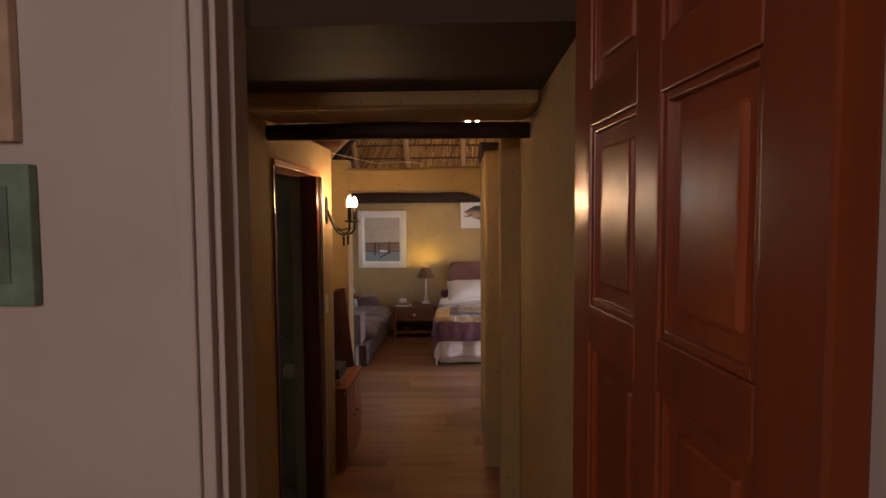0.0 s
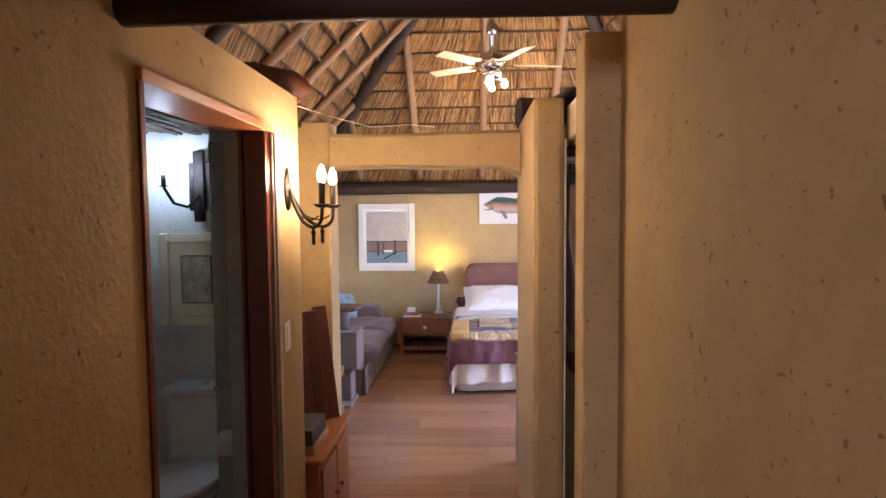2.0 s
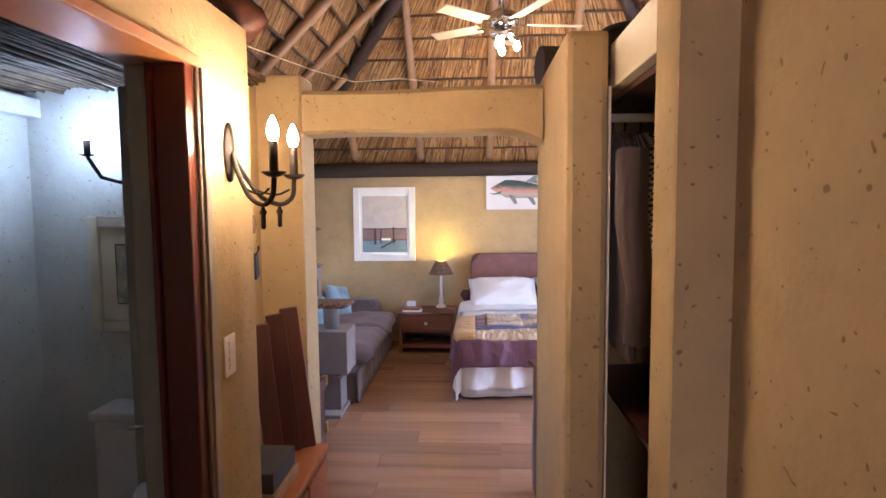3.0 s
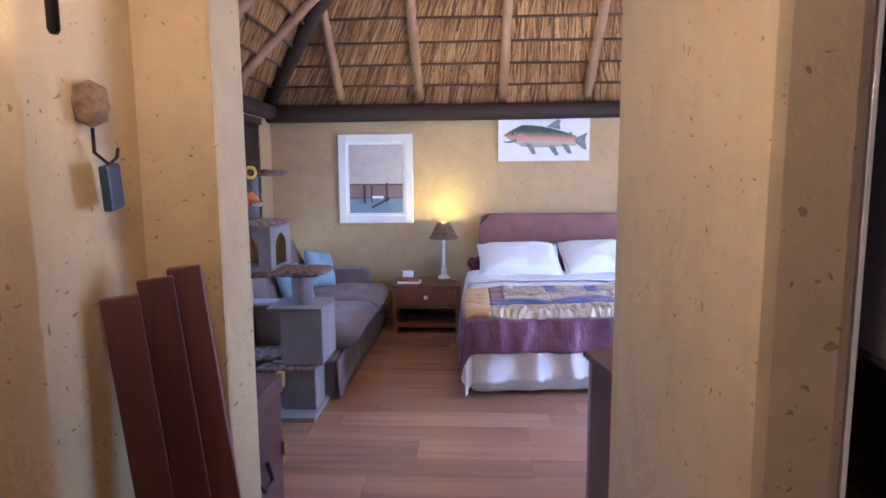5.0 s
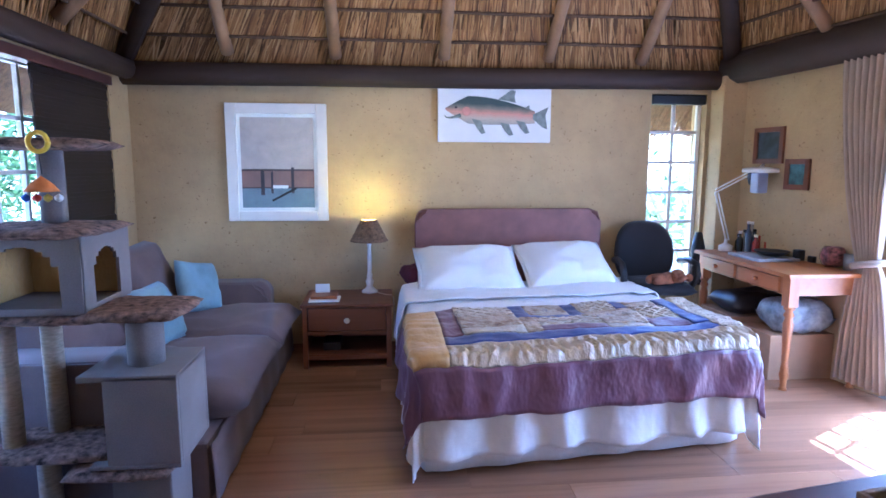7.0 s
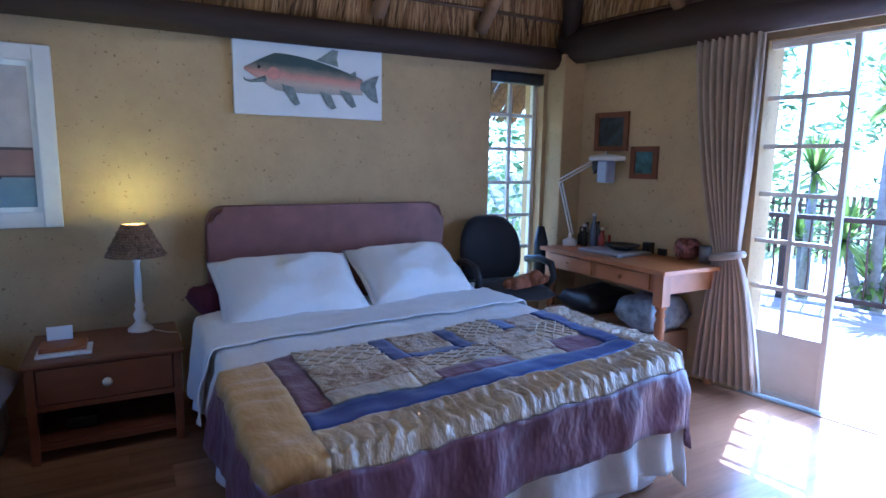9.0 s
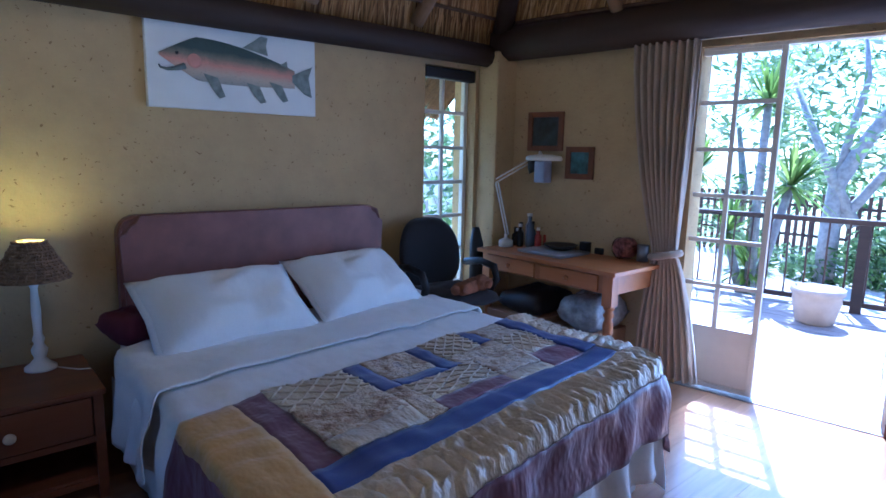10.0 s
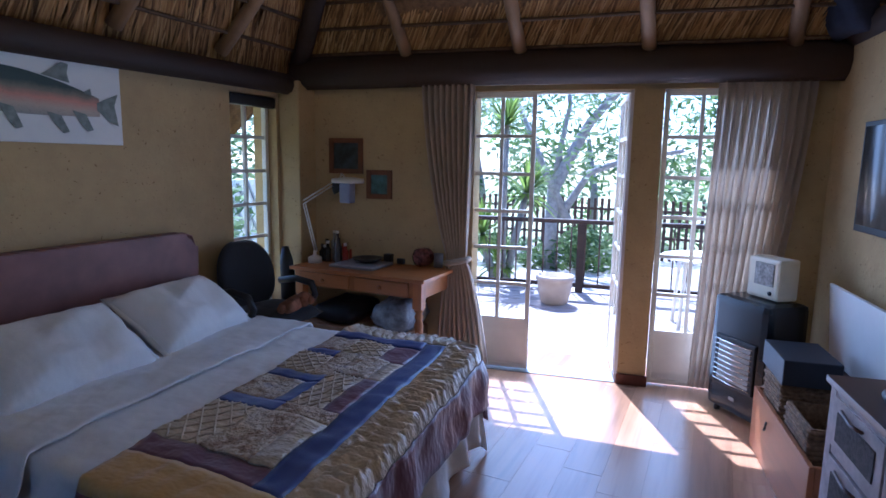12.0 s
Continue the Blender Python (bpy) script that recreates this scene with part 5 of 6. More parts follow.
for c in range(2):
    x0 = U0 + 0.075 + c * 0.455
    for z in (0.075, 0.30, 0.52):
        d = part("drawer", boxes((x0, x0 + 0.40, 0.44, 0.468, z, z + 0.18), bevel=0.004), WASH, dr)
        part("wicker_panel", boxes((x0 + 0.05, x0 + 0.35, 0.462, 0.472, z + 0.03, z + 0.135), bevel=0.002), plain("dark_wicker", (0.06, 0.045, 0.045), 0.8, vary=0.6, scale=60, bump=1.0), d, "dark woven wicker panel")
        part("pull", tube([(x0 + 0.13, 0.478, z + 0.158), (x0 + 0.215, 0.480, z + 0.143), (x0 + 0.30, 0.478, z + 0.158)], 0.006, 6), PURPLEWOOD, d)
tr = thing("wicker_tray", "woven tray crowded with bottles on the dresser", "tray", SE @ Matrix.Translation((-2.30, 0.22, 0.75)))
part("tray_base", boxes((-0.18, 0.18, -0.14, 0.14, 0.0, 0.01)), WICKER, tr)
part("tray_rim", boxes((-0.18, -0.168, -0.14, 0.14, 0.01, 0.06), (0.168, 0.18, -0.14, 0.14, 0.01, 0.06), (-0.168, 0.168, -0.14, -0.128, 0.01, 0.06), (-0.168, 0.168, 0.128, 0.14, 0.01, 0.06), bevel=0.003), WICKER, tr)
for k in range(9):
    solid("toiletry_bottle", lathe([(0.025, 0), (0.027, 0.01), (0.027, 0.06 + 0.03 * rj.random()), (0.012, 0.10), (0.012, 0.125), (0, 0.126)], sides=12), plain("toiletry_colour", ((0.05, 0.07, 0.03), (0.5, 0.42, 0.2), (0.12, 0.05, 0.03))[k % 3], 0.3), "small dark toiletry bottle in the tray", "bottle", group="bottles in the tray",
          place=SE @ Matrix.Translation((-2.41 + 0.11 * (k % 3), 0.135 + 0.085 * (k // 3), 0.761)))
dome = thing("glass_dome", "round glass and metal cover on the dresser", "dome", SE @ Matrix.Translation((-1.98, 0.24, 0.75)))
part("stand", lathe([(0.15, 0), (0.16, 0.02), (0.15, 0.04), (0, 0.045)], sides=28), BLACK, dome)
part("cover", lathe([(0.14, 0.04), (0.15, 0.08), (0.13, 0.15), (0.08, 0.20), (0, 0.215)], sides=28), plain("smoked_glass", (0.10, 0.09, 0.09), 0.08, vary=0.1, bump=0), dome)
tv = thing("television", "flat black television mounted on the plaster wall", "television", SE)
part("bezel", boxes((-1.46, -0.66, 0.035, 0.075, 1.19, 1.73), bevel=0.006), BLACK, tv)
part("screen", boxes((-1.435, -0.685, 0.073, 0.078, 1.225, 1.705)), plain("dark_screen", (0.012, 0.016, 0.02), 0.08, vary=0.1, bump=0), tv)
part("bracket", boxes((-1.2, -0.9, 0.0, 0.035, 1.35, 1.55)), IRON, tv)
solid("white_board", boxes((-1.55, -0.50, 0.04, 0.06, 0.0, 0.42), bevel=0.006, m=SE @ pose(0, 0, 0.47, -5, 0, 0)), PAPER, "white board leaning on the wall", "board")
lb = thing("leaning_board_shelf", "low plank shelf behind the baskets", "shelf", SE)
part("shelf_plank", boxes((-1.68, -0.48, 0.02, 0.16, 0.42, 0.455), bevel=0.004), PURPLEWOOD, lb)
part("shelf_leg", boxes((-1.66, -1.62, 0.03, 0.15, 0, 0.42), (-0.54, -0.50, 0.03, 0.15, 0, 0.42)), PURPLEWOOD, lb)
cb = thing("wooden_chest", "low orange pine chest holding wicker baskets", "chest", SE)
for r in ((-1.60, -0.70, 0.44, 0.462, 0.0, 0.33), (-1.60, -0.70, 0.18, 0.20, 0.0, 0.33), (-0.722, -0.70, 0.20, 0.44, 0.0, 0.33), (-1.60, -1.578, 0.20, 0.44, 0.0, 0.33), (-1.578, -0.722, 0.20, 0.44, 0.0, 0.02)):
    part("panel", boxes(r, bevel=0.004), PINEX, cb)
part("latch", tube([(-1.0, 0.468, 0.25), (-1.03, 0.480, 0.235), (-1.0, 0.475, 0.21)], 0.006, 6), IRON, cb)


def basket(name, m, w, d, h, label):
    b = thing(name, label, "basket", m, "wicker baskets in the chest")
    for nm, r in (("wall", (-w / 2, w / 2, -d / 2, -d / 2 + 0.012)), ("wall", (-w / 2, w / 2, d / 2 - 0.012, d / 2)), ("wall", (-w / 2, -w / 2 + 0.012, -d / 2 + 0.012, d / 2 - 0.012)), ("wall", (w / 2 - 0.012, w / 2, -d / 2 + 0.012, d / 2 - 0.012)), ("bottom", (-w / 2, w / 2, -d / 2, d / 2))):
        part(nm, boxes((*r, 0, h if nm == "wall" else 0.01)), WICKER, b)
    bm = bmesh.new()
    for k in range(int(h / 0.022)):
        z = 0.011 + k * 0.022
        ring = []
        for i in range(49):
            s = (i / 48) * 4
            e, t = int(s) % 4, s - int(s)
            c = [(-w / 2, -d / 2), (w / 2, -d / 2), (w / 2, d / 2), (-w / 2, d / 2), (-w / 2, -d / 2)]
            x, y = c[e][0] + (c[e + 1][0] - c[e][0]) * t, c[e][1] + (c[e + 1][1] - c[e][1]) * t
            o = 1 + 0.02 * (-1) ** (i + k)
            ring.append((x * o, y * o, z))
        add_tube(bm, ring, 0.010, 5, False)
    part("weave", bm, WICKER, b)
    return b


basket("wicker_basket", SE @ Matrix.Translation((-0.90, 0.32, 0.03)), 0.30, 0.21, 0.44, "brown woven wicker basket with a dark box on top")
basket("wicker_basket", SE @ Matrix.Translation((-1.30, 0.32, 0.03)), 0.32, 0.21, 0.40, "brown woven wicker basket in the chest")
solid("black_box", boxes((-1.08, -0.72, 0.19, 0.44, 0.475, 0.60), bevel=0.006, m=SE), plain("navy_card", (0.018, 0.022, 0.035), 0.5), "dark navy box on a wicker basket", "box")
ht = thing("gas_heater", "black gas heater with chrome grille beside the curtain", "heater", SE @ pose(-0.33, 0.38, 0, 0, 0, 32))
part("body", boxes((-0.21, 0.21, -0.15, 0.15, 0.035, 0.74), bevel=0.045), plain("black_enamel", (0.012, 0.014, 0.017), 0.22, vary=0.2, bump=0.02), ht)
part("grille_frame", boxes((-0.15, 0.15, 0.148, 0.162, 0.20, 0.50), bevel=0.006), BLACK, ht)
part("burner", boxes((-0.12, 0.12, 0.156, 0.164, 0.23, 0.47)), plain("ceramic_burner", (0.45, 0.42, 0.38), 0.7, vary=0.2), ht)
for k in range(9):
    part("grille_bar", tube([(-0.14, 0.168, 0.225 + 0.031 * k), (0, 0.182, 0.225 + 0.031 * k), (0.14, 0.168, 0.225 + 0.031 * k)], 0.004, 6), CHROME, ht)
part("badge", boxes((-0.02, 0.02, 0.149, 0.152, 0.12, 0.14)), STEEL, ht)
for x in (-0.16, 0.16):
    for y in (-0.1, 0.1):
        part("castor", lathe([(0.018, 0), (0.02, 0.018), (0.012, 0.04)], x, y, 0.0, 10), BLACK, ht)
fh = thing("fan_heater", "small cream fan heater standing on the gas heater", "heater", SE @ pose(-0.33, 0.33, 0.745, 0, 0, 30))
part("body", boxes((-0.12, 0.12, -0.07, 0.07, 0.0, 0.24), bevel=0.02), CREAM, fh)
part("grille", boxes((-0.08, 0.06, 0.069, 0.074, 0.08, 0.21), bevel=0.004), plain("grey_grille", (0.30, 0.28, 0.25), 0.6, vary=0.6, scale=60), fh)
part("dial", lathe([(0.014, 0), (0.012, 0.008), (0, 0.009)], sides=12), BLACK, fh).matrix_world = SE @ pose(-0.33, 0.33, 0.745, 0, 0, 30) @ pose(-0.06, 0.069, 0.04, -90, 0, 0)
solid("hanging_jacket", pillow_mesh(0.36, 0.5, 0.16, m=SE @ pose(-0.30, 0.10, 2.45, 78, 0, 10)), plain("navy_cloth", (0.02, 0.025, 0.05), 0.9, vary=0.3), "dark blue jacket hung near the roof beam", "jacket")

# ---- trunk and floor clutter ----
tk = thing("trunk", "purple-brown wooden trunk with brass corners", "trunk")
part("body", boxes((-1.62, -0.915, 4.66, 5.17, 0.03, 0.56), bevel=0.006), PURPLEWOOD, tk)
part("lid", boxes((-1.63, -0.905, 4.65, 5.185, 0.565, 0.635), bevel=0.008), PURPLEWOOD, tk)
for x, y in ((-0.93, 5.155), (-0.93, 4.645), (-1.635, 5.155)):
    part("corner_cap", boxes((x, x + 0.03, y, y + 0.035, 0.58, 0.64), bevel=0.004), BRASS, tk)
    part("corner_cap", boxes((x, x + 0.03, y - 0.004, y + 0.028, 0.30, 0.36), bevel=0.004), BRASS, tk)
part("handle", tube([(-0.91, 4.86, 0.36), (-0.885, 4.88, 0.30), (-0.885, 4.96, 0.30), (-0.91, 4.98, 0.36)], 0.009, 8), IRON, tk)
solid("trunk_plate", boxes((-1.2, -1.13, 4.9, 4.96, 0.636, 0.640), bevel=0.002), STEEL, "small metal plate on the trunk lid", "plate")
for x, y, s, c in ((-1.90, 6.20, 0.28, (0.05, 0.06, 0.05)), (-1.78, 5.98, 0.32, (0.04, 0.045, 0.04)), (-2.02, 6.02, 0.16, (0.40, 0.14, 0.06)), (-1.95, 5.78, 0.24, (0.07, 0.05, 0.04))):
    solid("laundry", pillow_mesh(s * 1.3, s, 0.20, n=18, m=pose(x, y, 0.09, 6, 4, 40 * s)), fabric("crumpled_cloth", c, fold=0.9, fold_scale=(16, 16, 16)), "crumpled dark clothes on the floor", "clothes", group="clothes on the floor")

# ---- ceiling fan ----
cf = thing("ceiling_fan", "chrome ceiling fan with pale wooden blades and lit bulbs", "ceiling fan", (0.19, 6.48, 0))
part("rod", tube([(0, 0, 3.12), (0, 0, 4.55)], 0.014, 10), CHROME, cf)
part("canopy", lathe([(0.03, 3.26), (0.05, 3.29), (0.05, 3.34), (0.03, 3.38)]), CHROME, cf)
part("motor", lathe([(0.03, 2.96), (0.10, 2.98), (0.125, 3.02), (0.12, 3.07), (0.06, 3.11), (0.02, 3.13)], sides=28), CHROME, cf)
part("light_plate", lathe([(0.0, 2.90), (0.09, 2.905), (0.11, 2.925), (0.05, 2.95), (0.03, 2.97)], sides=24), CHROME, cf)
for k in range(5):
    a = radians(72 * k + 8)
    m = pose(0, 0, 3.0, 0, 0, math.degrees(a))
    bm = boxes((0.19, 0.62, -0.058, 0.058, -0.004, 0.004), bevel=0.002)
    bmesh.ops.transform(bm, matrix=m @ pose(0, 0, 0, 11, 0, 0), verts=bm.verts)
    bld = part("blade", bm, timber("pale_blade", (0.62, 0.48, 0.30), "x", 0.4), cf, "pale wooden blade")
    bm = boxes((0.10, 0.22, -0.018, 0.018, -0.009, -0.003))
    bmesh.ops.transform(bm, matrix=m, verts=bm.verts)
    part("blade_arm", bm, CHROME, cf)
for k, lit in ((0, 1), (1, 1), (2, 0)):
    a = radians(250 + 100 * k)
    x, y = 0.10 * math.cos(a), 0.10 * math.sin(a)
    part("lamp_holder", tube([(x * 0.6, y * 0.6, 2.92), (x, y, 2.87)], 0.022, 10), CHROME, cf)
    part("bulb", lathe([(0.0, -0.05), (0.02, -0.035), (0.026, -0.015), (0.014, 0.02)], x * 1.1, y * 1.1, 2.845, 12), BULB, cf)

# ---- passage ----
# first doorway: frame and red-brown panelled door folded back
f1 = tagged(new("door_frame"), "pale painted frame of the first doorway", "door frame", "", "structure")
part("jamb", boxes((-0.465, -0.430, 1.13, 1.285, 0, 2.95), bevel=0.004), ENTRY, f1)
part("rebate", boxes((-0.430, -0.418, 1.20, 1.285, 0, 2.95), bevel=0.003), ENTRY, f1)
part("architrave", boxes((-0.53, -0.445, 1.10, 1.13, 0, 2.95), bevel=0.008), ENTRY, f1)
part("architrave", boxes((-0.515, -0.475, 1.085, 1.10, 0, 2.95), bevel=0.008), ENTRY, f1)
part("strike_plate", boxes((-0.4305, -0.4275, 1.145, 1.185, 0.90, 1.05), bevel=0.001), IRON, f1)
part("jamb", boxes((0.40, 0.44, 1.13, 1.285, 0, 2.95), bevel=0.004), ENTRY, f1)
dm = pose(0.385, 1.14, 0.01, 0, 0, -85)
d1 = tagged(new("door_3"), "red-brown varnished panelled door, folded back open", "door", "", "structure")
d1.matrix_world = dm
DW, DH = 0.80, 2.40
for x0, x1, z0, z1 in ((0, 0.11, 0, DH), (DW - 0.11, DW, 0, DH), (0.355, 0.445, 0.2, DH - 0.11)):
    part("stile", boxes((x0, x1, -0.022, 0.022, z0, z1), bevel=0.005), MAHOG, d1)
RAILS = ((0, 0.20), (0.80, 0.95), (1.495, 1.575), (1.935, 2.01), (DH - 0.11, DH))
for z0, z1 in RAILS:
    for x0, x1 in ((0.11, 0.355), (0.445, DW - 0.11)):
        part("rail", boxes((x0, x1, -0.022, 0.022, z0, z1), bevel=0.003), MAHOG, d1)
for (a0, a1), (b0, b1) in zip(RAILS, RAILS[1:]):
    for x0, x1 in ((0.11, 0.355), (0.445, DW - 0.11)):
        pn = part("panel", boxes((x0, x1, -0.006, 0.006, a1, b0)), MAHOG, d1)
        part("raised_field", boxes((x0 + 0.045, x1 - 0.045, -0.014, 0.014, a1 + 0.045, b0 - 0.045), bevel=0.007), MAHOG, pn)
        part("moulding", boxes((x0, x0 + 0.014, -0.017, 0.017, a1, b0), (x1 - 0.014, x1, -0.017, 0.017, a1, b0), (x0 + 0.014, x1 - 0.014, -0.017, 0.017, a1, a1 + 0.014), (x0 + 0.014, x1 - 0.014, -0.017, 0.017, b0 - 0.014, b0), bevel=0.003), MAHOG, pn)
# pictures in the entry room, on the wall beside the first doorway
for x0, x1, z0, z1, c in ((-1.12, -0.855, 1.57, 1.89, (0.18, 0.30, 0.22)), (-1.15, -0.885, 1.94, 2.30, (0.55, 0.42, 0.30))):
    p = thing("entry_picture", "small painted picture on the pale entry wall", "picture", group="pictures in the entry")
    part("canvas", boxes((x0, x1, 1.11, 1.139, z0, z1), bevel=0.004), plain("picture_paint", c, 0.7, vary=0.25, scale=9), p)
    part("inset", boxes((x0 + 0.05, x1 - 0.05, 1.106, 1.111, z0 + 0.05, z1 - 0.05), bevel=0.002), plain("picture_paint_inner", shade(c, 0.7), 0.7, vary=0.3, scale=9), p)
# bathroom door frame
bf = tagged(new("door_frame"), "stained wooden frame of the bathroom door", "door frame", "", "structure")
part("jamb", boxes((-0.832, -0.748, 3.300, 3.346, 0, 2.0), bevel=0.006), DARKRED, bf)
part("door_stop", boxes((-0.846, -0.833, 3.288, 3.346, 0, 2.0), bevel=0.004), DARKRED, bf)
part("inner_jamb", boxes((-0.912, -0.848, 3.318, 3.346, 0, 2.0), bevel=0.004), SLATE, bf, "grey-green painted inner jamb")
part("jamb", boxes((-0.912, -0.748, 2.495, 2.520, 0, 2.0), bevel=0.004), DARKRED, bf)
part("head", boxes((-0.912, -0.740, 2.495, 3.37, 2.0, 2.032), bevel=0.004), PINE, bf)
for x in (-0.7475, -0.7395):
    part("casing", boxes((x, x + 0.009, 3.345 + (0.0 if x < -0.745 else 0.012), 3.395, 0, 2.0), bevel=0.004), plain("worn_white_casing", (0.40, 0.34, 0.28), 0.5, vary=0.3, scale=10, stretch=(1, 1, 0.2)), bf)
bd = tagged(new("door_4"), "grey-green bathroom door edge standing open", "door", "", "structure")
part("leaf", boxes((-1.06, -0.935, 3.52, 3.56, 0.01, 1.99), bevel=0.004), SLATE, bd)
part("door_handle", tube([(-0.99, 3.52, 1.0), (-0.99, 3.47, 1.0), (-1.04, 3.46, 1.0)], 0.008, 8), CHROME, bd)
# sconce
sc = thing("wall_sconce", "black iron wall sconce with two lit candle bulbs", "wall lamp")
bm = lathe([(0.0, 0.0), (0.05, 0.0), (0.05, 0.008), (0.0, 0.014)], sides=18)
bmesh.ops.transform(bm, matrix=pose(-0.755, 3.56, 1.80, 0, 90, 0) @ Matrix.Diagonal((1.75, 0.7, 1, 1)), verts=bm.verts)
part("back_plate", bm, IRON, sc)
for y, x, z in ((3.46, -0.585, 1.72), (3.64, -0.585, 1.72)):
    s = -1 if y < 3.56 else 1
    part("arm", tube(smooth([(-0.745, 3.56, 1.80), (-0.72, 3.56 + s * 0.02, 1.74), (-0.68, 3.56 + s * 0.045, 1.672), (-0.63, 3.56 + s * 0.07, 1.645), (-0.592, y, 1.668), (x, y, z)]), 0.0075, 8), IRON, sc)
    part("arm_wire", tube(smooth([(-0.745, 3.56, 1.78), (-0.70, 3.56 + s * 0.03, 1.70), (-0.64, 3.56 + s * 0.06, 1.675), (-0.60, y, 1.69)]), 0.0035, 6), IRON, sc)
    part("drip_pan", lathe([(0.004, 0), (0.02, 0.004), (0.034, 0.014), (0.032, 0.017), (0, 0.01)], x, y, z, 18), IRON, sc)
    part("candle_sleeve", lathe([(0.0125, 0.012), (0.0125, 0.10), (0.011, 0.102)], x, y, z, 14), IRON, sc)
    part("bulb", lathe([(0.009, 0.10), (0.015, 0.115), (0.0165, 0.13), (0.011, 0.152), (0.003, 0.168), (0, 0.170)], x, y, z, 14), BULB, sc)
    part("pendant", lathe([(0.004, -0.07), (0.007, -0.065), (0.007, -0.03), (0.011, -0.022), (0.006, -0.012), (0.004, 0)], -0.63, 3.56 + s * 0.07, 1.645, 10), IRON, sc)
sw = thing("light_switch", "white plastic light switch plate on the passage wall", "switch")
part("plate", boxes((-0.755, -0.748, 3.47, 3.545, 1.145, 1.265), bevel=0.003), WHITE, sw)
for k in range(4):
    part("rocker", boxes((-0.748, -0.745, 3.495, 3.52, 1.165 + 0.022 * k, 1.18 + 0.022 * k), bevel=0.001), PAPER, sw)
# alcove: cabinet, books, planks, key hook
cbn = thing("cabinet", "small orange pine cabinet standing in the alcove", "cabinet")
part("body", boxes((-0.965, -0.70, 3.75, 4.33, 0.0, 0.56), bevel=0.004), PINEX, cbn)
part("top", boxes((-0.968, -0.682, 3.74, 4.34, 0.56, 0.585), bevel=0.005), PINEX, cbn)
for y in (3.77, 4.05):
    d = part("door", boxes((-0.70, -0.684, y, y + 0.26, 0.05, 0.53), bevel=0.004), PINEX, cbn)
    part("knob", lathe([(0.007, 0), (0.007, 0.008), (0.014, 0.014), (0, 0.022)], sides=10), TEAK, d).matrix_world = pose(-0.684, y + (0.22 if y < 4 else 0.04), 0.32, 0, 90, 0)
bks = thing("book_stack", "dark box and books lying on the cabinet", "books")
part("book", boxes((-0.95, -0.73, 3.79, 4.06, 0.586, 0.625), bevel=0.003), CARD, bks)
part("box", boxes((-0.94, -0.74, 3.80, 4.05, 0.626, 0.70), bevel=0.005), plain("dark_board", (0.05, 0.045, 0.045), 0.7), bks)
ROSEWOOD = timber("rosewood_plank", (0.12, 0.042, 0.034), "z", 0.45, spread=0.45)
for x, y, turn, lean, length in ((-0.872, 4.19, 30, 5.0, 0.57), (-0.815, 4.25, 22, 5.5, 0.60), (-0.765, 4.30, 14, 6.0, 0.62)):
    solid("plank", boxes((-0.038, 0.038, -0.012, 0.012, 0.0, length), bevel=0.004, m=pose(x, y, 0.587, 0, -lean, turn)), ROSEWOOD, "red-brown board leaning in the alcove", "board", group="boards in the alcove")
ky = thing("key_hook", "wicker key hook with wallet hanging in the alcove", "key hook")
part("wicker_ball", lathe([(0, -0.05), (0.03, -0.035), (0.036, 0), (0.03, 0.035), (0, 0.05)], -0.945, 4.165, 1.565, 14), WICKER, ky)
part("hook", tube([(-0.945, 4.165, 1.515), (-0.945, 4.165, 1.465), (-0.925, 4.18, 1.44), (-0.915, 4.195, 1.455), (-0.915, 4.20, 1.475)], 0.004, 6), IRON, ky)
part("wallet", boxes((-0.010, 0.010, -0.034, 0.034, -0.098, 0.0), bevel=0.006, m=pose(-0.925, 4.18, 1.44, 8, 0, 10)), plain("dark_blue_leather", (0.02, 0.035, 0.06), 0.45), ky)
# on the partition tops
solid("leather_bag", pillow_mesh(0.34, 0.26, 0.14, n=16, m=pose(-0.90, 3.80, 2.275, 5, 8, 30)), plain("brown_hide", (0.10, 0.035, 0.02), 0.6, vary=0.4, scale=10), "brown leather bag lying on the partition top", "bag")
solid("black_hat", pillow_mesh(0.55, 0.30, 0.13, n=16, m=pose(0.66, 4.25, 2.262, 0, -4, 20)), BLACK, "black cloth bundle lying above the wardrobe", "bundle")
solid("roof_wire", tube([(-0.85, 4.0, 2.22), (-0.7, 4.3, 2.20), (-0.55, 4.42, 2.172), (-0.35, 4.42, 2.182), (-0.2, 4.45, 2.172)], 0.003, 5), CREAM, "thin wire over the lintel", "cable")
# wardrobe
wd = thing("wardrobe", "built-in open wardrobe with cream header and rail", "wardrobe")
part("header", boxes((0.43, 0.47, 3.015, 3.895, 2.02, 2.17), bevel=0.004), CREAM, wd)
part("edge_strip", boxes((0.4085, 0.417, 3.815, 3.85, 0, 2.02), bevel=0.002), CREAM, wd)
part("shelf", boxes((0.47, 1.05, 3.02, 4.62, 2.0, 2.02)), PURPLEWOOD, wd)
part("hanging_rail", tube([(0.41, 3.99, 1.94), (1.06, 3.99, 1.94)], 0.016, 10), CREAM, wd)
part("low_shelf", boxes((0.5, 1.05, 3.02, 4.62, 0.88, 0.90)), PURPLEWOOD, wd)
CHECK, cn, cl_, cb_ = material("checked_cotton", 0.9)
ck = cn.new("ShaderNodeTexChecker")
ck.inputs["Scale"].default_value = 105
ck.inputs[1].default_value, ck.inputs[2].default_value = (0.55, 0.50, 0.42, 1), (0.04, 0.03, 0.03, 1)
turn_check, flat_check = cn.new("ShaderNodeMapping"), cn.new("ShaderNodeMapping")
turn_check.inputs["Rotation"].default_value = (0, 0, radians(40))
flat_check.inputs["Scale"].default_value = (1, 0, 1)
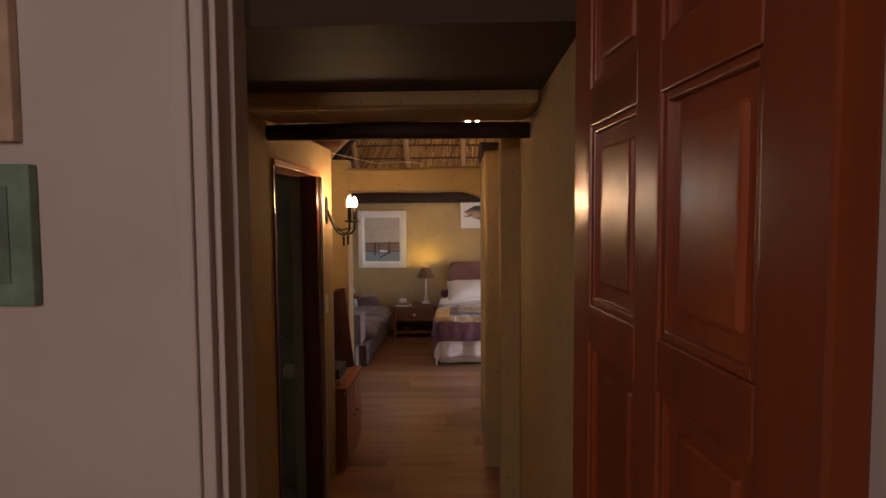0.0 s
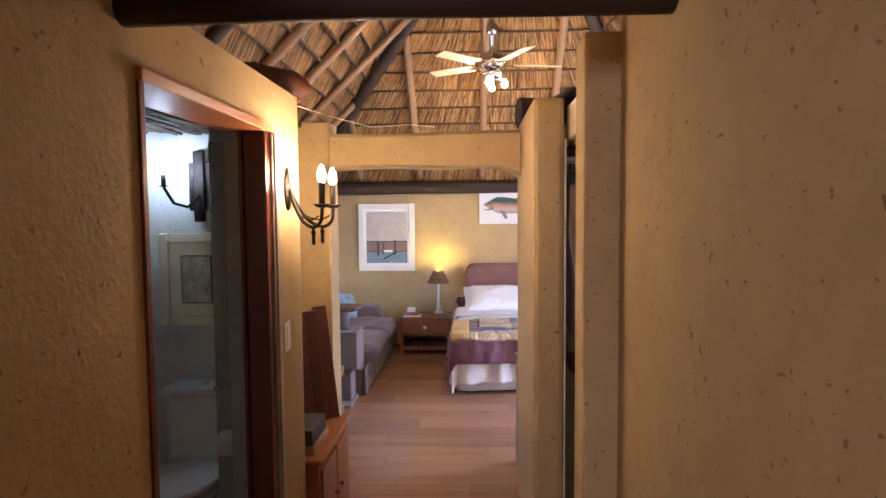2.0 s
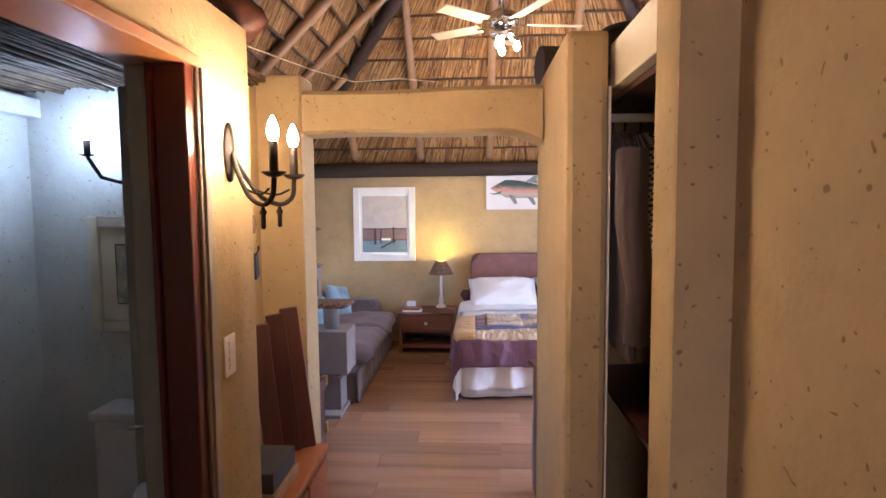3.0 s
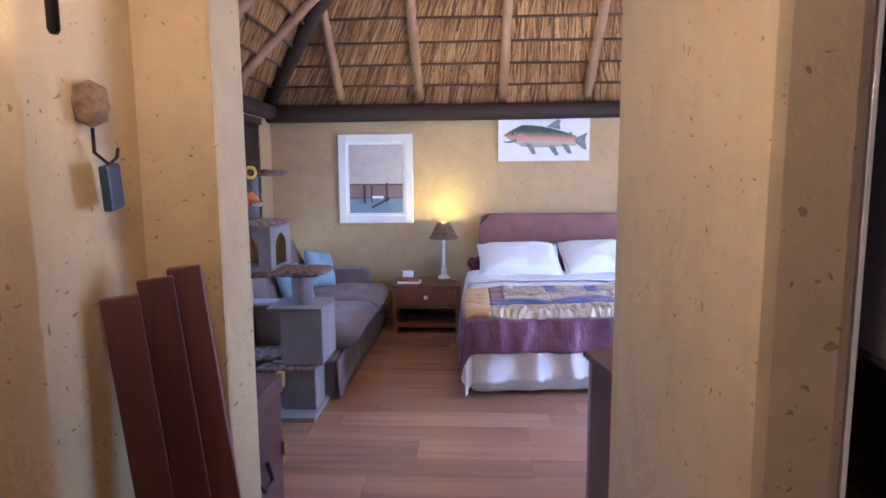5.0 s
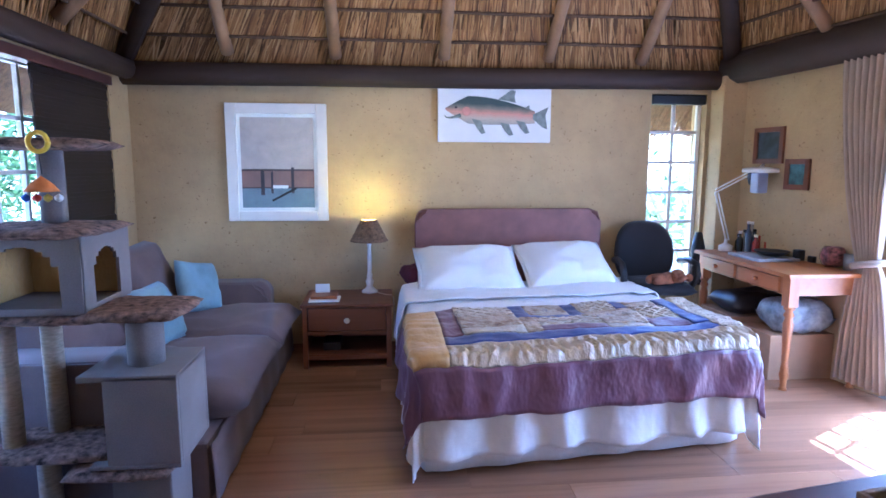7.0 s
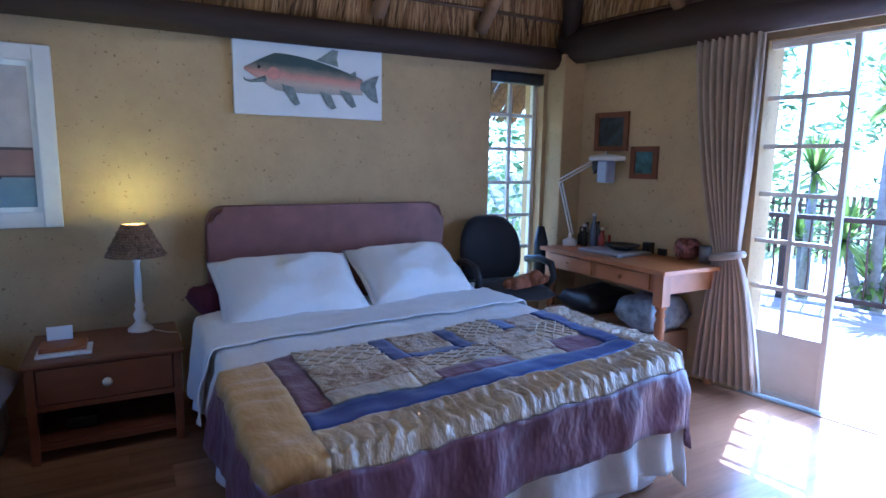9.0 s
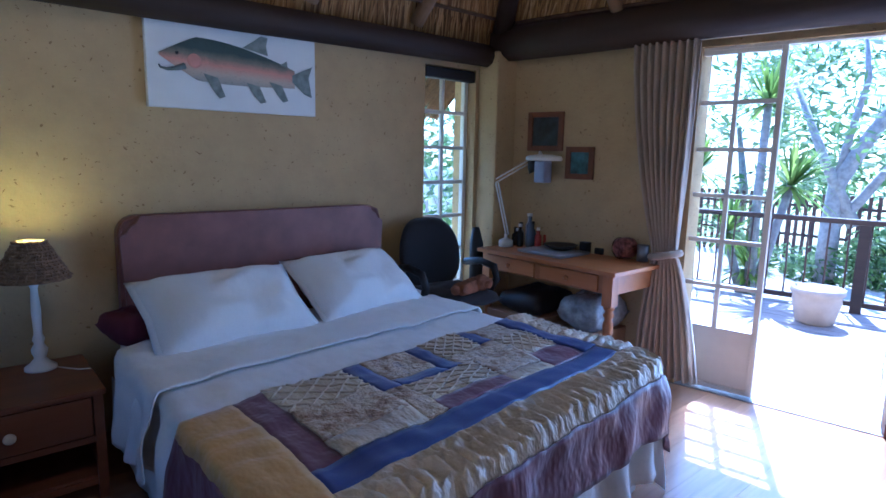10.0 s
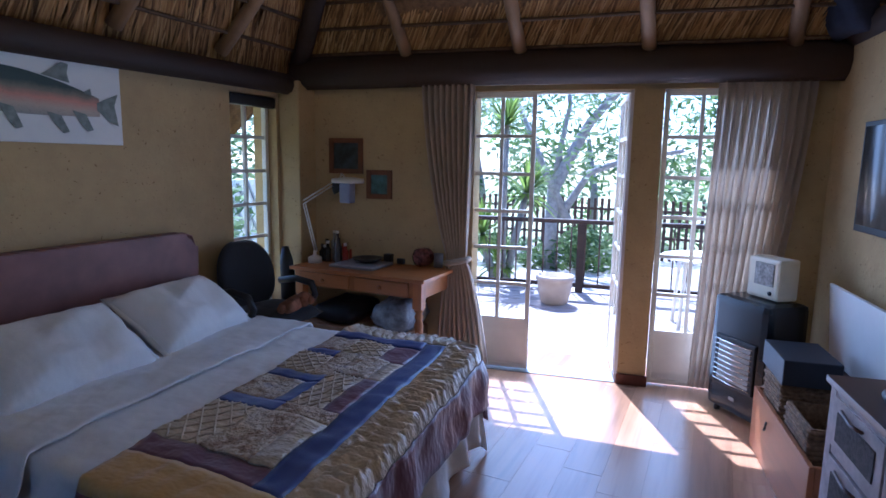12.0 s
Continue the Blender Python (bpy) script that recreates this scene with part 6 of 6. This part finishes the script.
cl_.new(coords(cn, cl_), turn_check.inputs[0])
cl_.new(turn_check.outputs[0], flat_check.inputs[0])
cl_.new(flat_check.outputs[0], ck.inputs[0])
cl_.new(ck.outputs[0], cb_.inputs["Base Color"])


def garment(y, mat, length, label, turn=0, w=0.44):
    """y places the hanger along the rail; the shoulders stand across it."""
    g = thing("hanging_shirt", label, "shirt", pose(y, 3.99, 1.94, 0, 0, 90 + turn), "clothes in the wardrobe")

    def f(u, v):
        a = 2 * math.pi * u
        half = w / 2 * (0.35 + 0.65 * min(1, v / 0.10)) * (1 - 0.06 * v) + 0.012 * math.sin(v * 9 + y * 7)
        dep = 0.035 * (0.5 + 0.5 * min(1, v / 0.1)) * (1 + 0.35 * math.sin(5 * a + y * 5) * v)
        return (half * math.cos(a), dep * math.sin(a), -0.06 - 0.05 * min(1, v / 0.1) * abs(math.cos(a)) - length * v)
    part("torso", grid_sheet(28, 18, f), mat, g)
    for s in (-1, 1):
        part("sleeve", tube([(s * w * 0.42, 0, -0.13), (s * w * 0.50, 0.012, -0.35), (s * w * 0.52, -0.02, -0.58), (s * w * 0.50, -0.01, -0.76)], [0.05, 0.052, 0.046, 0.040], 12), mat, g)
    part("hanger", tube([(s * w * 0.36 if s else 0, 0, -0.09 if s else -0.05) for s in (-1, 0, 1)] + [(0, 0, -0.05), (0, 0, 0.0), (0.012, 0, 0.02), (-0.006, 0, 0.028)], 0.004, 6), IRON, g)
    return g


GREYC = fabric("grey_plum_cloth", (0.085, 0.062, 0.066), fold=0.5, fold_scale=(10, 10, 2))
GINGHAM_CREAM = fabric("cream_cotton", (0.35, 0.30, 0.25), fold=0.4)
for y, mat, length, label, turn in ((0.462, GREYC, 0.70, "grey-plum jacket on a hanger", 6), (0.505, GREYC, 0.72, "grey-plum jacket on a hanger", -5), (0.560, CHECK, 0.66, "black and white checked shirt on a hanger", 6),
                                    (0.620, CHECK, 0.70, "black and white checked shirt on a hanger", 12), (0.740, GINGHAM_CREAM, 0.66, "cream shirt on a hanger", 10), (0.680, CHECK, 0.70, "black and white checked shirt on a hanger", -8), (0.90, GREYC, 0.70, "grey-plum jacket on a hanger", 0)):
    garment(y, mat, length, label, turn)
solid("suitcase", boxes((0.58, 0.98, 3.20, 3.75, 0.0, 0.55), bevel=0.02), BLACK, "black suitcase on the wardrobe floor", "suitcase")

# ---- bathroom ----
to = thing("toilet", "white porcelain toilet with cistern and closed lid", "toilet", (-1.42, 4.295, 0))
part("cistern", boxes((-0.19, 0.19, -0.18, -0.005, 0.40, 0.76), bevel=0.03), PORCELAIN, to)
part("cistern_lid", boxes((-0.20, 0.20, -0.19, 0.0, 0.76, 0.80), bevel=0.012), PORCELAIN, to)
part("bowl", lathe([(0.11, 0), (0.10, 0.06), (0.11, 0.20), (0.17, 0.34), (0.19, 0.40), (0, 0.40)], 0, -0.40, 0, 24), PORCELAIN, to)
bm = lathe([(0.20, 0), (0.205, 0.012), (0.19, 0.03), (0, 0.035)], 0, 0, 0, 28)
bmesh.ops.transform(bm, matrix=Matrix.Translation((0, -0.40, 0.405)) @ Matrix.Diagonal((0.95, 1.15, 1, 1)), verts=bm.verts)
part("seat_lid", bm, PORCELAIN, to)
part("flush_button", lathe([(0.018, 0.80), (0.016, 0.806), (0, 0.807)], 0, -0.09, 0, 14), CHROME, to)
for y in (3.40, 3.29):
    tr_ = solid("toilet_roll", lathe([(0.02, 0), (0.05, 0), (0.052, 0.01), (0.052, 0.095), (0.05, 0.10), (0.02, 0.10), (0.02, 0)], -1.75, y + 0.6, 0.005, 18), PAPER, "white toilet roll standing on the bathroom floor", "toilet roll", group="spare toilet rolls")
hr = thing("toilet_roll_holder", "toilet roll on a holder beside the door", "roll holder", pose(-0.965, 3.46, 0.78, 0, 90, 0))
part("roll", lathe([(0.02, -0.05), (0.05, -0.05), (0.05, 0.05), (0.02, 0.05)], sides=18), PAPER, hr)
part("spindle", tube([(0, 0, -0.06), (0, 0, 0.06)], 0.008, 8), CHROME, hr)
bp = thing("framed_print", "distressed cream framed botanical print in the bathroom", "picture")
X0, X1, Z0, Z1 = -1.69, -1.29, 1.10, 1.60
for r in ((X0, X0 + 0.05, Z0, Z1), (X1 - 0.05, X1, Z0, Z1), (X0 + 0.05, X1 - 0.05, Z0, Z0 + 0.05), (X0 + 0.05, X1 - 0.05, Z1 - 0.05, Z1)):
    part("frame", boxes((r[0], r[1], 4.265, 4.298, r[2], r[3]), bevel=0.006), CREAM, bp)
part("mount", boxes((X0 + 0.045, X1 - 0.045, 4.282, 4.290, Z0 + 0.045, Z1 - 0.045)), CREAM, bp)
part("print_border", boxes((X0 + 0.115, X1 - 0.115, 4.278, 4.282, Z0 + 0.12, Z1 - 0.12)), BLACK, bp)
part("print", boxes((X0 + 0.12, X1 - 0.12, 4.276, 4.278, Z0 + 0.125, Z1 - 0.125)), plain("print_paper", (0.45, 0.42, 0.32), 0.7, vary=0.4, scale=18, bump=0), bp)
bs = thing("wall_sconce", "dark iron bathroom sconce with a lit bulb", "wall lamp")
part("back_plate", boxes((-1.52, -1.40, 4.285, 4.299, 1.72, 1.98), bevel=0.006), IRON, bs)
part("leaf_ornament", boxes((-1.49, -1.43, 4.275, 4.286, 1.66, 2.04), bevel=0.01), IRON, bs)
part("arm", tube([(-1.46, 4.28, 1.80), (-1.49, 4.21, 1.74), (-1.54, 4.16, 1.76), (-1.58, 4.14, 1.84)], 0.008, 8), IRON, bs)
part("drip_pan", lathe([(0.004, 0), (0.03, 0.01), (0, 0.012)], -1.58, 4.14, 1.84, 14), IRON, bs)
part("candle_sleeve", lathe([(0.012, 0.01), (0.012, 0.07)], -1.58, 4.14, 1.84, 12), IRON, bs)
part("bulb", lathe([(0.009, 0.07), (0.018, 0.09), (0.016, 0.12), (0, 0.145)], -1.58, 4.14, 1.84, 12), COOLBULB, bs)
bm = bmesh.new()
rp = random.Random(2)
for k in range(66):
    x = -1.94 + k * 0.0155
    add_tube(bm, [(x + rp.gauss(0, 0.006), 2.0 + i * 0.57, 2.14 + rp.gauss(0, 0.008)) for i in range(5)], 0.007 + rp.random() * 0.005, 6)
solid("ceiling_bath_reeds", bm, plain("ceiling_poles", (0.11, 0.075, 0.045), 0.7, vary=0.6, scale=14), "row of dark thin poles under the bathroom ceiling", "ceiling", "structure")
solid("beam_bath", boxes((-1.945, -1.88, 2.0, 4.295, 2.02, 2.10), bevel=0.006), WHITE_PLASTER, "pale beam along the bathroom wall", "beam", "structure")

# ---- outside ----
solid("ground", boxes((-60, 60, -60, 60, -0.75, -0.45)), GRASS, "dry sunlit lawn round the cottage", "lawn", "structure")
solid("pavement", boxes((-9, -2.36, 0, 14, -0.45, -0.30)), PAVING, "pale paving under the west window", "paving", "structure")
solid("path", boxes((6.5, 12.5, 1, 12, -0.45, -0.43)), PAVING, "pale sunlit path beyond the deck", "path", "structure")
dk2 = tagged(new("deck"), "weathered grey wooden deck outside the glazed doors", "deck", "", "structure")
board_me = mesh_of("board", boxes((-0.066, 0.066, -3.5, 3.5, -0.03, 0.0)), DECKWOOD)
for k in range(21):
    ob = new("board", board_me)
    ob.parent = dk2
    ob.matrix_world = SE @ Matrix.Translation((0.28 + 0.14 * k, 1.6, -0.03 + 0.001 * (k % 3)))
part("joists", boxes((0.2, 3.1, -1.6, -1.5, -0.44, -0.062), (0.2, 3.1, 1.5, 1.6, -0.44, -0.062), (0.2, 3.1, 4.7, 4.8, -0.44, -0.062), m=SE), LOGY, dk2)
rl = thing("railing", "dark wooden deck railing with iron balusters", "railing", SE)
RUST = plain("rusty_iron", (0.10, 0.055, 0.04), 0.7, 0.3, 0.3, 20)
part("top_rail", boxes((3.0, 3.09, -1.8, 5.0, 0.80, 0.85), bevel=0.01), LOGY, rl)
part("bottom_rail", boxes((3.02, 3.07, -1.8, 5.0, 0.03, 0.08), bevel=0.006), LOGY, rl)
for k in range(5):
    part("post", boxes((3.0, 3.09, -1.8 + 1.65 * k, -1.71 + 1.65 * k, -0.44, 0.80), bevel=0.006), LOGY, rl)
for k in range(40):
    y = -1.64 + 0.165 * k
    part("baluster", tube([(3.045, y, 0.08), (3.045 + 0.025, y, 0.30), (3.045 - 0.02, y, 0.55), (3.045, y, 0.80)], 0.009, 6), RUST, rl)
pt = thing("flower_pot", "large pale clay pot standing on the deck", "pot", (5.05, 7.28, -0.028))
part("pot", lathe([(0.12, 0), (0.15, 0.02), (0.19, 0.20), (0.185, 0.25), (0.21, 0.27), (0.21, 0.315), (0.18, 0.32), (0.165, 0.25), (0, 0.24)], sides=28), TERRACOTTA, pt)
part("soil", lathe([(0.165, 0.25), (0, 0.262)], sides=20), BARK, pt)
gt = thing("garden_table", "white garden table and chair on the deck", "table", SE @ Matrix.Translation((1.75, 0.35, -0.028)))
part("tabletop", lathe([(0.40, 0.68), (0.41, 0.69), (0.40, 0.70), (0, 0.705)], sides=28), WHITE, gt)
for k in range(4):
    a = math.pi / 4 + k * math.pi / 2
    part("leg", tube([(0.30 * math.cos(a), 0.30 * math.sin(a), 0.68), (0.34 * math.cos(a), 0.34 * math.sin(a), 0.0)], 0.018, 8), WHITE, gt)


def leaf_mesh(name, blobs, count, size, rnd, leaf=GREENLEAF):
    """Many small pointed leaves scattered through overlapping clumps."""
    verts, faces = [], []
    for i in range(count):
        c, r = blobs[rnd.randrange(len(blobs))]
        d = Vector((rnd.gauss(0, 1), rnd.gauss(0, 1), rnd.gauss(0, 1))).normalized()
        p = Vector(c) + Vector((d.x * r[0], d.y * r[1], d.z * r[2])) * (0.55 + 0.5 * rnd.random())
        a = Vector((rnd.gauss(0, 1), rnd.gauss(0, 1), rnd.gauss(0, 0.6))).normalized()
        b = a.orthogonal().normalized() * size * (0.25 + 0.2 * rnd.random())
        a *= size * (0.6 + 0.7 * rnd.random())
        k = len(verts)
        verts += [tuple(p - a), tuple(p + b), tuple(p + a), tuple(p - b)]
        faces.append((k, k + 1, k + 2, k + 3))
    me = bpy.data.meshes.new(name)
    me.from_pydata(verts, [], faces)
    me.materials.append(leaf)
    return me


def tree(label, base, limbs, blobs, count, size, seed, r0=0.14):
    t = thing("tree", label, "tree", group="garden trees")
    rnd = random.Random(seed)
    bm = bmesh.new()
    for pts, ra, rb_ in limbs:
        n = len(pts)
        add_tube(bm, [Vector(base) + Vector(p) for p in pts], [ra + (rb_ - ra) * i / (n - 1) for i in range(n)], 8)
    part("trunk", bm, BARK, t)
    ob = new("crown", leaf_mesh("crown", [(tuple(Vector(base) + Vector(c)), r) for c, r in blobs], count, size, rnd))
    ob.parent = t
    return t


def clumps(rnd, n, lo, hi, rs):
    return [(tuple(lo[i] + (hi[i] - lo[i]) * rnd.random() for i in range(3)), tuple(rs * (0.6 + 0.8 * rnd.random()) for _ in range(3))) for _ in range(n)]


r1 = random.Random(11)
tree("grey-barked garden tree with leaning limbs beyond the deck", (9.4, 8.3, -0.45),
     [([(0, 0.18, 0), (0.0, 0.18, 0.8), (0.02, 0.16, 1.5), (0.1, -0.1, 2.1), (0.2, -0.40, 2.7), (0.3, -0.9, 3.3), (0.4, -1.5, 4.0)], 0.15, 0.06), ([(0.02, 0.12, 0.9), (0.1, -0.15, 1.3), (0.1, -0.45, 1.8), (0.1, -1.1, 2.05), (0.2, -2.0, 2.2)], 0.085, 0.035), ([(0, 0.16, 1.5), (0.1, 0.1, 2.2), (0.1, -0.05, 3.0), (0.2, 0.1, 3.8)], 0.07, 0.03), ([(0.1, -0.1, 0.9), (-0.1, 0.3, 1.8), (-0.2, 0.8, 3.0)], 0.10, 0.04)],
     clumps(r1, 26, (-1.5, -4.0, 1.7), (2.5, 2.0, 4.2), 0.62), 2400, 0.095, 1)
for k, (x, y) in enumerate(((13, 5.0), (14, 8.6), (13.5, 11.5), (12.5, 1.8), (11.5, 14.0), (15, -1.5))):
    tree("dense green garden tree behind the palisade fence", (x, y, -0.45), [([(0, 0, 0), (0.1, 0, 1.2), (0.0, 0.2, 2.6)], 0.15, 0.06)],
         clumps(r1, 18, (-1.6, -1.8, 0.5), (1.6, 1.8, 4.6), 0.75), 1400, 0.14, 20 + k)
fn = thing("palisade_fence", "rusty iron palisade fence behind the lawn", "fence")
pk = mesh_of("paling", boxes((-0.012, 0.012, -0.03, 0.03, 0, 1.25), bevel=0.004), RUST)
for k in range(90):
    ob = new("paling", pk)
    ob.parent = fn
    ob.location = (11.4 + 0.01 * (k % 2), 0.5 + 0.14 * k, -0.45)
part("fence_rail", boxes((11.42, 11.46, 0.4, 13.2, 0.0, 0.05), (11.42, 11.46, 0.4, 13.2, 0.55, 0.60)), RUST, fn)
part("sign", boxes((11.36, 11.37, 7.35, 7.62, 0.62, 0.80)), plain("yellow_sign", (0.65, 0.42, 0.04), 0.6), fn)


def yucca(place, heads, seed):
    y = thing("yucca", "tall spiky yucca growing beside the deck", "plant")
    rnd = random.Random(seed)
    bm = bmesh.new()
    verts, faces = [], []
    for hx, hy, hz, R in heads:
        c = Vector(place) + Vector((hx, hy, hz))
        add_tube(bm, [Vector(place), (Vector(place) + c) / 2 + Vector((0.05, 0.03, 0)), c], [0.07, 0.055, 0.045], 8)
        for i in range(90):
            a, e = rnd.random() * 2 * math.pi, rnd.uniform(-0.6, 1.4)
            d = Vector((math.cos(a) * math.cos(e), math.sin(a) * math.cos(e), math.sin(e)))
            s = d.cross(Vector((0, 0, 1))).normalized() * 0.022
            L = R * rnd.uniform(0.7, 1.1)
            k = len(verts)
            p1, p2 = c + d * L * 0.55, c + d * L + Vector((0, 0, -0.10 * L))
            verts += [tuple(c - s * 0.6), tuple(c + s * 0.6), tuple(p1 + s), tuple(p1 - s), tuple(p2)]
            faces += [(k, k + 1, k + 2, k + 3), (k + 3, k + 2, k + 4)]
    part("stem", bm, BARK, y)
    me = bpy.data.meshes.new("leaves")
    me.from_pydata(verts, [], faces)
    me.materials.append(YUCCALEAF)
    new("leaves", me).parent = y


yucca((6.35, 8.35, -0.45), [(0, 0, 2.45, 0.62), (0.2, -0.25, 1.55, 0.60), (-0.15, 0.25, 1.0, 0.55), (0.15, 0.1, 0.55, 0.5)], 4)
yucca((6.6, 9.2, -0.45), [(0, 0, 1.7, 0.6), (0.2, 0.2, 0.9, 0.55)], 5)
# shrubs: west hedge, north side, under the railing
def shrub(label, blobs, count, size, seed, leaf=GREENLEAF):
    s = thing("shrub", label, "shrub")
    rnd = random.Random(seed)
    ob = new("leaves", leaf_mesh("leaves", blobs, count, size, rnd, leaf))
    ob.parent = s
    bm = bmesh.new()
    for c, r in blobs[:12]:
        add_tube(bm, [(c[0], c[1], -0.45), (c[0] + 0.1, c[1], c[2])], [0.03, 0.015], 6)
    part("stems", bm, BARK, s)


r2 = random.Random(21)
shrub("tall leafy hedge across the paving", clumps(r2, 60, (-6.6, 5.0, -0.1), (-5.4, 15.0, 2.6), 0.62), 15000, 0.075, 31, SHADEDHEDGE)
shrub("tall leafy hedge across the paving", clumps(r2, 26, (-6.6, 1.0, -0.1), (-5.6, 5.0, 2.6), 0.62), 3500, 0.09, 32, SHADEDHEDGE)
shrub("leafy shrub behind the north wall", clumps(r2, 8, (2.2, 10.6, -0.1), (3.4, 11.4, 0.9), 0.5), 2600, 0.08, 33)
shrub("tall shrubs behind the north wall", clumps(r2, 22, (1.5, 14.0, 0.2), (9.0, 15.0, 2.4), 0.8), 2500, 0.12, 34)
shrub("low shrubs under the deck railing", clumps(r2, 12, (9.2, 6.8, -0.35), (10.6, 10.5, 0.1), 0.36), 2600, 0.08, 35)
nf = thing("garden_wall", "white garden wall with slanted slats behind the north window", "fence")
part("wall", boxes((0.5, 8.0, 12.9, 13.0, -0.45, 1.15)), WHITE, nf)
for k in range(26):
    part("slat", boxes((-0.02, 0.02, -0.02, 0.0, 0, 1.7), m=pose(1.6 + 0.24 * k, 12.88, -0.4, 0, -28, 0)), STEEL, nf)

# ---- floor ----
floor = solid("floor", boxes((-2.2, 3.3, 1.14, 8.72, -0.10, -0.006)), FLOORWOOD, "grey-brown laminate plank floor", "floor", "structure")
me_cache = {}
rng = random.Random(5)
PW = 0.192
for row in range(int((8.70 - 1.14) / PW) + 1):
    y0 = 1.14 + row * PW
    y1 = min(y0 + PW, 8.71)
    lo, hi = (-2.13, 2.98) if y0 > 4.30 else (-1.0, 1.06)
    x = lo - rng.random() * 1.2
    while x < hi:
        a, b = max(lo, x), min(hi, x + 1.22)
        x += 1.22
        if b - a < 0.03 or y1 - y0 < 0.02:
            continue
        key = (round(b - a, 3), round(y1 - y0, 3))
        if key not in me_cache:
            me_cache[key] = mesh_of("plank", boxes((-key[0] / 2 + 0.0011, key[0] / 2 - 0.0011, -key[1] / 2 + 0.0004, key[1] / 2 - 0.0004, -0.008, 0.0)), FLOORWOOD)
        ob = new("plank", me_cache[key])
        ob.parent = floor
        ob.location = ((a + b) / 2, (y0 + y1) / 2, 0.0)
solid("floor_bath", boxes((-1.62, -0.76, 1.9, 3.7, -0.02, 0.004)), PAVING, "pale bathroom floor", "floor", "structure")
solid("floor_entry", boxes((-2.6, 2.6, -2.7, 1.14, -0.05, -0.001)), FLOORWOOD, "wooden floor of the entry room", "floor", "structure")
